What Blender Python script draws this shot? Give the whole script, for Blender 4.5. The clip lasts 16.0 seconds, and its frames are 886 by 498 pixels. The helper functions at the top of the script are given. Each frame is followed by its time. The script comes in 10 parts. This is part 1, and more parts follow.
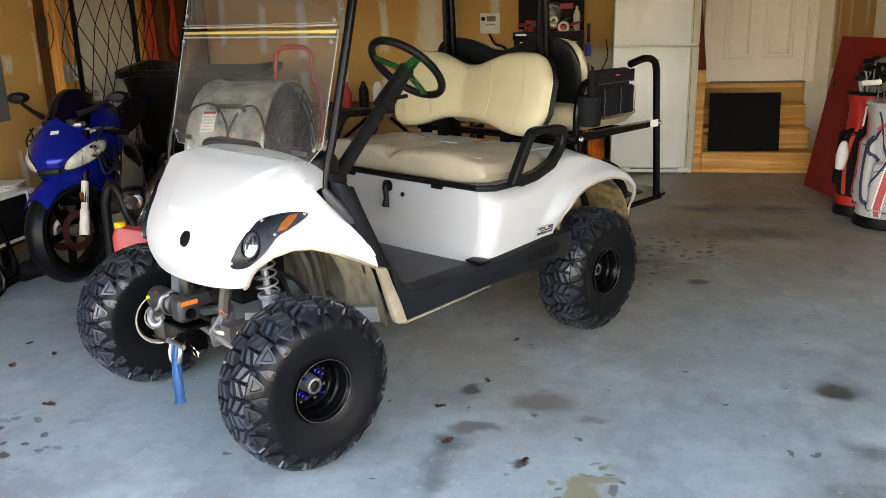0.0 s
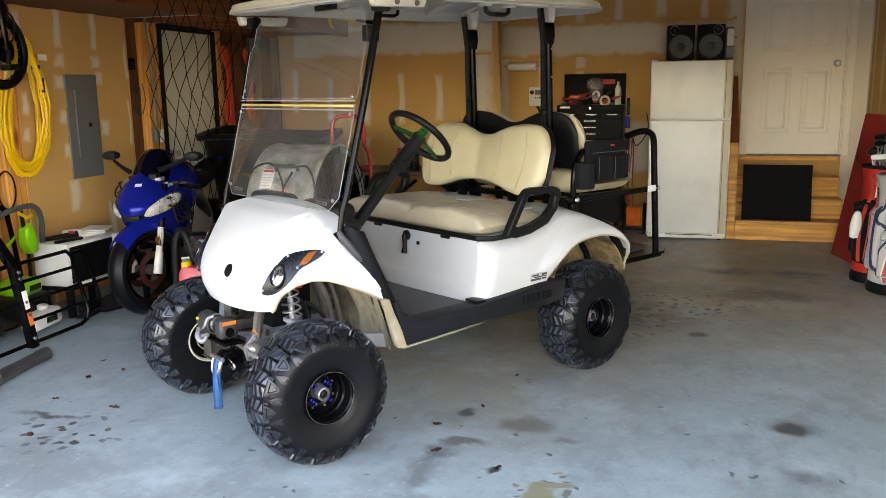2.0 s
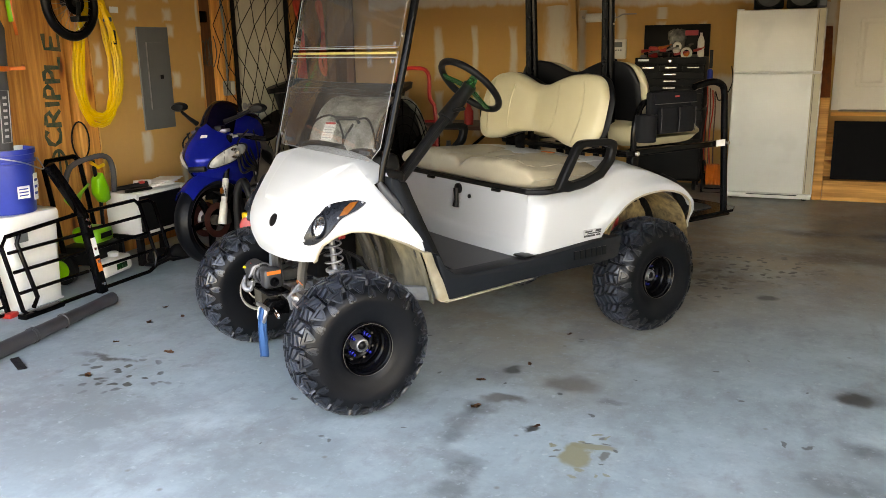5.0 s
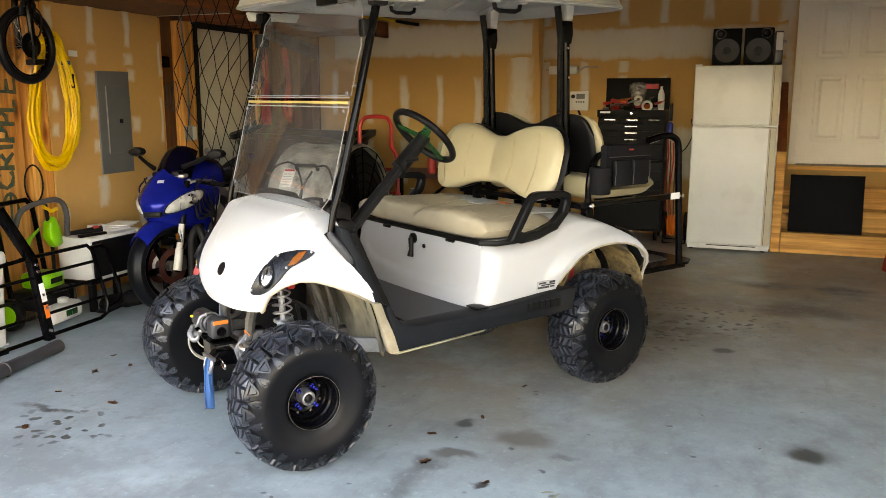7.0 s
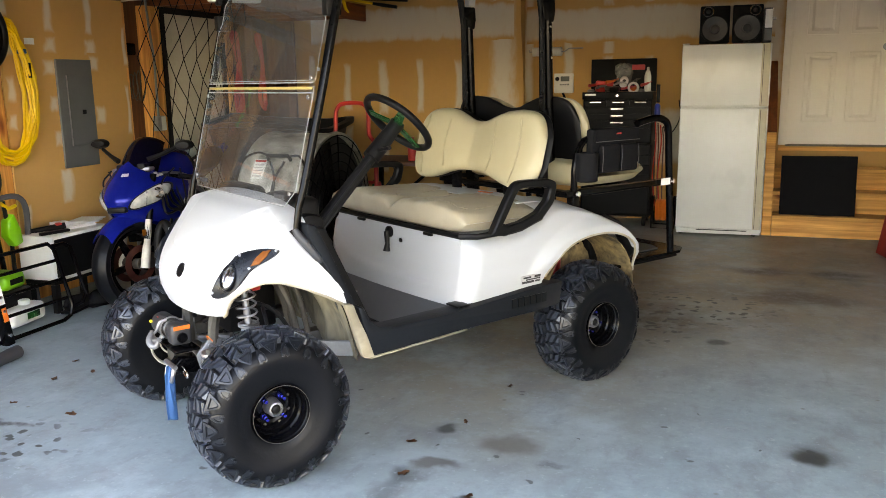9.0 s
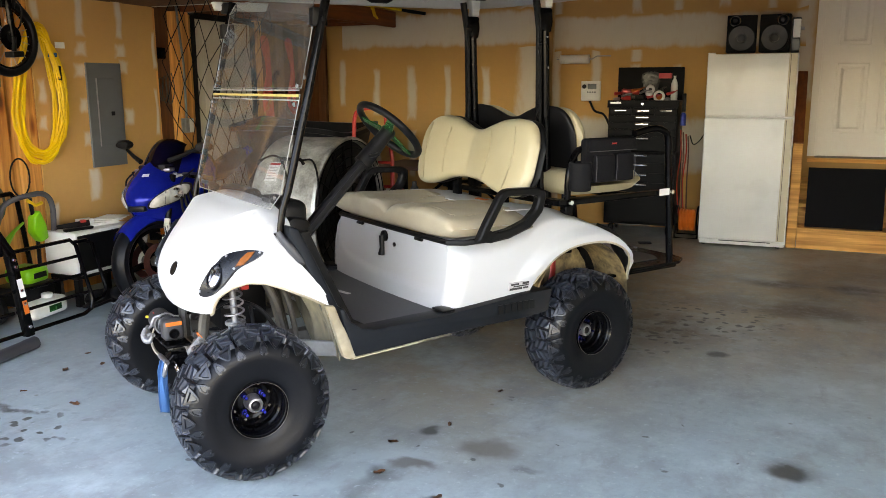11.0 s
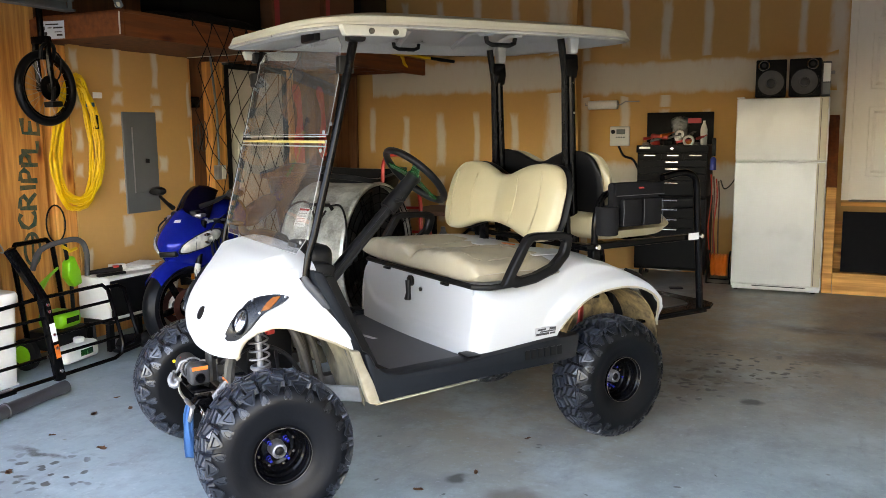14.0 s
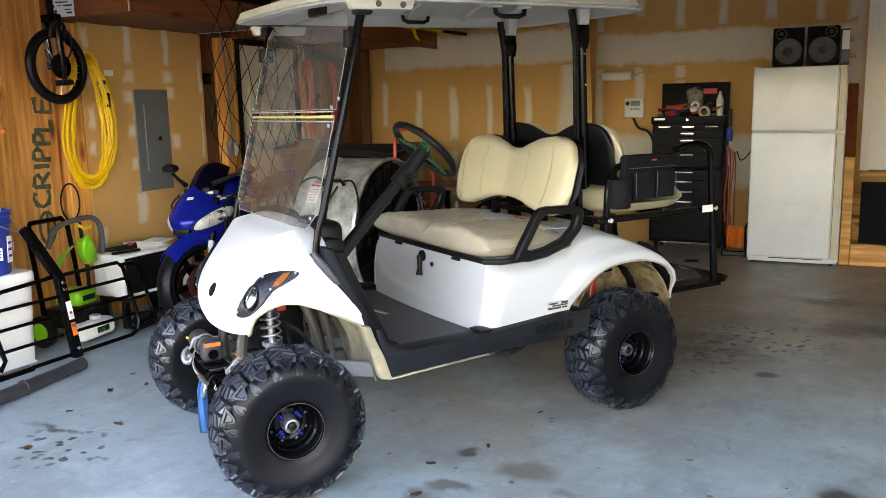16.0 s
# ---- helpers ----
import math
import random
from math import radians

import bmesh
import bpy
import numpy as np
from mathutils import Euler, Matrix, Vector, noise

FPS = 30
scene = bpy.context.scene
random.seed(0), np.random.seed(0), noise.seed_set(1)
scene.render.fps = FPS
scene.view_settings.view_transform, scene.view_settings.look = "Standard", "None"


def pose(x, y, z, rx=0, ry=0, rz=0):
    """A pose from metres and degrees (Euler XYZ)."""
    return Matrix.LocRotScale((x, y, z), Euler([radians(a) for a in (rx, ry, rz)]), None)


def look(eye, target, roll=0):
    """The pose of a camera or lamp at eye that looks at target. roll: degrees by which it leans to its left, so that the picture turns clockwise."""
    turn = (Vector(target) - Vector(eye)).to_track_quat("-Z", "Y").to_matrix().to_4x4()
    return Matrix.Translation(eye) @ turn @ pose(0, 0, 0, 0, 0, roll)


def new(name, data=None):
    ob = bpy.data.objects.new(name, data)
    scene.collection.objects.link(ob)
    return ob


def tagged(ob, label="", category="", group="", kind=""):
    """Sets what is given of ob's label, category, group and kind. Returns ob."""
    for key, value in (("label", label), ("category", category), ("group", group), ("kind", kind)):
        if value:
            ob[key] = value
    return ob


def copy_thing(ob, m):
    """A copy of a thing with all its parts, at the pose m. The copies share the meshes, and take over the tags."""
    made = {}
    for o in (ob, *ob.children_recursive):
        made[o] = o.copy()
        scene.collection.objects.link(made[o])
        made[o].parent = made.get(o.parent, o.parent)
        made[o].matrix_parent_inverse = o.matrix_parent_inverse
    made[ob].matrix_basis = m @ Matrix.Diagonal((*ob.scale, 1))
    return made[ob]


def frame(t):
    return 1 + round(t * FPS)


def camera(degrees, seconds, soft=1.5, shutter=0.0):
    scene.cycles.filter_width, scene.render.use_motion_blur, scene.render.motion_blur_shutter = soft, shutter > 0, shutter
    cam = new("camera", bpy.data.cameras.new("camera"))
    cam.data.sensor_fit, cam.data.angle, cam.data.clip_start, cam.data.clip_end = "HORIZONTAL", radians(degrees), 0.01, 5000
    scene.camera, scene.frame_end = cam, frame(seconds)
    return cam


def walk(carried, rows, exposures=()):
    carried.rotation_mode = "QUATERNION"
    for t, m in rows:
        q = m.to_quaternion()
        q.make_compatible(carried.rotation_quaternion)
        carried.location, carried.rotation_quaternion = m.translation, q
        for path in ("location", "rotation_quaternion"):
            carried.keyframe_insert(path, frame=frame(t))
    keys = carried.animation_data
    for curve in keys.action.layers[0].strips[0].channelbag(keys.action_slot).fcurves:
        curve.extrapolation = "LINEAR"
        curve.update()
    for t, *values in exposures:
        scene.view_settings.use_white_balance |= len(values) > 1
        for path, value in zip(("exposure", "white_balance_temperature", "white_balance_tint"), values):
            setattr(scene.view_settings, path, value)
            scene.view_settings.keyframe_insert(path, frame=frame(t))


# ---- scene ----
cam = camera(56.5, 16.0, soft=0.7)
PATH = [
    (0, (0.502, 0.071, 1.433), (0.149, 1.965, 0.896), -1.5),
    (0.5, (0.713, 0.0, 1.439), (0.331, 1.901, 0.953), -0.3),
    (1, (0.922, -0.058, 1.457), (0.491, 1.848, 1.03), -0.7),
    (1.5, (0.933, -0.25, 1.454), (0.431, 1.643, 1.052), -0.9),
    (2, (0.934, -0.41, 1.46), (0.394, 1.479, 1.082), -0.8),
    (2.5, (0.945, -0.454, 1.455), (0.38, 1.426, 1.073), -1.0),
    (3, (0.973, -0.433, 1.437), (0.331, 1.415, 1.022), -1.4),
    (3.5, (1.035, -0.342, 1.427), (0.299, 1.463, 0.979), -1.3),
    (6, (1.107, -0.245, 1.416), (0.401, 1.563, 0.934), -0.2),
    (6.5, (1.137, -0.213, 1.428), (0.473, 1.636, 1.053), 0.2),
    (7, (1.139, -0.215, 1.43), (0.464, 1.632, 1.065), -0.0),
    (7.5, (1.128, -0.212, 1.421), (0.429, 1.624, 1.046), -0.5),
    (8, (1.161, -0.162, 1.415), (0.455, 1.67, 1.035), -0.7),
    (8.5, (1.159, -0.088, 1.417), (0.49, 1.756, 1.029), -0.9),
    (9, (1.098, 0.026, 1.421), (0.453, 1.877, 1.022), -0.9),
    (11.5, (1.39, 0.055, 1.443), (0.607, 1.857, 1.07), -0.5),
    (12, (1.387, 0.055, 1.446), (0.585, 1.864, 1.155), -0.6),
    (12.5, (1.39, 0.056, 1.443), (0.581, 1.867, 1.185), -0.7),
    (13, (1.387, 0.064, 1.438), (0.571, 1.872, 1.183), -0.7),
    (13.5, (1.386, 0.068, 1.435), (0.565, 1.872, 1.174), -0.6),
    (14, (1.378, 0.071, 1.433), (0.548, 1.869, 1.154), -0.6),
    (14.5, (1.387, 0.071, 1.432), (0.544, 1.861, 1.139), -0.9),
    (15, (1.384, 0.066, 1.43), (0.534, 1.848, 1.11), -0.9),
    (15.5, (1.385, 0.073, 1.432), (0.529, 1.85, 1.1), -1.1),
    (16, (1.393, 0.093, 1.431), (0.531, 1.865, 1.092), -1.3),
]
walk(cam, [(t, look(eye, target, roll)) for t, eye, target, roll in PATH], exposures=[(0.0, 4.29, 9800, 22), (1.0, 4.39, 9520, 22), (2.5, 4.46, 9550, 22), (3.5, 4.36, 9650, 22), (6.0, 4.33, 11300, 22), (6.5, 4.40, 11500, 22), (7.5, 4.50, 10700, 22), (9.0, 4.50, 9700, 22), (11.5, 4.60, 9200, 22), (12.5, 4.64, 8850, 22), (14.5, 4.67, 8950, 22), (16.0, 4.61, 8800, 22)])

# ---- world and light ----
world = bpy.data.worlds.new("sky")
scene.world = world
world.use_nodes = True
wn, wl = world.node_tree.nodes, world.node_tree.links
sky = wn.new("ShaderNodeTexSky")
sky.sky_type = "NISHITA"
sky.sun_disc = False
sky.sun_elevation, sky.sun_rotation = radians(38), radians(68)
wl.new(sky.outputs[0], wn["Background"].inputs[0])
wn["Background"].inputs[1].default_value = 0.15

sun = new("sun", bpy.data.lights.new("sun", "SUN"))
sun.data.energy, sun.data.angle, sun.data.color = 0.8, radians(12), (1.0, 0.96, 0.9)
sun.matrix_world = look((11.69, 7.72, 9.85), (0, 3, 0))



# ---- helpers of this scene ----
def link_mesh(name, bm, material, smooth=40):
    me = bpy.data.meshes.new(name)
    bmesh.ops.recalc_face_normals(bm, faces=bm.faces)
    bm.to_mesh(me)
    bm.free()
    if material:
        me.materials.append(material)
    if smooth:
        me.polygons.foreach_set("use_smooth", [True] * len(me.polygons))
        me.set_sharp_from_angle(angle=radians(smooth))
    return me


def part(name, bm, material, parent, label="", smooth=40):
    ob = new(name, link_mesh(name, bm, material, smooth))
    ob.parent = parent
    return tagged(ob, label)


def thing(name, m, label, category, group="", kind=""):
    ob = new(name)
    ob.matrix_basis = m
    ob.empty_display_size = 0.1
    return tagged(ob, label, category, group, kind)


def solid(name, bm, material, m, label, category, group="", kind="", smooth=40):
    ob = new(name, link_mesh(name, bm, material, smooth))
    ob.matrix_basis = m
    return tagged(ob, label, category, group, kind)


def box(x0, y0, z0, x1, y1, z1, bevel=0.0, seg=2, bm=None):
    b = bmesh.new()
    bmesh.ops.create_cube(b, size=1)
    for v in b.verts:
        v.co = Vector((x0 + (v.co.x + 0.5) * (x1 - x0), y0 + (v.co.y + 0.5) * (y1 - y0), z0 + (v.co.z + 0.5) * (z1 - z0)))
    if bevel:
        bmesh.ops.bevel(b, geom=b.edges[:], offset=bevel, segments=seg, affect="EDGES", profile=0.5)
    return merge(bm, b)


def merge(bm, b, m=None):
    """b joined into bm, moved by m."""
    if m is not None:
        bmesh.ops.transform(b, matrix=m, verts=b.verts)
    if bm is None:
        return b
    me = bpy.data.meshes.new("tmp")
    b.to_mesh(me)
    b.free()
    bm.from_mesh(me)
    bpy.data.meshes.remove(me)
    return bm


def spline(points, n, closed=False):
    """n points per span along a Catmull-Rom curve."""
    p = [Vector(q) for q in points]
    out = []
    count = len(p) if closed else len(p) - 1
    for i in range(count):
        a = p[i - 1] if closed or i > 0 else p[0] * 2 - p[1]
        b, c = p[i], p[(i + 1) % len(p)]
        d = p[(i + 2) % len(p)] if closed or i + 2 < len(p) else c * 2 - b
        for k in range(n):
            t = k / n
            out.append(0.5 * (2 * b + (c - a) * t + (2 * a - 5 * b + 4 * c - d) * t * t + (3 * b - a - 3 * c + d) * t ** 3))
    if not closed:
        out.append(p[-1])
    return out


def tube(points, r, seg=8, bm=None, closed=False, flat=1.0, smooth=0):
    """A round bar along points; r may be a list. flat squeezes it across."""
    p = [Vector(q) for q in points]
    if smooth:
        p = spline(p, smooth, closed)
    b = bmesh.new()
    rings = []
    n = len(p)
    up = None
    for i, q in enumerate(p):
        if closed:
            d = p[(i + 1) % n] - p[i - 1]
        else:
            d = p[min(i + 1, n - 1)] - p[max(i - 1, 0)]
        d.normalize()
        if up is None:
            up = Vector((0, 0, 1)) if abs(d.z) < 0.9 else Vector((1, 0, 0))
        side = d.cross(up)
        side.normalize()
        up = side.cross(d)
        up.normalize()
        rad = float(np.interp(i / max(1, n - 1), np.linspace(0, 1, len(r)), r)) if isinstance(r, (list, tuple)) else r
        rings.append([b.verts.new(q + rad * (side * math.cos(a) * flat + up * math.sin(a))) for a in [2 * math.pi * k / seg for k in range(seg)]])
    for i in range(n if closed else n - 1):
        r0, r1 = rings[i], rings[(i + 1) % n]
        for k in range(seg):
            b.faces.new((r0[k], r0[(k + 1) % seg], r1[(k + 1) % seg], r1[k]))
    if not closed:
        b.faces.new(rings[0][::-1])
        b.faces.new(rings[-1])
    return merge(bm, b)


def lathe(profile, seg=32, axis="z", bm=None, m=None, closed=False, caps=False):
    """A profile of (radius, height) turned round an axis."""
    b = bmesh.new()
    rings = []
    for r, h in profile:
        ring = []
        for k in range(seg):
            a = 2 * math.pi * k / seg
            c, s = r * math.cos(a), r * math.sin(a)
            ring.append(b.verts.new({"z": (c, s, h), "y": (c, h, s), "x": (h, c, s)}[axis]))
        rings.append(ring)
    pairs = list(zip(rings, rings[1:])) + ([(rings[-1], rings[0])] if closed else [])
    for r0, r1 in pairs:
        for k in range(seg):
            b.faces.new((r0[k], r0[(k + 1) % seg], r1[(k + 1) % seg], r1[k]))
    if caps:
        for ring, (r, h) in ((rings[0], profile[0]), (rings[-1], profile[-1])):
            if r > 1e-4:
                b.faces.new(ring)
    bmesh.ops.remove_doubles(b, verts=b.verts, dist=1e-5)
    return merge(bm, b, m)


def prism(outline, y0, y1, axis="y", bevel=0.0, bm=None, m=None, seg=2):
    """A flat outline of two coordinates, drawn out from y0 to y1 along an axis."""
    b = bmesh.new()

    def at(p, h):
        return {"y": (p[0], h, p[1]), "x": (h, p[0], p[1]), "z": (p[0], p[1], h)}[axis]
    lo = [b.verts.new(at(p, y0)) for p in outline]
    hi = [b.verts.new(at(p, y1)) for p in outline]
    n = len(outline)
    b.faces.new(lo[::-1])
    b.faces.new(hi)
    for k in range(n):
        b.faces.new((lo[k], lo[(k + 1) % n], hi[(k + 1) % n], hi[k]))
    bmesh.ops.recalc_face_normals(b, faces=b.faces)
    if bevel:
        rim = [e for e in b.edges if len(e.link_faces) == 2 and e.calc_face_angle(0) > 0.6]
        bmesh.ops.bevel(b, geom=rim, offset=bevel, segments=seg, affect="EDGES", profile=0.5)
    return merge(bm, b, m)


def sheet(rows, thick=0.0, bm=None, closed=False):
    """A surface through rows of points, with a thickness inwards."""
    b = bmesh.new()
    grid = [[b.verts.new(Vector(p)) for p in row] for row in rows]
    for r0, r1 in zip(grid, grid[1:]):
        n = len(r0)
        for k in range(n if closed else n - 1):
            q = [r0[k], r0[(k + 1) % n], r1[(k + 1) % n], r1[k]]
            b.faces.new(q)
    bmesh.ops.remove_doubles(b, verts=b.verts, dist=1e-5)
    bmesh.ops.recalc_face_normals(b, faces=b.faces)
    if thick:
        bmesh.ops.solidify(b, geom=b.faces[:], thickness=thick)
    return merge(bm, b)


def curve_at(table, v):
    """Smooth value from a table of (key, value)."""
    keys = [k for k, _ in table]
    if v <= keys[0]:
        return table[0][1]
    for (k0, a), (k1, b) in zip(table, table[1:]):
        if v <= k1:
            t = (v - k0) / (k1 - k0)
            return a + (b - a) * t
    return table[-1][1]


def soft_curve(table, v, w=0.03):
    return (curve_at(table, v - w) + curve_at(table, v) * 2 + curve_at(table, v + w)) / 4


# ---- materials ----
def surface(name, colour, second=None, rough=0.6, metal=0.0, scale=6.0, grain=60.0, bump=0.05, spread=0.5, stretch=(1, 1, 1), coat=0.0, rough_var=0.12, spec=0.5, third=None, random_tint=0.0):
    """Colour varied at two scales, with relief and uneven gloss."""
    m = bpy.data.materials.new(name)
    m.use_nodes = True
    nt = m.node_tree
    n, l = nt.nodes, nt.links
    bsdf = n["Principled BSDF"]
    co = n.new("ShaderNodeTexCoord")
    mp = n.new("ShaderNodeMapping")
    mp.inputs["Scale"].default_value = stretch
    l.new(co.outputs["Object"], mp.inputs[0])
    big = n.new("ShaderNodeTexNoise")
    big.inputs["Scale"].default_value, big.inputs["Detail"].default_value = scale, 6
    fine = n.new("ShaderNodeTexNoise")
    fine.inputs["Scale"].default_value, fine.inputs["Detail"].default_value = grain, 4
    for t in (big, fine):
        l.new(mp.outputs[0], t.inputs["Vector"])
    second = second or tuple(c * 0.8 for c in colour)
    ramp = n.new("ShaderNodeValToRGB")
    ramp.color_ramp.elements[0].position, ramp.color_ramp.elements[1].position = 0.5 - spread / 2, 0.5 + spread / 2
    ramp.color_ramp.elements[0].color, ramp.color_ramp.elements[1].color = (*second, 1), (*colour, 1)
    add = n.new("ShaderNodeMath")
    add.operation = "MULTIPLY_ADD"
    add.inputs[1].default_value, add.inputs[2].default_value = 0.35, -0.175
    l.new(fine.outputs[0], add.inputs[0])
    total = n.new("ShaderNodeMath")
    l.new(big.outputs[0], total.inputs[0])
    l.new(add.outputs[0], total.inputs[1])
    l.new(total.outputs[0], ramp.inputs[0])
    out = ramp.outputs[0]
    if third:
        spots = n.new("ShaderNodeTexNoise")
        spots.inputs["Scale"].default_value, spots.inputs["Detail"].default_value = scale * 0.45, 8
        l.new(mp.outputs[0], spots.inputs["Vector"])
        r2 = n.new("ShaderNodeValToRGB")
        r2.color_ramp.elements[0].position, r2.color_ramp.elements[1].position = 0.55, 0.72
        l.new(spots.outputs[0], r2.inputs[0])
        mix = n.new("ShaderNodeMix")
        mix.data_type = "RGBA"
        l.new(r2.outputs[0], mix.inputs[0])
        l.new(out, mix.inputs[6])
        mix.inputs[7].default_value = (*third, 1)
        out = mix.outputs[2]
    if random_tint:
        info = n.new("ShaderNodeObjectInfo")
        hsv = n.new("ShaderNodeHueSaturation")
        mr = n.new("ShaderNodeMapRange")
        mr.inputs[3].default_value, mr.inputs[4].default_value = 1 - random_tint, 1 + random_tint
        l.new(info.outputs["Random"], mr.inputs[0])
        l.new(mr.outputs[0], hsv.inputs["Value"])
        l.new(out, hsv.inputs["Color"])
        out = hsv.outputs[0]
    l.new(out, bsdf.inputs["Base Color"])
    rr = n.new("ShaderNodeMapRange")
    rr.inputs[3].default_value, rr.inputs[4].default_value = max(0.02, rough - rough_var), min(1, rough + rough_var)
    l.new(total.outputs[0], rr.inputs[0])
    l.new(rr.outputs[0], bsdf.inputs["Roughness"])
    bsdf.inputs["Metallic"].default_value = metal
    bsdf.inputs["Specular IOR Level"].default_value = spec
    bsdf.inputs["Coat Weight"].default_value = coat
    bsdf.inputs["Coat Roughness"].default_value = 0.08
    if bump:
        bp = n.new("ShaderNodeBump")
        bp.inputs["Strength"].default_value, bp.inputs["Distance"].default_value = min(1, bump * 4), 0.004
        l.new(fine.outputs[0], bp.inputs["Height"])
        l.new(bp.outputs[0], bsdf.inputs["Normal"])
    return m


def wood(name, light, dark, along=2, scale=1.0, rough=0.65, random_tint=0.12):
    """Sawn timber: grain drawn out along one axis, knots."""
    stretch = [14.0, 14.0, 14.0]
    stretch[along] = 0.9
    m = surface(name, light, dark, rough=rough, scale=2.2 * scale, grain=9 * scale, bump=0.06, spread=0.42, stretch=stretch, random_tint=random_tint)
    nt = m.node_tree
    n, l = nt.nodes, nt.links
    bsdf = n["Principled BSDF"]
    base = bsdf.inputs["Base Color"].links[0].from_socket
    co = n.new("ShaderNodeTexCoord")
    mp = n.new("ShaderNodeMapping")
    st = [4.2, 4.2, 4.2]
    st[along] = 1.5
    mp.inputs["Scale"].default_value = st
    l.new(co.outputs["Object"], mp.inputs[0])
    vor = n.new("ShaderNodeTexVoronoi")
    vor.inputs["Scale"].default_value = 1.0
    l.new(mp.outputs[0], vor.inputs["Vector"])
    ramp = n.new("ShaderNodeValToRGB")
    ramp.color_ramp.elements[0].position, ramp.color_ramp.elements[1].position = 0.045, 0.15
    ramp.color_ramp.elements[0].color, ramp.color_ramp.elements[1].color = (0.16, 0.085, 0.045, 1), (1, 1, 1, 1)
    ring = ramp.color_ramp.elements.new(0.085)
    ring.color = (0.55, 0.36, 0.22, 1)
    streak = n.new("ShaderNodeTexNoise")
    streak.inputs["Scale"].default_value, streak.inputs["Detail"].default_value = 1.0, 5
    ms = n.new("ShaderNodeMapping")
    ss = [30.0, 30.0, 30.0]
    ss[along] = 1.3
    ms.inputs["Scale"].default_value = ss
    l.new(co.outputs["Object"], ms.inputs[0])
    l.new(ms.outputs[0], streak.inputs["Vector"])
    lines = n.new("ShaderNodeValToRGB")
    lines.color_ramp.elements[0].position, lines.color_ramp.elements[1].position = 0.36, 0.56
    lines.color_ramp.elements[0].color, lines.color_ramp.elements[1].color = (0.60, 0.46, 0.34, 1), (1, 1, 1, 1)
    l.new(streak.outputs[0], lines.inputs[0])
    grainy = n.new("ShaderNodeMix")
    grainy.data_type, grainy.blend_type = "RGBA", "MULTIPLY"
    grainy.inputs[0].default_value = 0.55
    l.new(base, grainy.inputs[6])
    l.new(lines.outputs[0], grainy.inputs[7])
    base = grainy.outputs[2]
    l.new(vor.outputs["Distance"], ramp.inputs[0])
    mul = n.new("ShaderNodeMix")
    mul.data_type, mul.blend_type = "RGBA", "MULTIPLY"
    mul.inputs[0].default_value = 1
    l.new(base, mul.inputs[6])
    l.new(ramp.outputs[0], mul.inputs[7])
    l.new(mul.outputs[2], bsdf.inputs["Base Color"])
    return m


def glass(name, colour=(0.9, 0.93, 0.95), rough=0.02, alpha_tint=0.25, body=(0.5, 0.5, 0.5)):
    """Clear sheet: mostly see-through, with a mirror film by the angle and a little haze from scratches."""
    m = bpy.data.materials.new(name)
    m.use_nodes = True
    n, l = m.node_tree.nodes, m.node_tree.links
    n.remove(n["Principled BSDF"])
    out = n["Material Output"]
    tr = n.new("ShaderNodeBsdfTransparent")
    tr.inputs[0].default_value = (*colour, 1)
    gl = n.new("ShaderNodeBsdfGlossy")
    gl.inputs["Roughness"].default_value = rough
    df = n.new("ShaderNodeBsdfDiffuse")
    df.inputs[0].default_value = (*body, 1)
    lw = n.new("ShaderNodeLayerWeight")
    lw.inputs[0].default_value = 0.5
    pw = n.new("ShaderNodeMath")
    pw.operation = "POWER"
    pw.inputs[1].default_value = 4
    l.new(lw.outputs["Facing"], pw.inputs[0])
    fr = n.new("ShaderNodeMath")
    fr.operation = "MULTIPLY_ADD"
    fr.inputs[1].default_value, fr.inputs[2].default_value = 0.8, 0.03
    l.new(pw.outputs[0], fr.inputs[0])
    a, b = n.new("ShaderNodeMixShader"), n.new("ShaderNodeMixShader")
    co, nz = n.new("ShaderNodeTexCoord"), n.new("ShaderNodeTexNoise")
    nz.inputs["Scale"].default_value, nz.inputs["Detail"].default_value = 5, 6
    l.new(co.outputs["Object"], nz.inputs["Vector"])
    mr = n.new("ShaderNodeMapRange")
    mr.inputs[1].default_value, mr.inputs[2].default_value = 0.35, 0.75
    mr.inputs[3].default_value, mr.inputs[4].default_value = alpha_tint * 0.5, alpha_tint * 1.5
    l.new(nz.outputs[0], mr.inputs[0])
    l.new(mr.outputs[0], a.inputs[0])
    l.new(tr.outputs[0], a.inputs[1])
    l.new(df.outputs[0], a.inputs[2])
    l.new(fr.outputs[0], b.inputs[0])
    l.new(a.outputs[0], b.inputs[1])
    l.new(gl.outputs[0], b.inputs[2])
    l.new(b.outputs[0], out.inputs[0])
    return m


DRY_A, DRY_B = (0.60, 0.342, 0.122), (0.50, 0.272, 0.090)
DRYWALL = surface("drywall_paper", DRY_A, DRY_B, rough=0.85, scale=1.3, grain=25, bump=0.01, spread=0.9)


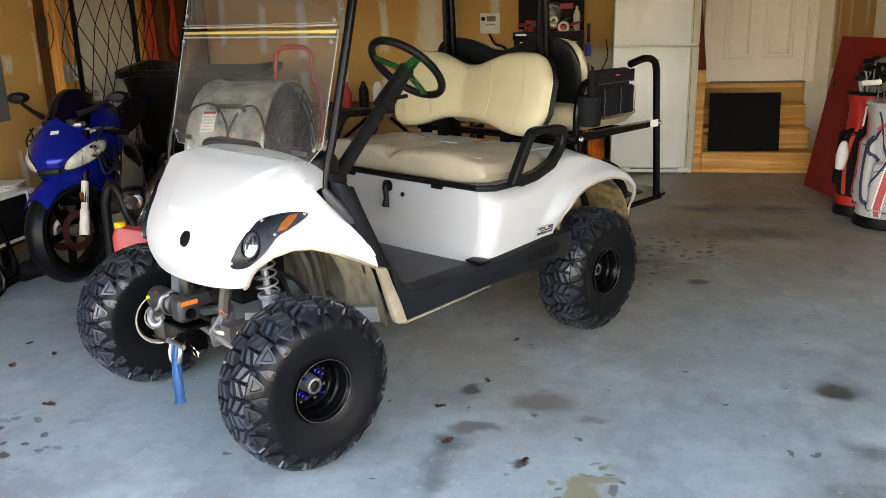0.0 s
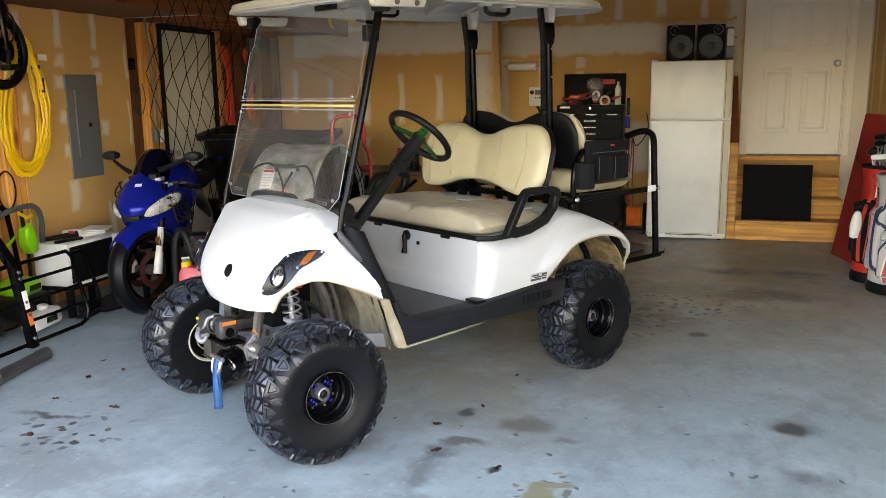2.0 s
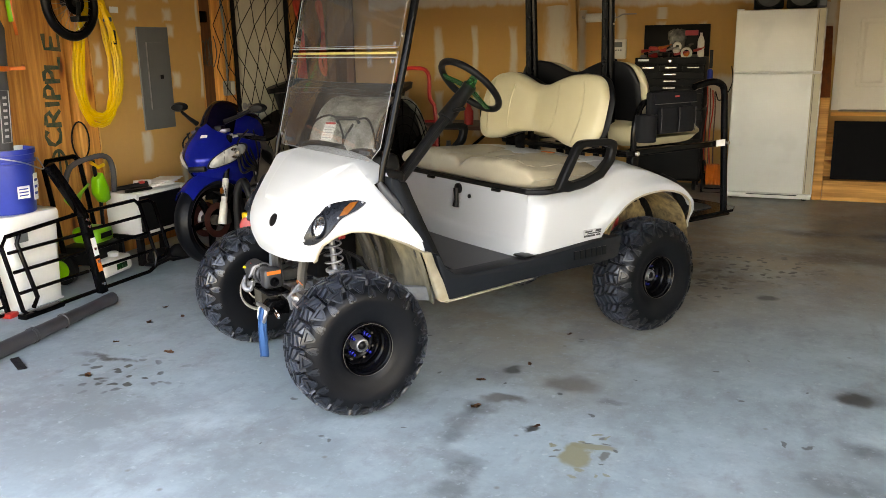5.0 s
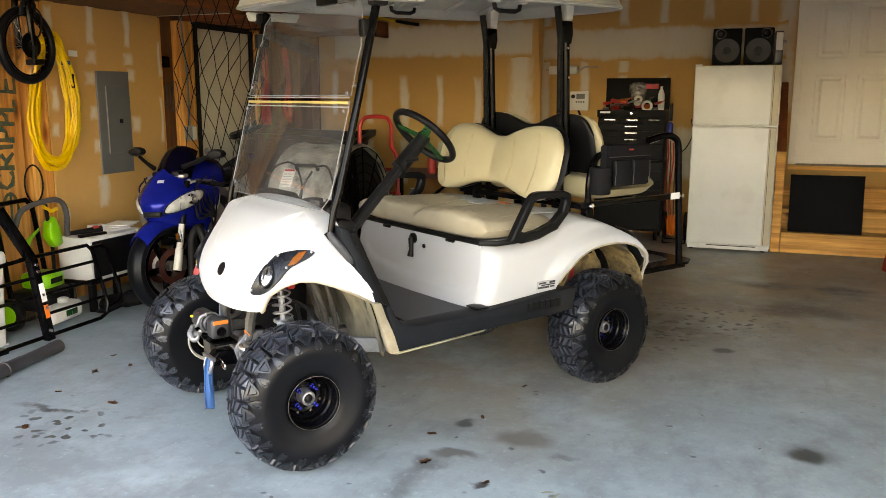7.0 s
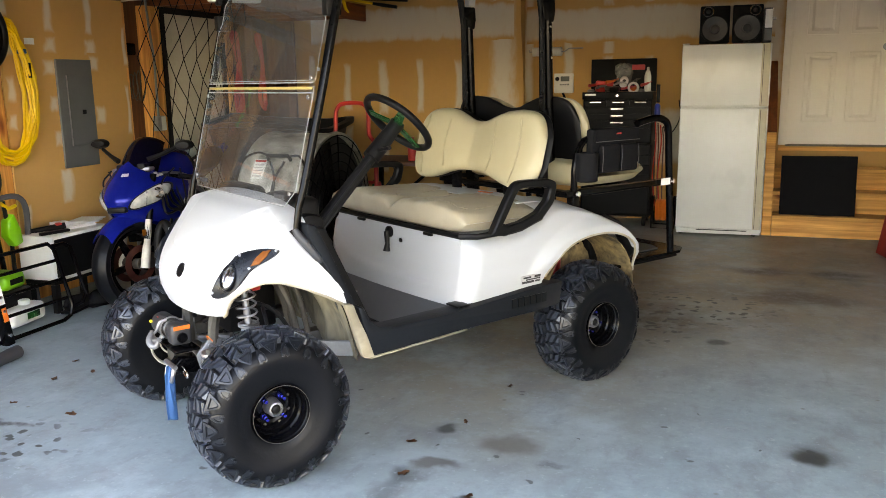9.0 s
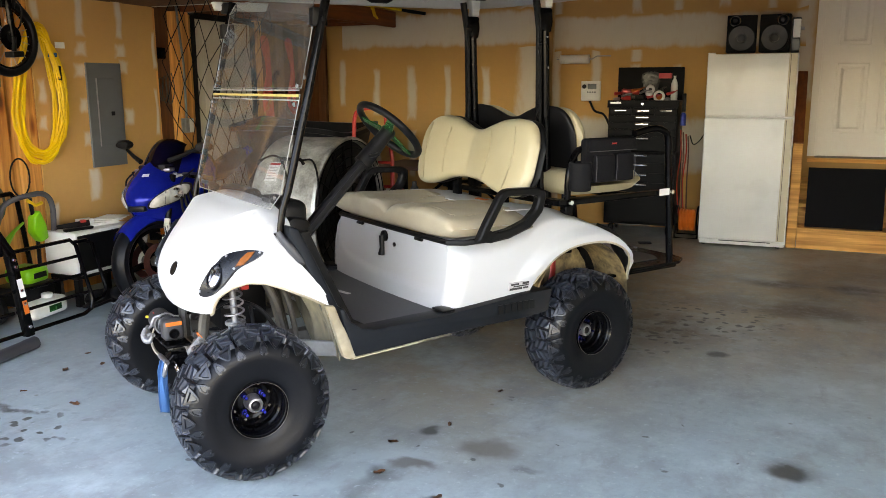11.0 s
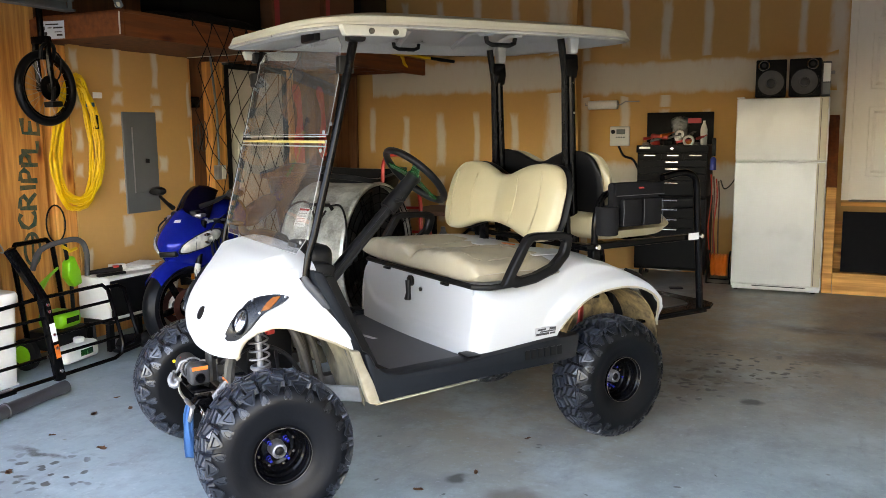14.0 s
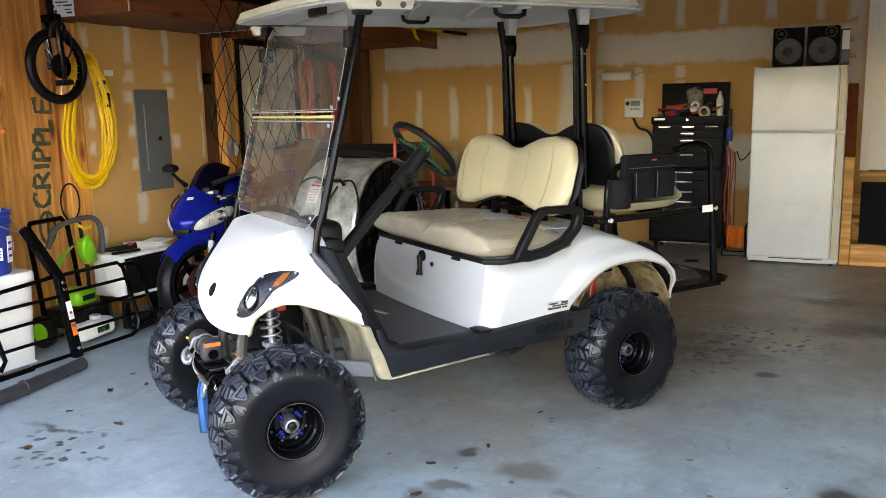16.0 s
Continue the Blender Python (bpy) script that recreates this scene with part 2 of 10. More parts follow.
def filler(name, pale):
    """Joint compound feathered out over the board's own paper: the layer thins towards the rim of each smear."""
    m = surface(name, DRY_A, DRY_B, rough=0.85, scale=1.3, grain=25, bump=0.01, spread=0.9)
    n, l = m.node_tree.nodes, m.node_tree.links
    bsdf = n["Principled BSDF"]
    paper = bsdf.inputs["Base Color"].links[0].from_socket
    uv = n.new("ShaderNodeUVMap")
    uv.uv_map = "layer"
    sep = n.new("ShaderNodeSeparateXYZ")
    l.new(uv.outputs[0], sep.inputs[0])
    co, nz = n.new("ShaderNodeTexCoord"), n.new("ShaderNodeTexNoise")
    nz.inputs["Scale"].default_value, nz.inputs["Detail"].default_value, nz.inputs["Roughness"].default_value = 9, 7, 0.6
    mp = n.new("ShaderNodeMapping")
    mp.inputs["Scale"].default_value = (1.6, 1.6, 0.6)
    l.new(co.outputs["Object"], mp.inputs[0])
    l.new(mp.outputs[0], nz.inputs["Vector"])

    def rim(socket, power):
        a = n.new("ShaderNodeMath")
        a.operation = "ABSOLUTE"
        l.new(socket, a.inputs[0])
        p = n.new("ShaderNodeMath")
        p.operation = "POWER"
        p.inputs[1].default_value = power
        l.new(a.outputs[0], p.inputs[0])
        return p.outputs[0]
    both = n.new("ShaderNodeMath")
    both.operation = "MAXIMUM"
    l.new(rim(sep.outputs[0], 1.6), both.inputs[0])
    l.new(rim(sep.outputs[1], 5.0), both.inputs[1])
    mix0 = n.new("ShaderNodeMath")
    mix0.operation = "MULTIPLY_ADD"
    mix0.inputs[1].default_value = 0.85
    l.new(nz.outputs[0], mix0.inputs[0])
    l.new(both.outputs[0], mix0.inputs[2])
    ease = n.new("ShaderNodeMapRange")
    ease.interpolation_type = "SMOOTHSTEP"
    ease.inputs[1].default_value, ease.inputs[2].default_value, ease.inputs[3].default_value, ease.inputs[4].default_value = 0.42, 1.12, 0.96, 0.0
    l.new(mix0.outputs[0], ease.inputs[0])
    cover = n.new("ShaderNodeMix")
    cover.data_type = "RGBA"
    l.new(ease.outputs[0], cover.inputs[0])
    l.new(paper, cover.inputs[6])
    cover.inputs[7].default_value = (*pale, 1)
    l.new(cover.outputs[2], bsdf.inputs["Base Color"])
    return m


FILLER = filler("feathered_joint_compound", (0.62, 0.555, 0.455))
MUD = surface("joint_compound", (0.66, 0.605, 0.52), (0.55, 0.485, 0.39), rough=0.85, scale=3, grain=20, bump=0.02)
# white primer with warm indoor bounce light mixed into its colour
WHITE_WALL = surface("white_primed_wall", (0.78, 0.72, 0.61), (0.70, 0.63, 0.51), rough=0.8, scale=1.5, grain=20, bump=0.01)
# ceiling base set far below the wall board to cut bounce light overhead
CEILING = surface("darkened_ceiling_board", (0.16, 0.10, 0.06), (0.11, 0.07, 0.04), rough=0.85, scale=1.2)
# base lowered: part of the dimness above the loft sits in this colour
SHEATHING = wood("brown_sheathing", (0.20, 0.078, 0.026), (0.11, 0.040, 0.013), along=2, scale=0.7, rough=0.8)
STUD = wood("pine_stud", (0.84, 0.41, 0.115), (0.50, 0.19, 0.042), along=2)
STEP_WOOD = wood("pine_step", (0.88, 0.47, 0.14), (0.64, 0.29, 0.07), along=0)
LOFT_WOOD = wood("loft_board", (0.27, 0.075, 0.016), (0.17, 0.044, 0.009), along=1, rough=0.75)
# white door paint, base yellowed by the same bounce light
DOOR_WHITE = surface("white_door_paint", (0.88, 0.82, 0.715), (0.84, 0.775, 0.665), rough=0.45, scale=2, grain=30, bump=0.006)
DOOR_GREY = surface("grey_white_door_paint", (0.7, 0.66, 0.56), (0.6, 0.56, 0.46), rough=0.5, scale=3, grain=30, bump=0.006)
BLACK_PLASTIC = surface("black_plastic", (0.0055, 0.0055, 0.006), (0.0035, 0.0035, 0.004), rough=0.45, grain=150, bump=0.02, spec=0.16)
BLACK_STEEL = surface("black_powder_coat", (0.003, 0.003, 0.0034), (0.002, 0.002, 0.0024), rough=0.16, grain=60, bump=0.0, rough_var=0.03, spec=0.10)
BLACK_FABRIC = surface("black_nylon", (0.006, 0.006, 0.0075), (0.0035, 0.0035, 0.0045), rough=0.85, grain=400, bump=0.08, spec=0.2)
LAMP_HOUSE = surface("glossy_slate_lamp_housing", (0.006, 0.0075, 0.011), (0.004, 0.005, 0.0075), rough=0.3, spec=0.2, bump=0.0)
# lug faces hold bluish sky light in their base, paler than the carcass
LIT_LUG_RUBBER = surface("skylit_lug_rubber", (0.010, 0.0125, 0.018), (0.005, 0.0065, 0.009), spec=0.40, rough=0.33, scale=12, grain=80, bump=0.02)
# base lowered to put shade into the gaps between tread blocks
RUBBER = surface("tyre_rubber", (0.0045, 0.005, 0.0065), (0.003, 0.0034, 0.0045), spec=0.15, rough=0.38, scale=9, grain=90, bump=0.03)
CART_WHITE = surface("cart_white_gelcoat", (0.475, 0.48, 0.485), (0.46, 0.465, 0.47), rough=0.36, scale=0.8, grain=3, bump=0.0, coat=0.0, rough_var=0.0, spec=0.4)
CART_EDGE = surface("yellowed_plastic_edge", (0.45, 0.395, 0.30), (0.27, 0.22, 0.145), rough=0.6, scale=9, grain=40, third=(0.2, 0.165, 0.11))
DIRTY_LINER = surface("muddy_wheel_liner", (0.24, 0.205, 0.135), (0.06, 0.05, 0.035), rough=0.8, scale=11, stretch=(1, 1, 0.4), grain=40, bump=0.1, spread=0.4, third=(0.11, 0.094, 0.066))
DUSTY_STEEL = surface("dusty_frame_steel", (0.19, 0.20, 0.20), (0.10, 0.10, 0.098), rough=0.7, scale=9, grain=60, bump=0.04)
SEAT_VINYL = surface("cream_vinyl", (0.435, 0.372, 0.235), (0.39, 0.33, 0.205), rough=0.42, scale=5, grain=350, bump=0.03, rough_var=0.08)
SEAT_WORN = surface("worn_cream_vinyl", (0.41, 0.345, 0.245), (0.29, 0.24, 0.17), rough=0.45, scale=4.5, grain=300, bump=0.03, third=(0.23, 0.192, 0.14))
# block tops: blue sky light put into the rubber's colour
LIT_TREAD_RUBBER = surface("skylit_tread_rubber", (0.022, 0.028, 0.040), (0.011, 0.014, 0.020), spec=0.55, rough=0.34, scale=12, grain=80, bump=0.02)
WINCH_GREY = surface("dark_grey_casting", (0.026, 0.027, 0.03), (0.016, 0.016, 0.018), rough=0.5, grain=120, bump=0.04)
CAST = surface("cast_steel", (0.28, 0.28, 0.29), (0.12, 0.12, 0.125), rough=0.5, metal=0.6, scale=14, grain=90, bump=0.04)
ROOF_UNDER = surface("grey_roof_underside", (0.46, 0.455, 0.43), (0.37, 0.365, 0.34), rough=0.4, scale=4, grain=60, bump=0.02)
CHEST_BLACK = surface("black_chest_paint", (0.004, 0.004, 0.0045), (0.003, 0.003, 0.0035), rough=0.5, grain=200, bump=0.01, spec=0.12)
ROCKER = surface("scuffed_slate_plastic", (0.0085, 0.0105, 0.0135), (0.005, 0.0065, 0.0085), rough=0.48, scale=5, grain=60, bump=0.03, spec=0.13, third=(0.028, 0.028, 0.028))
MUD_LINER = surface("mud_caked_liner", (0.33, 0.225, 0.10), (0.055, 0.038, 0.020), rough=0.9, scale=12, grain=55, bump=0.15, spread=0.36, third=(0.04, 0.032, 0.024))
ROOF_PLASTIC = surface("ivory_roof_plastic", (0.44, 0.435, 0.385), (0.375, 0.37, 0.325), rough=0.4, scale=3, grain=60, bump=0.01)
FLOOR_MAT = surface("ribbed_floor_mat", (0.098, 0.096, 0.096), (0.058, 0.057, 0.058), rough=0.55, scale=5, grain=120, bump=0.06)
STEEL = surface("dull_steel", (0.45, 0.45, 0.46), (0.28, 0.27, 0.27), rough=0.38, metal=0.9, scale=12, grain=90, bump=0.02)
CHROME = surface("chrome", (0.8, 0.8, 0.82), (0.7, 0.7, 0.72), rough=0.12, metal=1.0, bump=0, rough_var=0.04)
GREASY = surface("greasy_metal", (0.10, 0.09, 0.078), (0.04, 0.036, 0.03), rough=0.6, metal=0.35, scale=14, grain=70, bump=0.08)
GALV = surface("galvanised_sheet", (0.60, 0.60, 0.55), (0.17, 0.17, 0.15), rough=0.42, metal=0.45, scale=11.0, grain=70, bump=0.02, spread=0.45)
RED_PAINT = surface("red_paint", (0.5, 0.025, 0.02), (0.4, 0.018, 0.014), rough=0.4, scale=8)
RED_CAN = surface("faded_red_plastic", (0.55, 0.06, 0.06), (0.45, 0.04, 0.045), rough=0.45, scale=6)
TUBE_GREY = surface("dark_grey_tube_plastic", (0.035, 0.036, 0.04), (0.022, 0.022, 0.025), rough=0.5, grain=120, bump=0.03)
GREIGE = surface("greige_canvas", (0.24, 0.215, 0.17), (0.13, 0.115, 0.09), rough=0.85, scale=14, grain=120, bump=0.1)
RED_ROPE = surface("red_strap", (0.55, 0.05, 0.025), (0.4, 0.03, 0.015), rough=0.75, grain=200)
YELLOW_CABLE = surface("yellow_cable", (0.85, 0.54, 0.018), (0.74, 0.43, 0.012), rough=0.45, scale=12)
PANEL_GREY = surface("grey_panel_paint", (0.13, 0.14, 0.145), (0.11, 0.118, 0.122), rough=0.45, metal=0.1, scale=4, bump=0.004)
BLUE_PAINT = surface("blue_metallic_paint", (0.002, 0.014, 0.24), (0.0015, 0.010, 0.18), rough=0.18, metal=0.25, coat=0.0, spec=0.22, rough_var=0.03, bump=0.0, grain=300)
BLUE_PLASTIC = surface("blue_bucket_plastic", (0.01, 0.035, 0.28), (0.008, 0.027, 0.22), rough=0.4, scale=6)
BLUE_STRAP = surface("blue_webbing", (0.010, 0.10, 0.27), (0.007, 0.07, 0.19), rough=0.7, grain=300, bump=0.06)
BLUE_NUT = surface("blue_anodised_nut", (0.01, 0.025, 0.32), (0.008, 0.015, 0.2), rough=0.2, metal=0.7)
GREEN_TOOL = surface("lime_green_plastic", (0.16, 0.5, 0.015), (0.12, 0.42, 0.01), rough=0.4)
GREEN_ANOD = surface("green_anodised", (0.015, 0.16, 0.045), (0.01, 0.11, 0.03), rough=0.25, metal=0.6)
FRIDGE_WHITE = surface("fridge_enamel", (0.79, 0.80, 0.775), (0.72, 0.73, 0.705), rough=0.3, scale=3, grain=220, bump=0.02)
HANDLE_TRIM = surface("yellowed_trim", (0.62, 0.56, 0.42), (0.55, 0.49, 0.36), rough=0.5, scale=4)
WHITE_PLASTIC = surface("white_plastic", (0.72, 0.71, 0.68), (0.64, 0.63, 0.59), rough=0.45, scale=5)
PAPER = surface("white_paper", (0.78, 0.77, 0.74), (0.7, 0.69, 0.66), rough=0.8)
CARD_WHITE = surface("cool_white_card", (0.60, 0.68, 0.76), (0.54, 0.61, 0.69), rough=0.6, bump=0.0)
INK = surface("dark_ink", (0.03, 0.03, 0.03), rough=0.7)
AMBER = surface("amber_lens", (0.30, 0.085, 0.005), (0.15, 0.038, 0.002), rough=0.3, coat=0.0, spec=0.15, bump=0)
RED_LENS = surface("red_lens", (0.5, 0.01, 0.01), rough=0.15, coat=0.5, bump=0)
LAMP_GLASS = surface("headlamp_glass", (0.42, 0.44, 0.47), (0.05, 0.055, 0.065), rough=0.1, metal=0.8, scale=30, grain=70, bump=0.08, spread=0.3)
ORANGE = surface("orange_plastic", (0.75, 0.17, 0.02), (0.62, 0.12, 0.015), rough=0.45)
TEAL_INK = surface("dark_teal_paint", (0.012, 0.055, 0.045), (0.09, 0.08, 0.04), rough=0.8, scale=26, spread=0.25)
GREY_CLOTH = surface("grey_cloth", (0.5, 0.48, 0.48), (0.4, 0.385, 0.39), rough=0.8, grain=300, bump=0.05)
DARK_GREY_CLOTH = surface("dark_grey_cloth", (0.075, 0.075, 0.08), (0.05, 0.05, 0.055), rough=0.85, grain=250, bump=0.06)
PINK_CLOTH = surface("coral_cloth", (0.62, 0.09, 0.09), (0.52, 0.06, 0.07), rough=0.7, grain=250, bump=0.04)
NAVY_CLOTH = surface("navy_cloth", (0.03, 0.03, 0.09), rough=0.8, grain=250)
OLIVE = surface("dark_olive_plastic", (0.022, 0.021, 0.013), (0.014, 0.013, 0.008), rough=0.5, grain=120, bump=0.03)
CARDBOARD = surface("cardboard", (0.22, 0.095, 0.05), (0.17, 0.07, 0.035), rough=0.85, scale=3)
BROWN_BOARD = surface("brown_board", (0.13, 0.07, 0.05), (0.1, 0.05, 0.035), rough=0.7)
PANE = glass("scratched_acrylic", (0.95, 0.955, 0.96), 0.03, 0.035, (0.5, 0.5, 0.5))
ACRYLIC_EDGE = surface("acrylic_edge", (0.28, 0.28, 0.275), (0.20, 0.20, 0.195), rough=0.3)
STRIP_YELLOW = surface("yellowed_seal", (0.42, 0.31, 0.10), (0.34, 0.25, 0.08), rough=0.5)


# ---- concrete floor material with its own stains, painted wall reflection and doorway shade ----
def concrete():
    m = surface("concrete_slab", (0.312, 0.388, 0.406), (0.21, 0.262, 0.274), rough=0.45, scale=1.1, grain=45, bump=0.02, spread=0.75, third=(0.285, 0.305, 0.295))
    n, l = m.node_tree.nodes, m.node_tree.links
    bsdf = n["Principled BSDF"]
    colour = bsdf.inputs["Base Color"].links[0].from_socket
    co = n.new("ShaderNodeTexCoord")
    warp = n.new("ShaderNodeTexNoise")
    warp.inputs["Scale"].default_value, warp.inputs["Detail"].default_value = 7, 7
    l.new(co.outputs["Object"], warp.inputs["Vector"])
    mad = n.new("ShaderNodeVectorMath")
    mad.operation = "MULTIPLY_ADD"
    mad.inputs[1].default_value, mad.inputs[2].default_value = (0.16, 0.16, 0), (-0.08, -0.08, 0)
    l.new(warp.outputs["Color"], mad.inputs[0])
    where = n.new("ShaderNodeVectorMath")
    l.new(co.outputs["Object"], where.inputs[0])
    l.new(mad.outputs[0], where.inputs[1])

    def stain_and_light(colour, x, y, rx, ry, amount, tint, edge=0.6):
        sub = n.new("ShaderNodeVectorMath")
        sub.operation = "SUBTRACT"
        sub.inputs[1].default_value = (x, y, 0)
        l.new(where.outputs[0], sub.inputs[0])
        mul = n.new("ShaderNodeVectorMath")
        mul.operation = "MULTIPLY"
        mul.inputs[1].default_value = (1 / rx, 1 / ry, 0)
        l.new(sub.outputs[0], mul.inputs[0])
        ln = n.new("ShaderNodeVectorMath")
        ln.operation = "LENGTH"
        l.new(mul.outputs[0], ln.inputs[0])
        mr = n.new("ShaderNodeMapRange")
        mr.interpolation_type = "SMOOTHSTEP"
        mr.inputs[1].default_value, mr.inputs[2].default_value = 1 - edge, 1 + edge
        mr.inputs[3].default_value, mr.inputs[4].default_value = amount, 0
        l.new(ln.outputs["Value"], mr.inputs[0])
        mix = n.new("ShaderNodeMix")
        mix.data_type = "RGBA"
        l.new(mr.outputs[0], mix.inputs[0])
        l.new(colour, mix.inputs[6])
        mix.inputs[7].default_value = (*tint, 1)
        return mix.outputs[2]

    oil, brown, pale = (0.05, 0.049, 0.046), (0.12, 0.095, 0.065), (0.215, 0.195, 0.115)
    # next three: warm reflection of the tan walls painted into the concrete
    colour = stain_and_light(colour, 0.7, 6.4, 1.9, 1.6, 0.85, (0.37, 0.27, 0.155), 0.9)
    colour = stain_and_light(colour, 1.4, 5.5, 0.9, 0.9, 0.45, (0.34, 0.275, 0.19), 0.9)
    colour = stain_and_light(colour, 0.0, 4.0, 0.75, 0.95, 0.75, (0.30, 0.235, 0.155), 0.8)
    for x, y, rx, ry, a in ((1.45, 3.23, 0.12, 0.10, 0.3),
                            (0.04, 2.65, 0.06, 0.07, 0.42), (0.015, 2.5, 0.055, 0.1, 0.36), (0.01, 2.34, 0.06, 0.09, 0.36), (0.06, 2.22, 0.08, 0.05, 0.38), (0.14, 2.16, 0.05, 0.07, 0.4), (0.16, 2.0, 0.045, 0.12, 0.36),
                            (1.47, 2.75, 0.1, 0.08, 0.42), (1.34, 2.46, 0.12, 0.07, 0.4), (0.28, 2.54, 0.03, 0.018, 0.7), (0.52, 2.88, 0.06, 0.02, 0.35), (-1.83, 2.57, 0.16, 0.022, 0.6), (1.63, 5.66, 0.3, 0.16, 0.4), (1.88, 6.43, 0.18, 0.13, 0.6), (1.37, 6.45, 0.2, 0.12, 0.5)):
        colour = stain_and_light(colour, x, y, rx, ry, min(0.97, a * 1.65), oil)
    # dimmer floor by the doorway, its shade painted as broad dark patches
    for x, y, rx, ry, a in ((1.75, 2.2, 0.55, 0.45, 0.6), (1.2, 1.9, 0.5, 0.3, 0.5), (0.3, 1.85, 0.4, 0.25, 0.4), (-1.0, 2.0, 0.6, 0.35, 0.55), (2.2, 2.9, 0.3, 0.4, 0.4), (-1.9, 1.9, 0.5, 0.4, 0.5)):
        colour = stain_and_light(colour, x, y, rx, ry, a, (0.125, 0.14, 0.145), 0.9)
    colour = stain_and_light(colour, 0.75, 5.0, 0.30, 0.34, 0.9, (0.105, 0.08, 0.05), 0.7)
    colour = stain_and_light(colour, 1.2, 5.75, 0.5, 0.2, 0.6, brown, 0.7)
    # cloudy trowel marks, drips and scuffs
    def cloud(colour, scale, lo, hi, tint, amount, stretch=(1, 1, 1), detail=8, rough=0.62):
        mp = n.new("ShaderNodeMapping")
        mp.inputs["Scale"].default_value = stretch
        l.new(co.outputs["Object"], mp.inputs[0])
        nz = n.new("ShaderNodeTexNoise")
        nz.inputs["Scale"].default_value, nz.inputs["Detail"].default_value, nz.inputs["Roughness"].default_value = scale, detail, rough
        l.new(mp.outputs[0], nz.inputs["Vector"])
        mr = n.new("ShaderNodeMapRange")
        mr.inputs[1].default_value, mr.inputs[2].default_value, mr.inputs[3].default_value, mr.inputs[4].default_value = lo, hi, 0, amount
        l.new(nz.outputs[0], mr.inputs[0])
        mix = n.new("ShaderNodeMix")
        mix.data_type = "RGBA"
        l.new(mr.outputs[0], mix.inputs[0])
        l.new(colour, mix.inputs[6])
        mix.inputs[7].default_value = (*tint, 1)
        return mix.outputs[2]
    colour = cloud(colour, 1.7, 0.5, 0.70, (0.41, 0.495, 0.52), 0.75)
    colour = cloud(colour, 2.6, 0.49, 0.64, (0.175, 0.2, 0.208), 0.65, stretch=(1, 0.6, 1), rough=0.7)
    colour = cloud(colour, 3.1, 0.52, 0.7, (0.2, 0.2, 0.2), 0.6, rough=0.75)
    colour = cloud(colour, 9.0, 0.58, 0.72, (0.16, 0.155, 0.15), 0.5, stretch=(1, 0.35, 1))
    colour = cloud(colour, 5.5, 0.5, 0.66, (0.35, 0.405, 0.42), 0.45, detail=10, rough=0.72)
    colour = cloud(colour, 14.0, 0.56, 0.7, (0.19, 0.205, 0.205), 0.45, detail=6, rough=0.7)
    colour = cloud(colour, 30.0, 0.6, 0.72, (0.42, 0.475, 0.49), 0.5, detail=4)
    colour = stain_and_light(colour, 0.34, 2.99, 0.13, 0.085, 0.75, (0.12, 0.098, 0.075), 0.45)
    colour = stain_and_light(colour, 0.103, 2.764, 0.10, 0.045, 0.8, (0.10, 0.082, 0.066), 0.4)
    for x, y, r in ((0.058, 3.082, 0.042), (0.281, 2.529, 0.022), (1.433, 3.2, 0.07), (1.095, 4.59, 0.05)):
        colour = stain_and_light(colour, x, y, r, r, 0.95, oil, 0.45)
    # a pale splash with drops thrown out round it
    colour = stain_and_light(colour, 0.49, 2.37, 0.055, 0.10, 0.92, pale, 0.2)
    colour = stain_and_light(colour, 0.535, 2.46, 0.075, 0.03, 0.9, pale, 0.25)
    drops = random.Random(21)
    for k in range(16):
        a, d = drops.uniform(0, 6.28), drops.uniform(0.11, 0.2)
        colour = stain_and_light(colour, 0.50 + 0.8 * d * math.cos(a), 2.39 + d * math.sin(a), drops.uniform(0.007, 0.018), drops.uniform(0.006, 0.014), 0.85, pale if k % 3 else (0.10, 0.10, 0.085), 0.3)
    for k in range(26):
        colour = stain_and_light(colour, drops.uniform(-0.9, 1.9), drops.uniform(1.9, 3.6), drops.uniform(0.006, 0.016), drops.uniform(0.006, 0.014), 0.8, oil, 0.3)
    # a cluster of spilled drops
    vr = n.new("ShaderNodeTexVoronoi")
    vr.inputs["Scale"].default_value = 15
    soft = n.new("ShaderNodeVectorMath")
    soft.operation = "MULTIPLY_ADD"
    soft.inputs[1].default_value = (0.13, 0.13, 0)
    l.new(warp.outputs["Color"], soft.inputs[0])
    l.new(co.outputs["Object"], soft.inputs[2])
    l.new(soft.outputs[0], vr.inputs["Vector"])
    dm = n.new("ShaderNodeMapRange")
    dm.inputs[1].default_value, dm.inputs[2].default_value, dm.inputs[3].default_value, dm.inputs[4].default_value = 0.25, 0.34, 1, 0
    l.new(vr.outputs["Distance"], dm.inputs[0])
    for sx, sy, rx, ry in ((-1.62, 2.42, 0.34, 0.24), (1.0, 5.3, 0.45, 0.5), (0.75, 4.75, 0.22, 0.35)):
        sub = n.new("ShaderNodeVectorMath")
        sub.operation = "SUBTRACT"
        sub.inputs[1].default_value = (sx, sy, 0)
        l.new(where.outputs[0], sub.inputs[0])
        mul = n.new("ShaderNodeVectorMath")
        mul.operation = "MULTIPLY"
        mul.inputs[1].default_value = (1 / rx, 1 / ry, 0)
        l.new(sub.outputs[0], mul.inputs[0])
        ln = n.new("ShaderNodeVectorMath")
        ln.operation = "LENGTH"
        l.new(mul.outputs[0], ln.inputs[0])
        mr = n.new("ShaderNodeMapRange")
        mr.inputs[1].default_value, mr.inputs[2].default_value, mr.inputs[3].default_value, mr.inputs[4].default_value = 0.5, 1.15, 0.92, 0
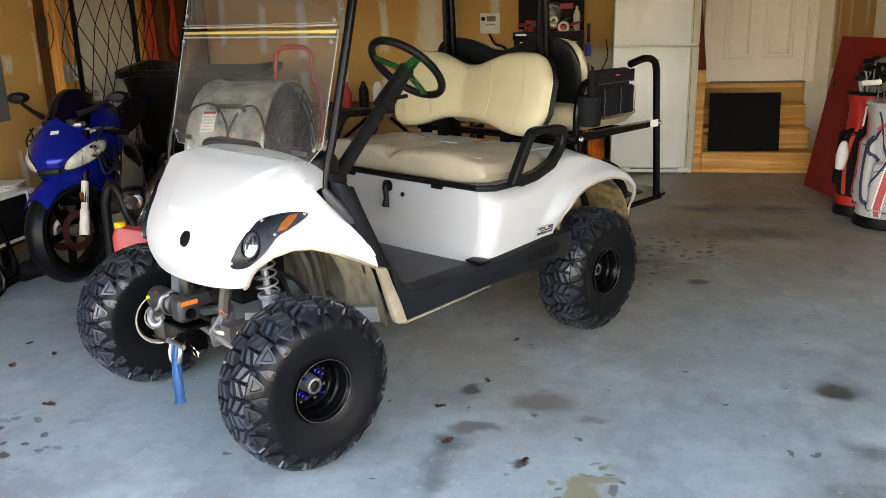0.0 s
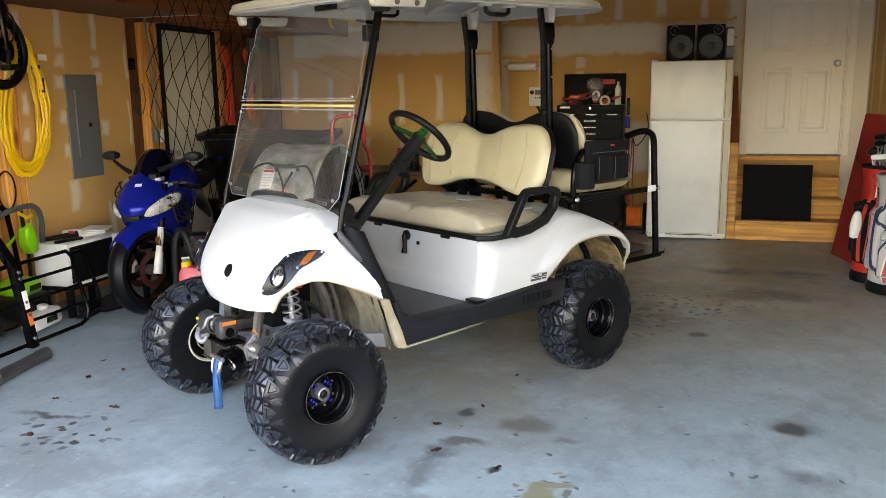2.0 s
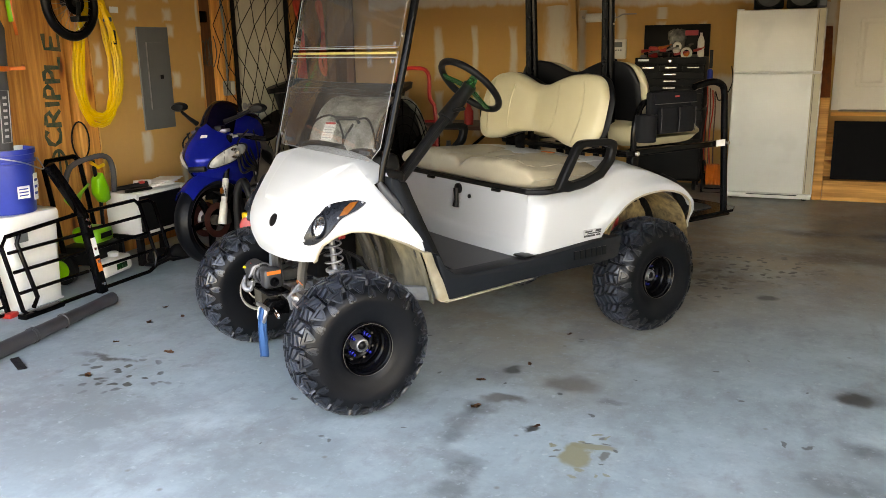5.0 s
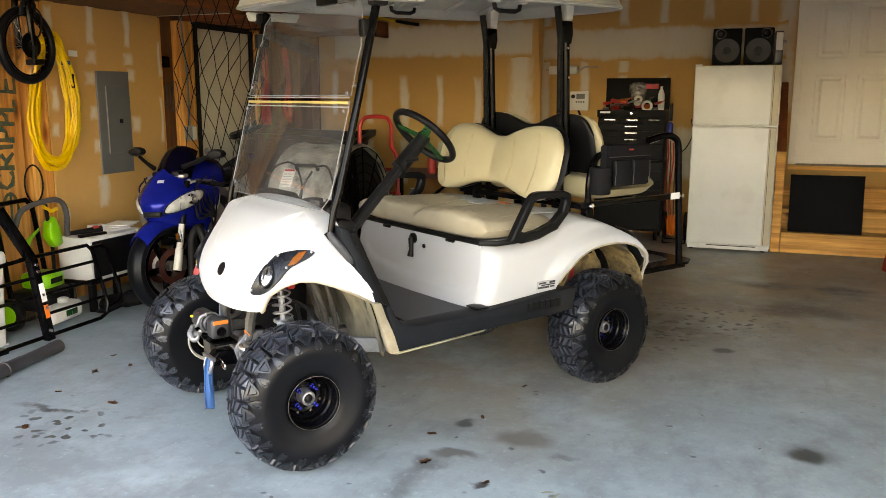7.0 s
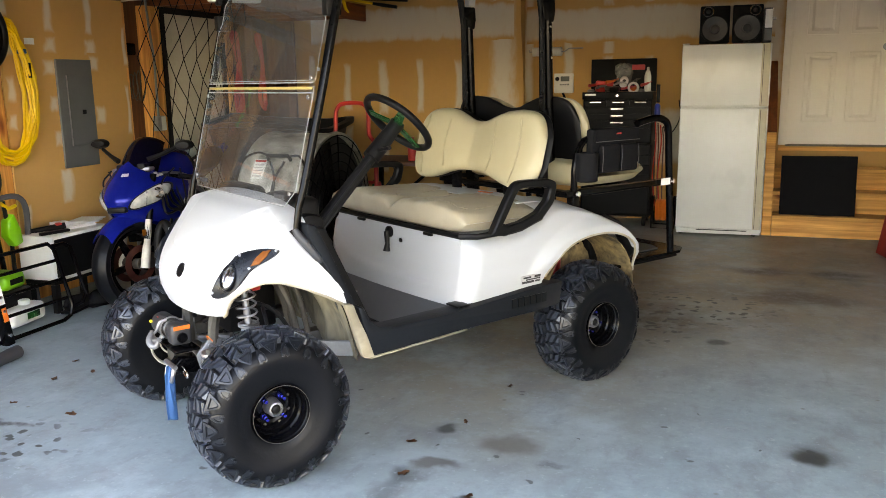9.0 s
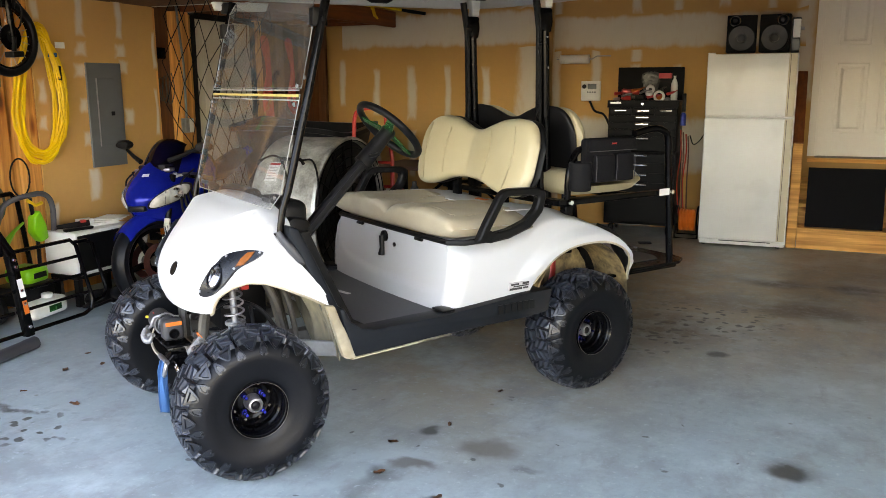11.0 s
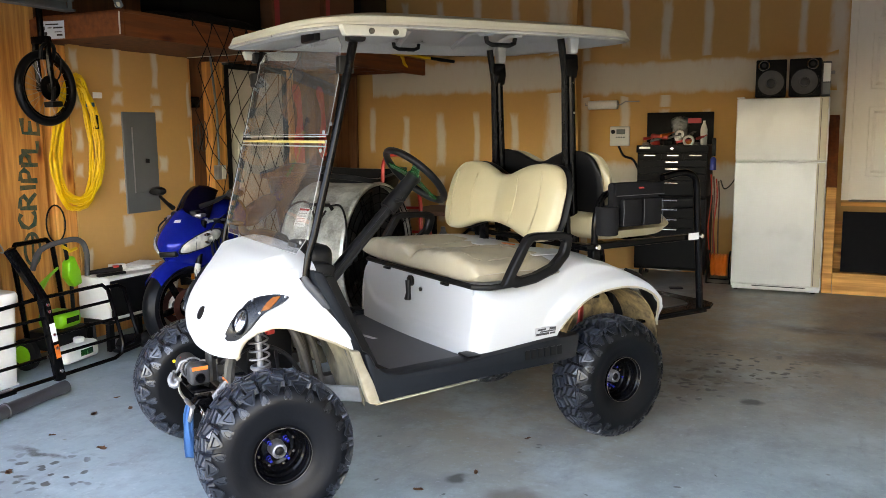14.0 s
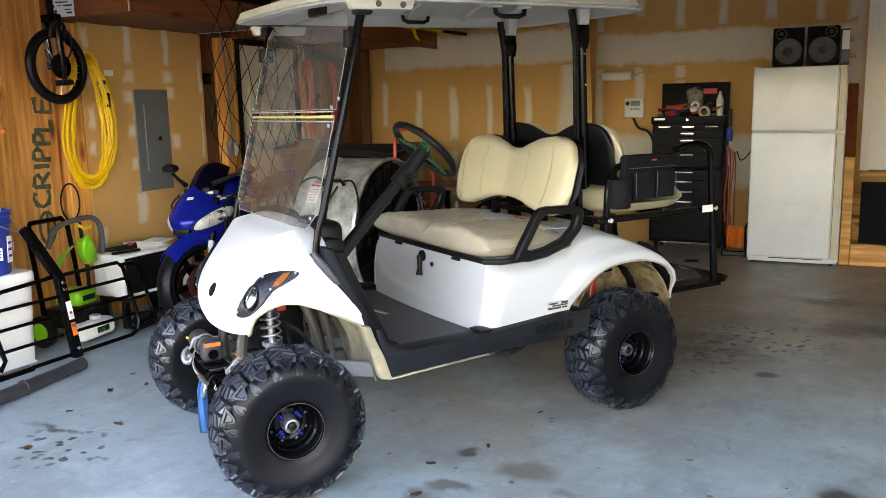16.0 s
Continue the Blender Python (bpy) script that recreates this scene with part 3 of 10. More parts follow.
        l.new(ln.outputs["Value"], mr.inputs[0])
        both = n.new("ShaderNodeMath")
        both.operation = "MULTIPLY"
        l.new(mr.outputs[0], both.inputs[0])
        l.new(dm.outputs[0], both.inputs[1])
        mix = n.new("ShaderNodeMix")
        mix.data_type = "RGBA"
        l.new(both.outputs[0], mix.inputs[0])
        l.new(colour, mix.inputs[6])
        mix.inputs[7].default_value = (*oil, 1)
        colour = mix.outputs[2]
    # fine dark specks
    sp = n.new("ShaderNodeTexVoronoi")
    sp.inputs["Scale"].default_value = 4.5
    l.new(co.outputs["Object"], sp.inputs["Vector"])
    mr = n.new("ShaderNodeMapRange")
    mr.inputs[1].default_value, mr.inputs[2].default_value, mr.inputs[3].default_value, mr.inputs[4].default_value = 0.02, 0.06, 0.6, 0
    l.new(sp.outputs["Distance"], mr.inputs[0])
    mix = n.new("ShaderNodeMix")
    mix.data_type = "RGBA"
    l.new(mr.outputs[0], mix.inputs[0])
    l.new(colour, mix.inputs[6])
    mix.inputs[7].default_value = (*brown, 1)
    l.new(mix.outputs[2], bsdf.inputs["Base Color"])
    return m


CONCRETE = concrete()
GROUND = surface("outdoor_ground", (0.09, 0.095, 0.065), (0.06, 0.068, 0.04), rough=0.9, scale=0.6, grain=12)
SIDING = surface("outdoor_siding", (0.5, 0.5, 0.48), rough=0.7)

XL, XR, YB, YJ, XJ, H = -3.31, 2.70, 8.65, 8.20, -0.97, 3.2


def structure(name, bm, material, label, category, parent=None, smooth=0):
    ob = new(name, link_mesh(name, bm, material, smooth))
    ob.parent = parent
    return tagged(ob, label, category, kind="structure") if parent is None else ob


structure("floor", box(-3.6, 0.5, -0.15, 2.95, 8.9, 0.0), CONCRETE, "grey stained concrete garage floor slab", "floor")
# driveway out of view; its tone sets the light bounced into the garage
DRIVE = surface("driveway_concrete", (0.125, 0.123, 0.12), (0.09, 0.089, 0.086), rough=0.9, scale=2, grain=80, bump=0.1)
structure("driveway", box(-4.2, -14, -0.2, 3.6, 0.496, -0.02), DRIVE, "unseen grey driveway before the open doorway, toned to limit bounce light", "driveway")
structure("ground", box(-60, -80, -0.3, 60, 60, -0.03), GROUND, "plain grassy ground outside the garage", "ground")
structure("ceiling", box(-3.6, 0.9, H, 2.95, 8.9, H + 0.1), CEILING, "bare tan plasterboard garage ceiling, darkened to hold back bounce light", "ceiling")


def lay(bm, rows, uvs):
    """Quads between rows of points, with their place in the smear kept as a UV layer."""
    layer = bm.loops.layers.uv.get("layer") or bm.loops.layers.uv.new("layer")
    grid = [[bm.verts.new(p) for p in row] for row in rows]
    for j in range(len(rows) - 1):
        for i in range(len(rows[0]) - 1):
            f = bm.faces.new((grid[j][i], grid[j][i + 1], grid[j + 1][i + 1], grid[j + 1][i]))
            for lp, (a, b) in zip(f.loops, ((j, i), (j, i + 1), (j + 1, i + 1), (j + 1, i))):
                lp[layer].uv = uvs[a][b]


def mud_patch(bm, origin, across, u, v0, v1, w, seedv, out):
    """A long smear of joint compound with a wavering edge, a little proud of the board."""
    rnd = random.Random(seedv)
    n, wide = 14, (-1.0, -0.5, 0.0, 0.5, 1.0)
    rows, uvs = [], []
    lo, hi = v0 - 0.06, v1 + 0.05
    ph, round_end = rnd.uniform(0, 6), 0.36 if hi - lo < 0.24 else 1.0
    for i in range(n + 1):
        t = i / n
        half = w * 0.95 * (1 + 0.10 * math.sin(ph + 5 * t) + 0.05 * math.sin(2 * ph + 13 * t))
        shift = 0.006 * math.sin(ph * 3 + 7 * t)
        rows.append([origin + across * (u + half * k + shift) + Vector((0, 0, lo + (hi - lo) * t)) + out * (0.0012 + 0.0003 * (seedv % 9)) for k in wide])
        v = 2 * t - 1
        uvs.append([(k, math.copysign(abs(v) ** round_end, v)) for k in wide])
    lay(bm, rows, uvs)


def mud_band(bm, origin, across, u0, u1, z0, z1, seedv, out, n=30):
    rnd = random.Random(seedv)
    rows, uvs = [], []
    for i in range(n + 1):
        u = u0 + (u1 - u0) * i / n
        a, b = z0 - 0.035 + rnd.uniform(-0.02, 0.02), z1 + 0.035 + rnd.uniform(-0.015, 0.015)
        rows.append([origin + across * u + out * 0.0045 + Vector((0, 0, a + (b - a) * k / 4)) for k in range(5)])
        uvs.append([(0.0, k / 2 - 1) for k in range(5)])
    lay(bm, rows, uvs)


# back wall: a nearer length behind the cart, a jog, and a farther length with the house door
DOOR_X0, DOOR_X1, DOOR_Z0, DOOR_Z1 = 1.60, 2.50, 0.77, 2.80
bm = box(XL - 0.2, YJ, 0, XJ, YJ + 0.6, H)
structure("wall_back_near", bm, DRYWALL, "unpainted tan plasterboard wall with white joint compound", "wall")
bm = box(XJ, YB, 0, DOOR_X0, YB + 0.12, H)
box(DOOR_X0, YB, 0, DOOR_X1, YB + 0.12, DOOR_Z0, bm=bm)
box(DOOR_X0, YB, DOOR_Z1, DOOR_X1, YB + 0.12, H, bm=bm)
wall_far = structure("wall_back_far", bm, DRYWALL, "unpainted tan plasterboard wall with white joint compound", "wall")
structure("wall_house_side", box(DOOR_X1, YB, 0, XR + 0.15, YB + 0.12, H), WHITE_WALL, "white primed wall strip beside the house door", "wall")

bm = bmesh.new()
E1, OUT = Vector((1, 0, 0)), Vector((0, -1, 0))
o = Vector((0, YJ, 0))
mud_band(bm, o, E1, XL + 0.1, XJ, 1.84, 2.155, 3, OUT)
for i, (x, z0, z1) in enumerate(((-3.22, 1.25, 1.70), (-2.80, 1.15, 1.60), (-2.385, 1.10, 1.635), (-1.967, 1.13, 1.63), (-1.543, 1.16, 1.61))):
    mud_patch(bm, o, E1, x, z0, z1, 0.062 + 0.012 * (i % 3), i, OUT)
    mud_patch(bm, o, E1, x, 0.5, 0.95, 0.075, i + 40, OUT)
    mud_patch(bm, o, E1, x + 0.01, 2.33 + 0.03 * (i % 2), (2.76, 2.80, 2.79, 2.87, 2.9)[i], 0.075, i + 20, OUT)
mud_patch(bm, o, E1, XJ - 0.12, 0.0, H, 0.22, 90, OUT)
o = Vector((0, YB, 0))
mud_band(bm, o, E1, XJ + 0.02, 1.45, 1.81, 2.11, 5, OUT)
for i, (x, z0, z1) in enumerate(((-0.51, 2.29, 2.81), (-0.11, 2.15, 2.71), (0.29, 2.09, 2.77), (0.713, 2.18, 2.98), (1.145, 2.07, 3.0))):
    mud_patch(bm, o, E1, x, z0, z1, 0.068 + 0.016 * (i % 2), i + 60, OUT)
    mud_patch(bm, o, E1, x, 1.3, 1.62 if i else 1.79, 0.08, i + 70, OUT)
mud_patch(bm, o, E1, -0.11, 1.2, 1.86, 0.085, 77, OUT)
mud_patch(bm, o, E1, XJ + 0.05, 0, H, 0.07, 78, OUT)
mud_patch(bm, o, E1, 1.44, 1.2, H, 0.14, 79, OUT)
mud_band(bm, o, E1, XJ + 0.02, 1.45, 0.55, 1.12, 6, OUT)
part("joint_compound", bm, FILLER, wall_far, "smears of pale grey joint compound", smooth=0)

# right wall, white primed with a bare patch
wall_right = structure("wall_right", box(XR, 0.9, 0, XR + 0.15, YB, H), WHITE_WALL, "white primed garage wall with bare tan patches", "wall")
bm = box(XR - 0.003, 7.43, 0.9, XR, 8.56, H)
box(XR - 0.003, 5.2, 0.0, XR, 6.86, H, bm=bm)
part("bare_board", bm, DRYWALL, wall_right, "bare tan board", smooth=0)
bm = bmesh.new()
for i, (y, w) in enumerate(((8.42, 0.07), (8.06, 0.06), (7.62, 0.09), (6.7, 0.06), (6.1, 0.08))):
    mud_patch(bm, Vector((XR - 0.003, 0, 0)), Vector((0, 1, 0)), y, 1.1 + 0.06 * i, H - 0.1, w, 300 + i, Vector((-1, 0, 0)))
part("filler", bm, FILLER, wall_right, "pale filler over screw lines", smooth=0)

# left wall: sheathing, studs, a boarded piece, a plasterboard piece and the yard door
LD0, LD1, LDZ = 5.86, 6.72, 2.03
bm = box(XL - 0.2, 0.9, 0, XL - 0.1, LD0 - 0.02, H)
box(XL - 0.2, LD0 - 0.02, LDZ + 0.03, XL - 0.1, LD1 + 0.02, H, bm=bm)
box(XL - 0.2, LD1 + 0.02, 0, XL - 0.1, YJ, H, bm=bm)
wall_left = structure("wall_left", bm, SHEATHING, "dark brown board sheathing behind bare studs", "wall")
part("plasterboard", box(XL - 0.013, 4.19, 0.12, XL, 5.36, 2.05), DRYWALL, wall_left, "tan plasterboard sheet with white filled screw lines", smooth=0)
bm = bmesh.new()
OUTX, EY = Vector((1, 0, 0)), Vector((0, 1, 0))
o = Vector((XL, 0, 0))
for i, (y, z0, z1, w) in enumerate(((4.615, 1.83, 2.04, 0.062), (4.99, 1.83, 2.04, 0.058), (4.61, 1.69, 1.73, 0.085), (4.985, 1.68, 1.73, 0.085), (4.58, 1.54, 1.58, 0.08), (5.01, 1.57, 1.61, 0.07),
                                     (4.242, 1.90, 2.01, 0.05), (4.242, 1.36, 1.48, 0.055), (4.232, 1.19, 1.22, 0.05), (4.26, 1.66, 1.73, 0.05), (5.035, 1.18, 1.26, 0.075), (4.60, 1.29, 1.34, 0.06), (4.608, 1.05, 1.10, 0.06),
                                     (5.345, 1.62, 1.83, 0.03), (5.34, 1.1, 1.4, 0.03), (4.64, 0.66, 0.82, 0.085), (4.26, 0.4, 0.62, 0.05), (4.64, 0.3, 0.46, 0.08), (5.04, 0.4, 0.62, 0.06))):
    mud_patch(bm, o, EY, y, z0, z1, w, i + 100, OUTX)
part("filler", bm, FILLER, wall_left, "pale filler over screw lines", smooth=0)
# the studs, boards and plates of the left wall
for y0, y1 in ((1.3, 1.38), (1.9, 1.98), (2.5, 2.54), (2.9, 2.94), (3.45, 3.57), (4.03, 4.19), (5.36, 5.40), (5.64, 5.80), (6.76, 6.84), (7.2, 7.24), (7.6, 7.64), (8.0, 8.04)):
    # far studs take the dark sheathing wood, shade at that end put into colour
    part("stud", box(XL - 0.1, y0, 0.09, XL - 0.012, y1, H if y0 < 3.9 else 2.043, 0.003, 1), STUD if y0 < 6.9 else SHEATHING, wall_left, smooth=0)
part("stud", box(XL - 0.1, 5.80, 0.09, XL - 0.03, LD0, LDZ, 0.003, 1), STUD, wall_left, smooth=0)
part("wide_board", box(XL - 0.075, 3.585, 0.02, XL - 0.028, 3.975, H, 0.003, 1), STUD, wall_left, "wide pine board", smooth=0)
for y0, y1 in ((0.9, LD0), (LD1, YJ)):
    part("bottom_plate", box(XL - 0.1, y0, 0, XL - 0.011, y1, 0.09, 0.003, 1), STUD, wall_left, smooth=0)

# painted writing down the wide board, brushed strokes read from the floor up
# yard door on the left wall with a black frame, knob
yard_door = thing("door_1", pose(XL - 0.04, LD0, 0), "greyish white panelled yard door in a black frame", "door", kind="structure")
part("leaf", box(-0.04, 0.03, 0.02, 0.0, LD1 - LD0 - 0.03, LDZ - 0.03, 0.004), DOOR_GREY, yard_door, smooth=0)
bm = box(-0.05, -0.02, 0, 0.02, 0.03, LDZ)
box(-0.05, LD1 - LD0 - 0.03, 0, 0.02, LD1 - LD0 + 0.02, LDZ, bm=bm)
box(-0.05, 0.03, LDZ - 0.03, 0.02, LD1 - LD0 - 0.03, LDZ + 0.02, bm=bm)
part("door_frame", bm, BLACK_PLASTIC, yard_door, "black door frame", smooth=0)
part("knob", lathe([(0, 0.075), (0.02, 0.073), (0.027, 0.06), (0.024, 0.045), (0.012, 0.035), (0.011, 0.01), (0.03, 0.008), (0.03, 0)], 16, "x", m=pose(0, 0.1, 0.95)), STEEL, yard_door, "dull steel knob")
for z0, z1 in ((0.2, 0.85), (1.0, 1.85)):
    for y0, y1 in ((0.14, 0.38), (0.48, 0.74)):
        bm = box(0.0, y0, z0, 0.006, y1, z1, 0.004, 1)
        part("door_panel", bm, DOOR_GREY, yard_door, smooth=0)

# front wall round the big open garage doorway, behind the camera's view
bm = box(-3.6, 0.9, 0, -3.25, 1.05, H)
box(2.62, 0.9, 0, 2.95, 1.05, H, bm=bm)
box(-3.25, 0.9, 2.08, 2.62, 1.05, H, bm=bm)
structure("wall_front", bm, SIDING, "plain front wall round the open garage doorway", "wall")

# house door with its casing and sill
house_door = thing("door_2", pose(DOOR_X0, YB, DOOR_Z0), "closed white six-panel house door above the wooden steps", "door", kind="structure")
DW, DH = DOOR_X1 - DOOR_X0, DOOR_Z1 - DOOR_Z0
part("leaf", box(0.02, 0.03, 0.005, DW - 0.02, 0.07, DH), DOOR_WHITE, house_door, smooth=0)
for z0, z1 in ((0.22, 0.86), (1.02, 1.52), (1.62, 1.86)):
    for x0, x1 in ((0.13, 0.40), (0.50, 0.77)):
        b = bmesh.new()
        ring = [((x0, z0), 0.03), ((x0 + 0.02, z0 + 0.02), 0.042), ((x0 + 0.045, z0 + 0.045), 0.030), ((x0 + 0.06, z0 + 0.06), 0.024)]
        loops = []
        for (a, c), d in ring:
            w, h = x0 + x1 - a, z0 + z1 - c
            loops.append([b.verts.new(p) for p in ((a, d, c), (w, d, c), (w, d, h), (a, d, h))])
        for r0, r1 in zip(loops, loops[1:]):
            for k in range(4):
                b.faces.new((r0[k], r0[(k + 1) % 4], r1[(k + 1) % 4], r1[k]))
        b.faces.new(loops[-1])
        bmesh.ops.translate(b, verts=b.verts, vec=(0, -0.004, 0))
        part("door_panel", b, DOOR_WHITE, house_door, smooth=0)
bm = box(-0.065, -0.02, 0, 0.0, 0.0, DH + 0.06, 0.004)
box(DW, -0.02, 0, DW + 0.065, 0.0, DH + 0.06, 0.004, bm=bm)
box(0.0, -0.02, DH, DW, 0.0, DH + 0.06, 0.004, bm=bm)
box(0.0, 0.0, 0.0, 0.02, 0.09, DH, bm=bm)
box(DW - 0.02, 0.0, 0.0, DW, 0.09, DH, bm=bm)
part("casing", bm, DOOR_WHITE, house_door, "white casing", smooth=0)
part("sill", box(0.0, -0.008, -0.012, DW, 0.09, 0.004, 0.003), GREIGE, house_door, "dull metal sill", smooth=0)
part("door_knob", lathe([(0.033, 0.0), (0.033, -0.008), (0.014, -0.012), (0.013, -0.034), (0.024, -0.042), (0.029, -0.055), (0.024, -0.068), (0, -0.072)], 20, "y", m=pose(DW - 0.09, 0.03, 0.9)), STEEL, house_door, "round satin steel knob")

# wooden steps up to the house door
steps = thing("wooden_steps", pose(1.49, 7.93, 0), "raw pine steps up to the white house door", "steps")
SW = 0.98
for i in range(4):
    y0, z1 = 0.235 * i, 0.19 * (i + 1)
    part("riser", box(0.003 * i, y0 + 0.02, z1 - 0.19 + (0.0 if i == 0 else 0.0), SW - 0.002 * i, y0 + 0.055, z1 - 0.038, 0.003, 1), STEP_WOOD, steps, smooth=0)
    if i < 3:
        part("tread", box(0.0, y0, z1 - 0.036, SW, y0 + 0.275, z1, 0.004, 1), STEP_WOOD, steps, smooth=0)
part("landing_board", box(0.05, 0.705, 0.715, SW, 0.72, 0.752, 0.003, 1), STEP_WOOD, steps, smooth=0)
part("newel_post", box(-0.085, 0.02, 0, -0.003, 0.10, 0.93, 0.004, 1), STEP_WOOD, steps, smooth=0)
part("back_post", box(-0.085, 0.60, 0, -0.003, 0.68, 1.52, 0.004, 1), LOFT_WOOD, steps, "darker brown post", smooth=0)
bm = prism([(0.06, 0.90), (0.64, 1.48), (0.64, 1.56), (0.02, 0.94)], -0.088, -0.002, axis="x", bm=None)
part("hand_rail", bm, LOFT_WOOD, steps, "dark slanting rail board", smooth=0)
solid("door_mat", sheet([[(x, 0.012 * math.sin(x * 9) + 0.02 * z + 0.006 * math.sin(z * 14 + x * 5), z) for x in np.linspace(0, 0.62, 20)] for z in np.linspace(0, 0.53, 16)], 0.008),
      BLACK_FABRIC, pose(1.55, 8.005, 0.191, -8, 0, 0), "black rubber-backed mat leaning upright on the wooden steps", "mat")

# storage loft along the left wall
LX = -2.56
loft = thing("storage_loft", pose(0, 0, 0), "brown wooden storage loft under the ceiling", "shelf", kind="structure")
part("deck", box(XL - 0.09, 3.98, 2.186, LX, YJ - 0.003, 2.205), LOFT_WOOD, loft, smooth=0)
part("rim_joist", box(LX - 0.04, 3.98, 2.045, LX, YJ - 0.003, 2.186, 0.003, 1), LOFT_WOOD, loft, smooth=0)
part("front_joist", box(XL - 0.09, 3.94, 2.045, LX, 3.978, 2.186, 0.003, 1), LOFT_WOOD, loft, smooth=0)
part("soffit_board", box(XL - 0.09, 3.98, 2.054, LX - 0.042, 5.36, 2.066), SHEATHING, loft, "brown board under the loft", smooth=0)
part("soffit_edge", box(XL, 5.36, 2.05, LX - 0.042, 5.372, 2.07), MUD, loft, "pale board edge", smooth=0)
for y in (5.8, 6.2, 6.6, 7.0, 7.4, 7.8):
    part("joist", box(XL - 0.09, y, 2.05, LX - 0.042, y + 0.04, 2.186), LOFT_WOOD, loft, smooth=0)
part("corner_cap", lathe([(0.0, 0.022), (0.014, 0.018), (0.02, 0.004), (0.018, -0.008), (0.0, -0.01)], 12, "z", m=pose(LX - 0.02, 3.955, 2.222)), MUD, loft, "pale round cap")
part("corner_bead", box(LX - 0.004, 3.936, 2.05, LX + 0.003, 3.943, 2.186), MUD, loft, "pale corner edge", smooth=0)
SHOCK_GREY = surface("blue_grey_shock_body", (0.13, 0.155, 0.18), (0.08, 0.095, 0.11), rough=0.45, scale=9)
TRACK_STEEL = surface("dull_track_steel", (0.16, 0.19, 0.20), (0.10, 0.12, 0.125), rough=0.45, metal=0.4, scale=8, grain=60, bump=0.02)
track = thing("door_track", pose(0, 0, 0), "galvanised garage door track hung by punched angle iron", "door track")
part("rail", prism([(-2.96, 2.20), (-2.875, 2.20), (-2.875, 2.212), (-2.95, 2.212), (-2.95, 2.262), (-2.885, 2.262), (-2.885, 2.268), (-2.96, 2.268)], 2.7, 3.9, "y"), TRACK_STEEL, track, smooth=0)
for points, name in (([(-2.90, 3.88, 2.21), (-2.90, 3.88, H - 0.002)], "hanger"), ([(-2.565, 3.945, 2.205), (-3.07, 3.93, H - 0.002)], "brace")):
    p0, p1 = Vector(points[0]), Vector(points[1])
    d = (p1 - p0).normalized()
    turn = d.to_track_quat("Z", "Y").to_matrix().to_4x4()
    length = (p1 - p0).length
    bm = box(-0.016, -0.002, 0.0, 0.016, 0.002, length)
    box(-0.016, 0.002, 0.0, -0.012, 0.03, length, bm=bm)
    strip = part(name, bm, TRACK_STEEL, track, "punched steel angle", smooth=0)
    strip.matrix_basis = Matrix.Translation(p0) @ turn
    for k in range(int(length / 0.035)):
        part("punched_hole", box(-0.004, -0.0034, 0.016 + 0.035 * k, 0.006, -0.0022, 0.03 + 0.035 * k), INK, strip, smooth=0)


# ---- golf cart ----
cart = thing("golf_cart", pose(0.063, 4.133, 0, 0, 0, -123.865), "lifted white golf cart with cream seats and knobbly black tyres", "golf cart")


# wheels: x forward, axle along y, outer face towards +y
TREADS = {}


def block(points_low, points_high):
    """A tread block between a lower and an upper outline of the same count."""
    b = bmesh.new()
    lo, hi = [b.verts.new(p) for p in points_low], [b.verts.new(p) for p in points_high]
    n = len(lo)
    b.faces.new(hi)
    for k in range(n):
        b.faces.new((lo[k], lo[(k + 1) % n], hi[(k + 1) % n], hi[k]))
    return b


def frame_lug(outer, inner_f, lift, recess, at, wall):
    """A raised outline lug with a sunken middle, on the side of the tyre."""
    cr, ca = sum(p[0] for p in outer) / len(outer), sum(p[1] for p in outer) / len(outer)
    b = bmesh.new()
    rings = []
    for f, h in ((1.0, -0.002), (0.93, lift), (inner_f + 0.08, lift), (inner_f, recess)):
        ring = []
        for r, a in outer:
            r2, a2 = cr + (r - cr) * f, ca + (a - ca) * f
            ring.append(b.verts.new(at(r2 + (0.5 * h if r2 > 0.262 else 0), wall(r2) + h, a2)))
        rings.append(ring)
    n = len(outer)
    for r0, r1 in zip(rings, rings[1:]):
        for k in range(n):
            b.faces.new((r0[k], r0[(k + 1) % n], r1[(k + 1) % n], r1[k]))
    b.faces.new(rings[-1])
    return b


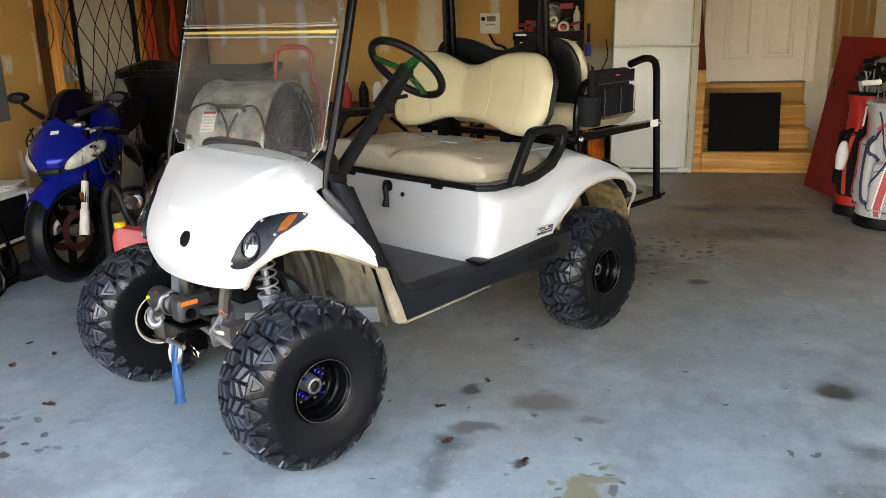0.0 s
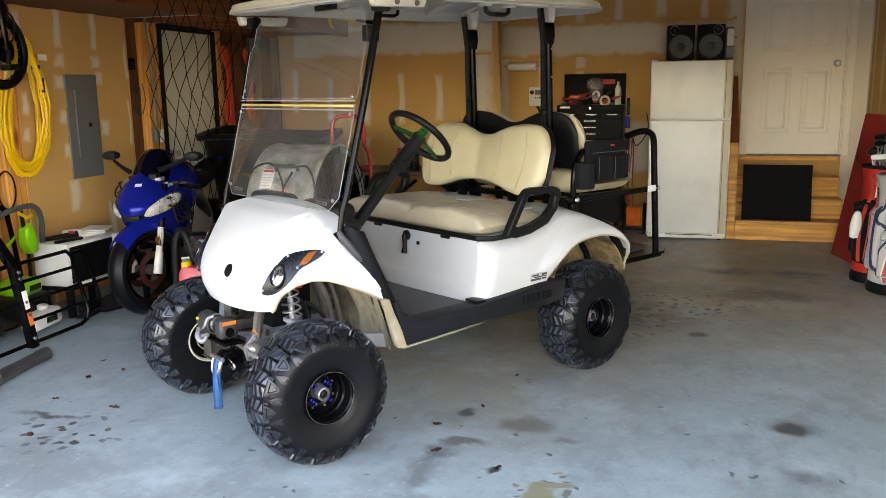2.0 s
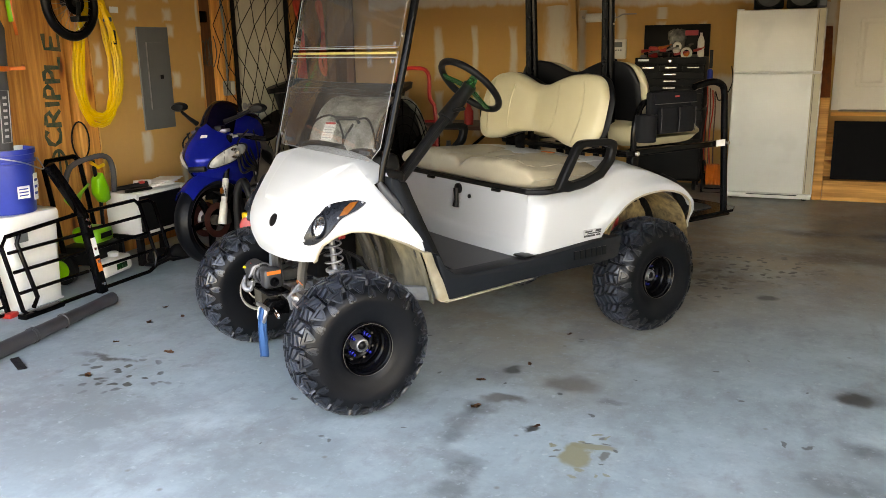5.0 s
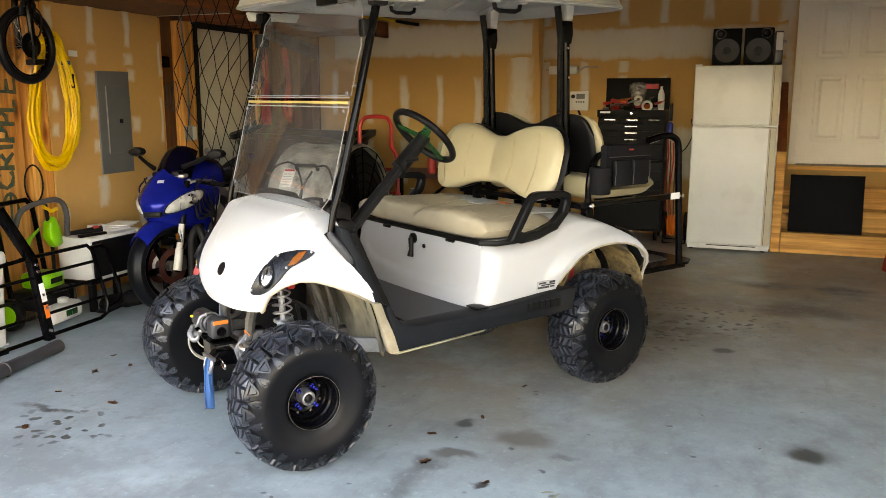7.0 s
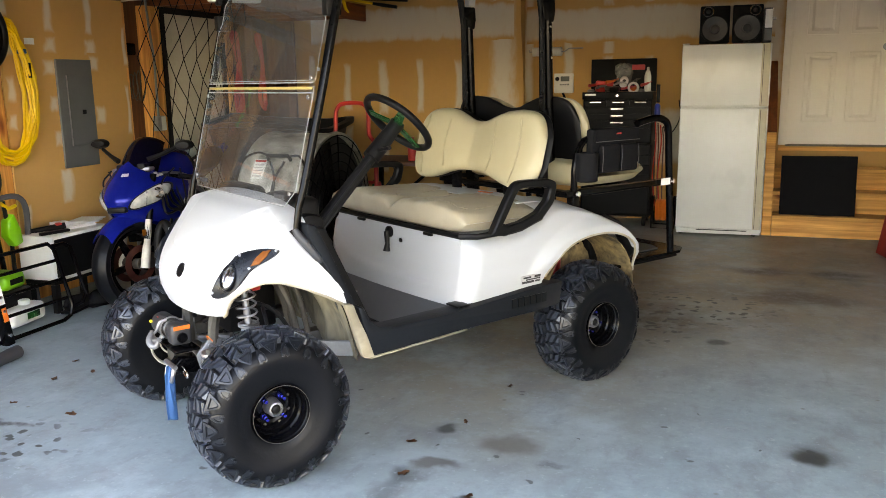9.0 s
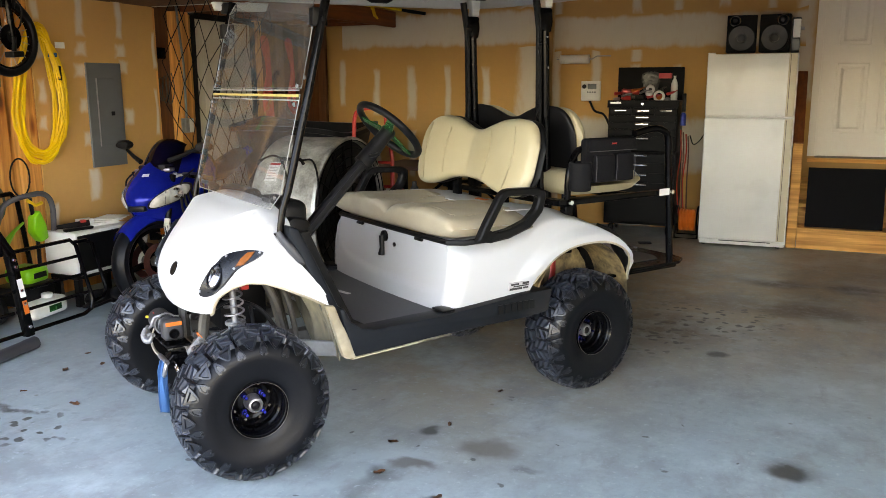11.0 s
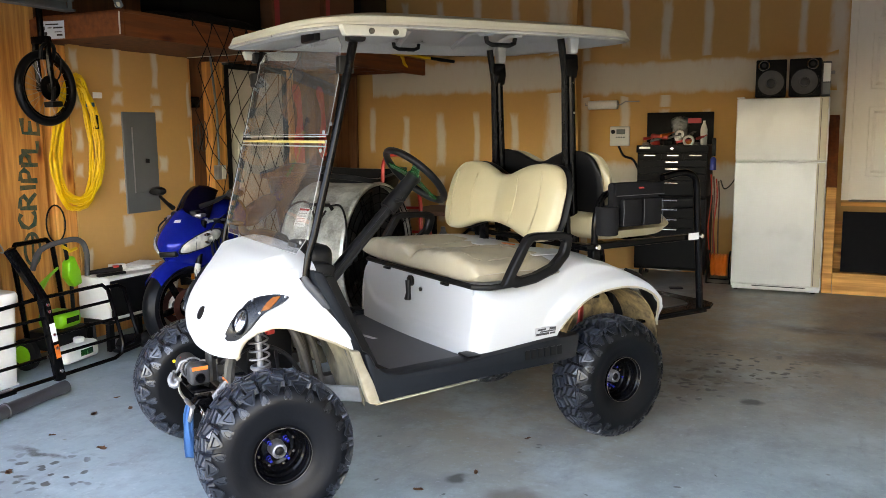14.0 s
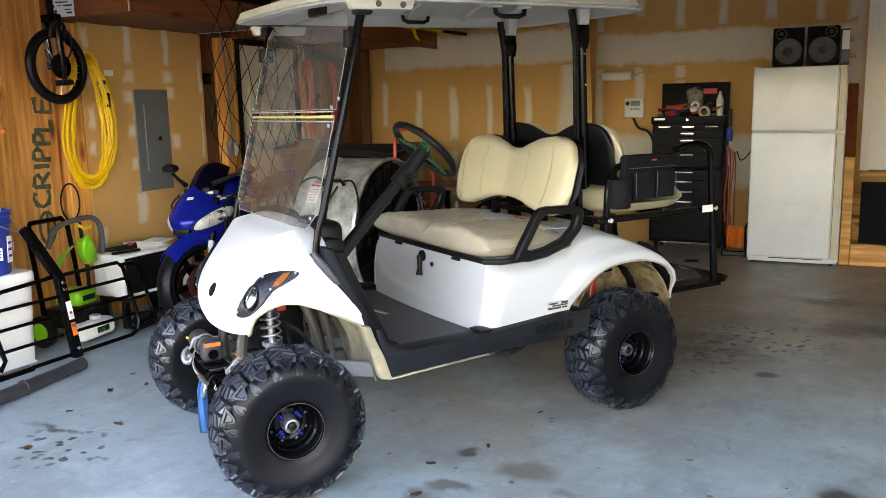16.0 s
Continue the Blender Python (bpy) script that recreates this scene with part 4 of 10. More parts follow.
def tread_meshes(n, side):
    """One pitch of tread on one half: two rows of bars leaning opposite ways, a shoulder lug and an arrow lug."""
    if (n, side) in TREADS:
        return TREADS[n, side]
    step = 2 * math.pi / n

    def at(r, y, a):
        return Vector((r * math.cos(a * step), side * y, r * math.sin(a * step)))

    def wall(r):
        return float(np.interp(r, [0.16, 0.19, 0.215, 0.235, 0.246, 0.256, 0.27], [0.108, 0.117, 0.1165, 0.109, 0.101, 0.091, 0.076]))

    def crown(y):
        return -0.019 * max(0, (y - 0.035) / 0.06) ** 2
    made = []
    for row in (0, 1):
        wide, lean = (0.0235, 0.026) if row == 0 else (0.0195, -0.026)
        for k in range(3):
            y0 = 0.006 + 0.0335 * k + (0.0 if row == 0 else 0.002)
            a0, a1 = (0.04, 0.46) if row == 0 else (0.545, 0.955)
            shift = (0.0, lean) if row == 0 else (-lean, 0.0)
            pts = []
            for a, d in ((a0, shift[0]), (a1, shift[1])):
                pts += [(max(0.0005, y0 + d - 0.013), a), (min(0.083, y0 + d + wide - 0.013), a)]
            pts = [pts[0], pts[1], pts[3], pts[2]]
            cy, ca = sum(p[0] for p in pts) / 4, (a0 + a1) / 2
            low = [at(0.246 + crown(y), y, a) for y, a in pts]
            high = [at(0.288 + crown(y), cy + (y - cy) * 0.80, ca + (a - ca) * 0.90) for y, a in pts]
            made.append(block(low, high))
    made.append(frame_lug([(0.271, -0.34), (0.271, 0.34), (0.254, 0.24), (0.236, 0.09), (0.232, 0.0), (0.236, -0.09), (0.254, -0.24)], 0.50, 0.0095, 0.005, at, wall))
    made.append(frame_lug([(0.256, 0.46), (0.256, 0.54), (0.238, 0.67), (0.217, 0.70), (0.211, 0.585), (0.218, 0.54), (0.218, 0.46), (0.211, 0.415), (0.217, 0.30), (0.238, 0.33)], 0.52, 0.005, 0.0012, at, wall))
    TREADS[n, side] = [link_mesh("tread_block", b, LIT_TREAD_RUBBER if k < 6 else LIT_LUG_RUBBER, 20) for k, b in enumerate(made)]
    return TREADS[n, side]


def wheel(name, m, rim_material, rim_label, single=True):
    w = new(name)
    single_bm = bmesh.new()
    w.matrix_basis = m
    w.parent = cart
    prof = [(0.098, 0.075), (0.103, 0.090), (0.114, 0.099), (0.14, 0.104), (0.165, 0.1095), (0.19, 0.117), (0.215, 0.1165), (0.235, 0.109), (0.246, 0.099), (0.253, 0.083), (0.261, 0.05), (0.264, 0.0)]
    full = prof + [(r, -y) for r, y in prof[-2::-1]]
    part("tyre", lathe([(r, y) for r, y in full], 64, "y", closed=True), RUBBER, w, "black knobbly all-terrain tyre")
    n = 17
    for k in range(n):
        for side in (1, -1):
            turn = 360 / n * (k + (0.25 if side < 0 else 0))
            for j, me in enumerate(tread_meshes(n, side)):
                if single and (side > 0 or j < 6):
                    ob = new("tread_block", me)
                    ob.parent, ob.matrix_basis = w, pose(0, 0, 0, 0, -turn, 0)
                else:
                    single_bm.from_mesh(me)
                    fresh = single_bm.verts[-len(me.vertices):]
                    bmesh.ops.transform(single_bm, matrix=pose(0, 0, 0, 0, -turn, 0), verts=fresh)
                    single_bm.verts.ensure_lookup_table()
    tagged(part("tread", single_bm, LIT_TREAD_RUBBER, w, "black rubber tread blocks"), kind="stuff")
    # rim: deep stepped dish with a centre disc, holes and wheel nuts
    prof = [(0.146, 0.106), (0.152, 0.113), (0.155, 0.108), (0.150, 0.096), (0.141, 0.088), (0.137, 0.06), (0.128, 0.054), (0.124, 0.026), (0.110, 0.018), (0.102, 0.0), (0.085, -0.004), (0.076, 0.004), (0.06, 0.006), (0.034, 0.008), (0.032, 0.0)]
    part("rim", lathe([(r * 0.69, y - 0.008) for r, y in prof] + [(0.026, -0.05), (0.105, -0.085)], 48, "y"), rim_material, w, rim_label)
    # thin paler ring draws the lip's highlight along with its wear
    part("rim_edge", tube([(0.1052 * math.cos(a), 0.1054, 0.1052 * math.sin(a)) for a in [2 * math.pi * k / 48 for k in range(48)]], 0.0010, 6, closed=True), GREASY, w, "worn rim edge with a highlight in its colour")
    part("valve", tube([(0.058, 0.01, 0.054), (0.060, 0.05, 0.056)], [0.0045, 0.0055], 8), BLUE_NUT if rim_material is BLACK_STEEL else STEEL, w, "blue valve cap")
    part("rim_inside", lathe([(0.108, -0.088), (0.112, -0.096), (0.106, -0.097), (0.100, -0.088), (0.094, -0.07), (0.075, -0.062), (0.06, -0.066), (0.05, -0.06)], 40, "y"), RIM_IN, w, "dirty cream inside of the rim")
    bm = lathe([(0.0, 0.046), (0.018, 0.046), (0.020, 0.054), (0.026, 0.052), (0.029, 0.044), (0.030, 0.01), (0.032, 0.0)], 24, "y")
    part("hub_cap", bm, CAST, w, "dull metal hub cap")
    part("hub_center", lathe([(0.0, 0.056), (0.011, 0.055), (0.0165, 0.050), (0.0175, 0.044)], 16, "y"), BLACK_PLASTIC, w)
    for k in range(4):
        a = radians(45 + 90 * k)
        bm = lathe([(0.0, 0.046), (0.006, 0.045), (0.0065, 0.034), (0.0055, 0.032), (0.0055, 0.029), (0.0075, 0.028), (0.0085, 0.014), (0.011, 0.012), (0.012, 0.0)], 8, "y", m=pose(0.047 * math.cos(a), 0.005, 0.047 * math.sin(a)))
        part("wheel_nut", bm, BLUE_NUT if rim_material is BLACK_STEEL else STEEL, w, "blue anodised wheel nut" if rim_material is BLACK_STEEL else "")
    for k in range(8):
        a = radians(22.5 + 45 * k)
        bm = lathe([(0.0, 0.003), (0.005, 0.002), (0.006, 0.0)], 8, "y", m=pose(0.072 * math.cos(a), 0.002, 0.072 * math.sin(a)))
        part("rivet", bm, GREASY, w)
    return w


RIM_IN = surface("dirty_cream_rim", (0.68, 0.63, 0.53), (0.42, 0.37, 0.29), rough=0.6, scale=12)
wheel("front_wheel", pose(1.655, 0.534, 0.288, 0, 0, -4), BLACK_STEEL, "black steel rim")
wheel("rear_wheel", pose(-0.004, 0.516, 0.288, 0, 31, 0), BLACK_STEEL, "black steel rim")
wheel("front_wheel", pose(1.659, -0.519, 0.288, 0, 14, 176), BLACK_STEEL, "black steel rim with a dirty pale inside", False)
wheel("rear_wheel", pose(0, -0.505, 0.288, 0, 0, 180), BLACK_STEEL, "black steel rim", False)

# front cowl: level outlines stacked from the bumper to the windscreen foot
NOSE = [(0.50, 1.745), (0.56, 1.775), (0.62, 1.80), (0.68, 1.80), (0.74, 1.775), (0.80, 1.73), (0.86, 1.67), (0.91, 1.605), (0.95, 1.545), (0.985, 1.48), (1.0, 1.46)]
BACK = [(0.50, 1.28), (0.60, 1.315), (0.70, 1.378), (0.80, 1.452), (0.90, 1.52), (0.95, 1.525), (0.985, 1.475), (1.0, 1.455)]
HALF = [(0.50, 0.53), (0.60, 0.565), (0.70, 0.57), (0.76, 0.55), (0.82, 0.52), (0.88, 0.485), (0.94, 0.45), (1.0, 0.42)]


def cowl_point(s, z):
    """s from 0 at the middle of the nose to 1 at the rear edge of the fender."""
    xf, xb, w = soft_curve(NOSE, z, 0.02), soft_curve(BACK, z, 0.02), soft_curve(HALF, z, 0.02)
    sharp = 2.2
    a = s * math.pi / 2
    y = w * math.sin(a) ** (2 / sharp)
    x = xb + (xf - xb) * math.cos(a) ** (2 / sharp)
    return x, y


def cowl_low(s):
    return soft_curve([(0, 0.565), (0.18, 0.567), (0.30, 0.575), (0.37, 0.585), (0.395, 0.62), (0.44, 0.665), (0.52, 0.705), (0.62, 0.728), (0.72, 0.728), (0.82, 0.705), (0.92, 0.66), (1.0, 0.60)], s, 0.012)


def cowl_top(s):
    return 0.985 - 0.085 * s ** 2.2


def hood_step(y, z):
    """The raised middle of the hood, bounded by a crease."""
    def ease(v):
        v = min(1, max(0, v))
        return v * v * (3 - 2 * v)
    wide = 0.125 + 0.95 * max(0, z - 0.79)
    return 0.014 * ease((z - 0.786) / 0.014) * ease((wide - y) / 0.03 + 0.5) * (1 - ease((z - 0.93) / 0.05))


def cowl_rows(side):
    rows = []
    for j in range(61):
        t = j / 60
        row = []
        for i in range(85):
            s = i / 84
            z0 = cowl_low(s)
            z = z0 + (cowl_top(s) - z0) * t
            x, y = cowl_point(s, z)
            b = hood_step(y, z)
            row.append((x + b, side * y, z + 0.7 * b))
        rows.append(row)
    return rows


half_l, half_r = cowl_rows(1), cowl_rows(-1)
cowl_rows_all = [list(reversed(r))[:-1] + l for r, l in zip(half_r, half_l)]
# crown closing the hood up to the windscreen
for j in range(1, 5):
    t = j / 4
    row = []
    for p in cowl_rows_all[60]:
        row.append((p[0] + (1.44 - p[0]) * t, p[1] * (1 - 0.03 * t), p[2] + 0.012 * math.sin(t * math.pi / 2)))
    cowl_rows_all.append(row)
part("front_cowl", sheet(cowl_rows_all, 0.004), CART_WHITE, cart, "glossy white front cowl")
for side in (1, -1):
    edge = []
    for i in range(17, 49):
        s = i / 48
        z = cowl_low(s)
        x, y = cowl_point(s, z)
        edge.append((x - 0.002, side * (y - 0.004), z - 0.004))
    part("arch_lip", tube(edge, 0.006, 8), CART_EDGE, cart, "yellowed arch edge")


def on_cowl(y_sign, s, z, lift):
    x, y = cowl_point(s, z)
    x2, y2 = cowl_point(s + 0.004, z)
    x3, y3 = cowl_point(s, z + 0.004)
    p, du, dv = Vector((x, y, z)), Vector((x2 - x, y2 - y, 0)), Vector((x3 - x, y3 - y, 0.004))
    n = du.cross(dv).normalized()
    if n.y < 0 or n.x < -0.2:
        n = -n
    q = p + n * lift
    return Vector((q.x, q.y * y_sign, q.z))


def patch(y_sign, outline, lift, thick):
    """A plate laid on the cowl inside an outline of (s, z)."""
    mid = Vector((sum(p[0] for p in outline) / len(outline), sum(p[1] for p in outline) / len(outline)))
    rings = []
    for f in (1.0, 0.97, 0.75, 0.5, 0.25):
        rings.append([on_cowl(y_sign, mid.x + (p[0] - mid.x) * f, mid.y + (p[1] - mid.y) * f, lift if f < 1 else lift - thick) for p in outline])
    b = bmesh.new()
    loops = [[b.verts.new(p) for p in r] for r in rings]
    n = len(outline)
    for r0, r1 in zip(loops, loops[1:]):
        for k in range(n):
            b.faces.new((r0[k], r0[(k + 1) % n], r1[(k + 1) % n], r1[k]))
    b.faces.new(loops[-1])
    return b


LAMP = [(0.322, 0.664), (0.355, 0.728), (0.406, 0.776), (0.469, 0.816), (0.646, 0.84), (0.771, 0.836), (0.70, 0.81), (0.60, 0.785), (0.55, 0.764), (0.52, 0.742), (0.49, 0.718), (0.452, 0.692), (0.41, 0.668), (0.365, 0.656)]
for side in (1, -1):
    lamp = part("headlight", patch(side, [(p.x, p.y) for p in spline([(a, b, 0) for a, b in LAMP], 3, True)], 0.013, 0.016), LAMP_HOUSE, cart, "black headlight housing with amber corner")
    c = on_cowl(side, 0.425, 0.735, 0.012)
    aim = (on_cowl(side, 0.43, 0.742, 0.1) - c).normalized().to_track_quat("Y", "Z").to_matrix().to_4x4()
    mm = Matrix.Translation(c) @ aim @ Matrix.Diagonal((0.85, 1, 1.3, 1))
    part("lamp_ring", lathe([(0.040, -0.01), (0.038, 0.007), (0.034, 0.009), (0.032, 0.004), (0.028, -0.002)], 24, "y", m=mm), LAMP_HOUSE, lamp)
    part("lens", lathe([(0.034, 0.002), (0.029, 0.006), (0.016, 0.008), (0.0, 0.0085)], 24, "y", m=mm), LAMP_GLASS, lamp, "clear round lens")
    part("reflector", lathe([(0.017, 0.004), (0.013, 0.010), (0.006, 0.0125), (0, 0.013)], 18, "y", m=mm @ Matrix.Diagonal((0.55, 1, 1.55, 1))), CHROME, lamp, "upright bright reflector")
    for q in (-0.018, 0.018):
        part("reflector_fin", box(q - 0.0018, 0.004, -0.017, q + 0.0018, 0.0105, 0.017, 0.001, 1), CHROME, lamp).matrix_basis = mm
    part("amber_marker", patch(side, [(0.553, 0.776), (0.59, 0.806), (0.64, 0.828), (0.705, 0.834), (0.665, 0.812), (0.61, 0.785)], 0.016, 0.004), AMBER, lamp, "amber corner lens")
    for s, z in ((0.336, 0.676), (0.472, 0.808), (0.745, 0.832), (0.545, 0.77)):
        c = on_cowl(side, s, z, 0.012)
        part("screw", lathe([(0.006, 0), (0.005, 0.004), (0, 0.005)], 8, "y", m=Matrix.Translation(c) @ aim), STEEL, lamp)
# oval badge on the nose and the raised crease above it
b = patch(1, [(0.056 + 0.026 * math.cos(a), 0.724 + 0.026 * math.sin(a)) for a in [2 * math.pi * k / 18 for k in range(18)]], 0.004, 0.004)
part("nose_badge", b, BLACK_PLASTIC, cart, "small dark oval badge")

# front wheel liners: a folded bulkhead behind the wheel, dirty from the road
for side in (1, -1):
    rows = []
    for j in range(25):
        t = j / 24
        z = 0.375 + 0.335 * t
        row = []
        for k in range(57):
            u = k / 56
            y = 0.22 + 0.33 * u
            lean = soft_curve([(0.36, 1.255), (0.5, 1.285), (0.62, 1.325), (0.70, 1.385), (0.76, 1.46)], z, 0.03)
            fold = 0.008 * math.sin(u * 15 + 2.0 * t) * max(0, 1 - u * 0.9) + 0.03 * math.exp(-((u - 0.30 - 0.1 * t) / 0.07) ** 2)
            fold += 0.012 * math.sin(t * 7 + u * 4) * (1 - u) + 0.014 * math.exp(-((u - 0.66 - 0.1 * t) / 0.05) ** 2) * t
            row.append((lean + fold + 0.03 * u ** 3, side * min(y, 0.535), z))
        rows.append(row)
    part("wheel_liner", sheet(rows, 0.004), DIRTY_LINER, cart, "mud-splashed pale plastic wheel liner")
    part("bulkhead", prism([(1.19, 0.40), (1.22, 0.40), (1.34, 0.74), (1.31, 0.74)], side * 0.05, side * 0.42, "y"), DIRTY_LINER, cart, "mud-splashed bulkhead")
    rail = part("frame_rail", box(0, -0.012, -0.03, 0.50, 0.012, 0.03, 0.004), DUSTY_STEEL, cart, "dusty grey steel frame rail", smooth=0)
    rail.matrix_basis = Matrix.Translation((1.66, side * 0.20, 0.425)) @ Matrix.Rotation(math.atan2(side * 0.29, -0.40), 4, "Z") @ Matrix.Rotation(radians(2), 4, "Y")
    for x, y, r in ((1.36, 0.13, 0.016), (1.40, 0.20, 0.022), (1.365, 0.26, 0.012), (1.43, 0.30, 0.016)):
        part("liner_hose", tube([(x - 0.02, side * y, 0.39), (x, side * y, 0.50), (x + 0.03, side * (y + 0.015), 0.60), (x + 0.08, side * (y + 0.01), 0.71)], r, 8, smooth=5), GREASY, cart)

# rocker panels with kick-up at the front
for side in (1, -1):
    out = [(1.258, 0.402), (0.85, 0.42), (0.40, 0.425), (0.27, 0.435), (0.25, 0.54), (0.42, 0.535), (0.62, 0.52), (0.84, 0.505), (1.16, 0.50), (1.225, 0.515), (1.265, 0.545), (1.295, 0.605), (1.318, 0.605), (1.302, 0.55), (1.283, 0.49)]
    rk = part("rocker_panel", prism(out, side * 0.50, side * 0.605, "y", 0.01), ROCKER, cart, "scuffed black plastic rocker panel")
    part("cowl_trim", prism([(1.275, 0.545), (1.30, 0.54), (1.345, 0.615), (1.408, 0.745), (1.492, 0.90), (1.492, 0.935), (1.455, 0.925), (1.372, 0.755)], side * 0.50, side * 0.568, "y", 0.008), ROCKER, rk, "slim black edge trim behind the cowl")
    part("rocker_edge", prism([(1.372, 0.625), (1.352, 0.57), (1.332, 0.50), (1.312, 0.435), (1.303, 0.412), (1.292, 0.400), (1.245, 0.397), (1.256, 0.43), (1.284, 0.50), (1.312, 0.56), (1.334, 0.62)], side * 0.572, side * 0.603, "y", 0.008), CART_EDGE, rk, "dirty cream front end of the rocker")
    part("rocker_lip", prism([(1.275, 0.395), (0.80, 0.4165), (0.80, 0.4195), (1.27, 0.4005)], side * 0.52, side * 0.606, "y", 0.002), CART_EDGE, rk, "cream lower lip")
    m = pose(0.46, side * 0.607, 0.485, 90, 0, 180 if side > 0 else 0)
    for k in range(6):
        part("raised_bar", box(-0.1 + 0.035 * k, -0.02, -0.002, -0.075 + 0.035 * k, 0.02, 0.003, bm=None), BLACK_PLASTIC, rk).matrix_basis = m
    part("step_corner", box(0.77, side * 0.50, 0.508, 0.835, side * 0.585, 0.518, 0.005), BLACK_PLASTIC, rk)

# floor and bulkhead
for side in (1, -1):
    part("kick_panel", prism([(1.165, 0.50), (1.30, 0.50), (1.345, 0.60), (1.44, 0.83), (1.445, 0.90), (1.39, 0.90), (1.345, 0.80), (1.215, 0.53)], side * 0.47, side * 0.514, "y", 0.004), BLACK_PLASTIC, cart, "black kick panel beside the floor")
part("floor_mat", prism([(0.70, 0.475), (1.20, 0.475), (1.23, 0.50), (1.37, 0.80), (1.35, 0.81), (1.20, 0.505), (1.17, 0.49), (0.70, 0.49)], -0.50, 0.50, "y"), FLOOR_MAT, cart, "dark ribbed floor mat", smooth=0)
part("floor_pan", box(0.2, -0.49, 0.43, 1.20, 0.49, 0.474), GREASY, cart)
part("chassis_rail", box(0.0, 0.18, 0.38, 1.75, 0.24, 0.43, 0.005), GREASY, cart)
part("chassis_rail", box(0.0, -0.24, 0.38, 1.75, -0.18, 0.43, 0.005), GREASY, cart)
# pedals
for y in (0.12, -0.02):
    part("pedal", box(1.20, y, 0.50, 1.25, y + 0.07, 0.515, 0.004), STEEL, cart, "worn metal pedal")

# seat pod: a front face with rounded corners, side panels that sweep to the rear arch
def pod_half(z):
    return soft_curve([(0.48, 0.555), (0.56, 0.575), (0.64, 0.585), (0.72, 0.58), (0.78, 0.565), (0.82, 0.55), (0.92, 0.50)], z, 0.02)


def pod_front(z):
    return soft_curve([(0.48, 0.795), (0.56, 0.785), (0.66, 0.77), (0.76, 0.755), (0.80, 0.75)], z, 0.02)


def pod_top(x):
    return soft_curve([(-0.30, 0.60), (-0.24, 0.66), (-0.16, 0.735), (-0.05, 0.80), (0.06, 0.845), (0.18, 0.87), (0.28, 0.862), (0.38, 0.825), (0.5, 0.79), (0.62, 0.78), (0.80, 0.78)], x, 0.03)


def pod_low(x):
    """Bottom edge: level by the floor, arched over the rear wheel."""
    arch = 0.0
    u = (x - 0.02) / (0.335 if x > 0.02 else 0.29)
    if abs(u) < 1:
        arch = (1 - abs(u) ** 2.3) ** (1 / 2.3)
    return max(0.475 if x > 0.3 else 0.50, 0.50 + 0.225 * arch)


for side in (1, -1):
    rows = []
    N = 120
    xs = [0.79 - 1.075 * i / N for i in range(N + 1)]
    for j in range(37):
        t = j / 36
        row = []
        for x in xs:
            z0, z1 = pod_low(x), pod_top(x)
            z = z0 + (z1 - z0) * t
            y = pod_half(z)
            # rounded front corner
            xf = pod_front(z)
            xx = min(x, xf)
            d = xf - xx
            rc = 0.07
            if d < rc:
                y = y - rc + math.sqrt(max(0, rc * rc - (rc - d) ** 2))
            # flare over the arch, crease, tail tuck
            ring = math.sqrt(((xx - 0.02) / (0.335 if xx > 0.02 else 0.29)) ** 2 + (max(0, z - 0.50) / 0.225) ** 2) - 1
            ring = min(1, max(0, (ring * 0.26 - 0.035) / 0.06))
            fl = 0.036 * (1 - ring * ring * (3 - 2 * ring)) * min(1, max(0, (z - 0.55) / 0.10))
            y += fl
            if t > 0.8:
                y -= 0.06 * ((t - 0.8) / 0.2) ** 2
            if xx < -0.1:
                y -= 0.35 * (xx + 0.1) ** 2
            row.append((xx, side * y, z))
        rows.append(row)
    # roll the top edge inwards
    for j in range(1, 5):
        t = j / 4
        rows.append([(p[0], p[1] - side * 0.16 * t, p[2] + 0.016 * math.sin(t * 1.6) + (-0.05 * t if p[0] < -0.1 else 0)) for p in rows[36]])
    part("side_panel", sheet(rows, 0.004), CART_WHITE, cart, "glossy white side panel with wheel arch")
    lip = [(x, side * (pod_half(pod_low(x)) + 0.033 * min(1, max(0, (pod_low(x) - 0.55) / 0.10)) - (0.35 * (x + 0.1) ** 2 if x < -0.1 else 0)), pod_low(x)) for x in np.linspace(0.345, -0.285, 40)]
    part("arch_lip", tube(lip, 0.0055, 8), CART_EDGE, cart, "cream arch edge")
    rows = []
    for j in range(5):
        y = side * (0.15 + 0.41 * j / 4)
        rows.append([(0.02 + 0.295 * math.cos(a), y, 0.44 + 0.28 * math.sin(a)) for a in [radians(-5 + 190 * k / 18) for k in range(19)]])
    part("rear_liner", sheet(rows, 0.004), MUD_LINER, cart, "mud-caked rear wheel liner")
    bm = box(-0.003, -0.004, 0, 0.110, 0.002, 0.037, 0.0008, 1)
    dec = part("side_decal", bm, GREY_CLOTH, cart, "small silver and black maker's decal", smooth=0)
    dec.matrix_basis = pose(0.485 if side > 0 else 0.375, side * 0.583, 0.553, 0, 0, 180 if side > 0 else 0) @ pose(0, 0, 0, 7, 0, 0)
    for x0, z0, x1, z1 in ((0.0, 0.003, 0.07, 0.013), (0.02, 0.016, 0.105, 0.022), (0.07, 0.024, 0.106, 0.035), (0.005, 0.025, 0.05, 0.033), (0.075, 0.004, 0.104, 0.012)):
        bar = part("dark_bar", box(x0, -0.0048, z0, x1, -0.0041, z1), INK, dec, smooth=0)

rows = []
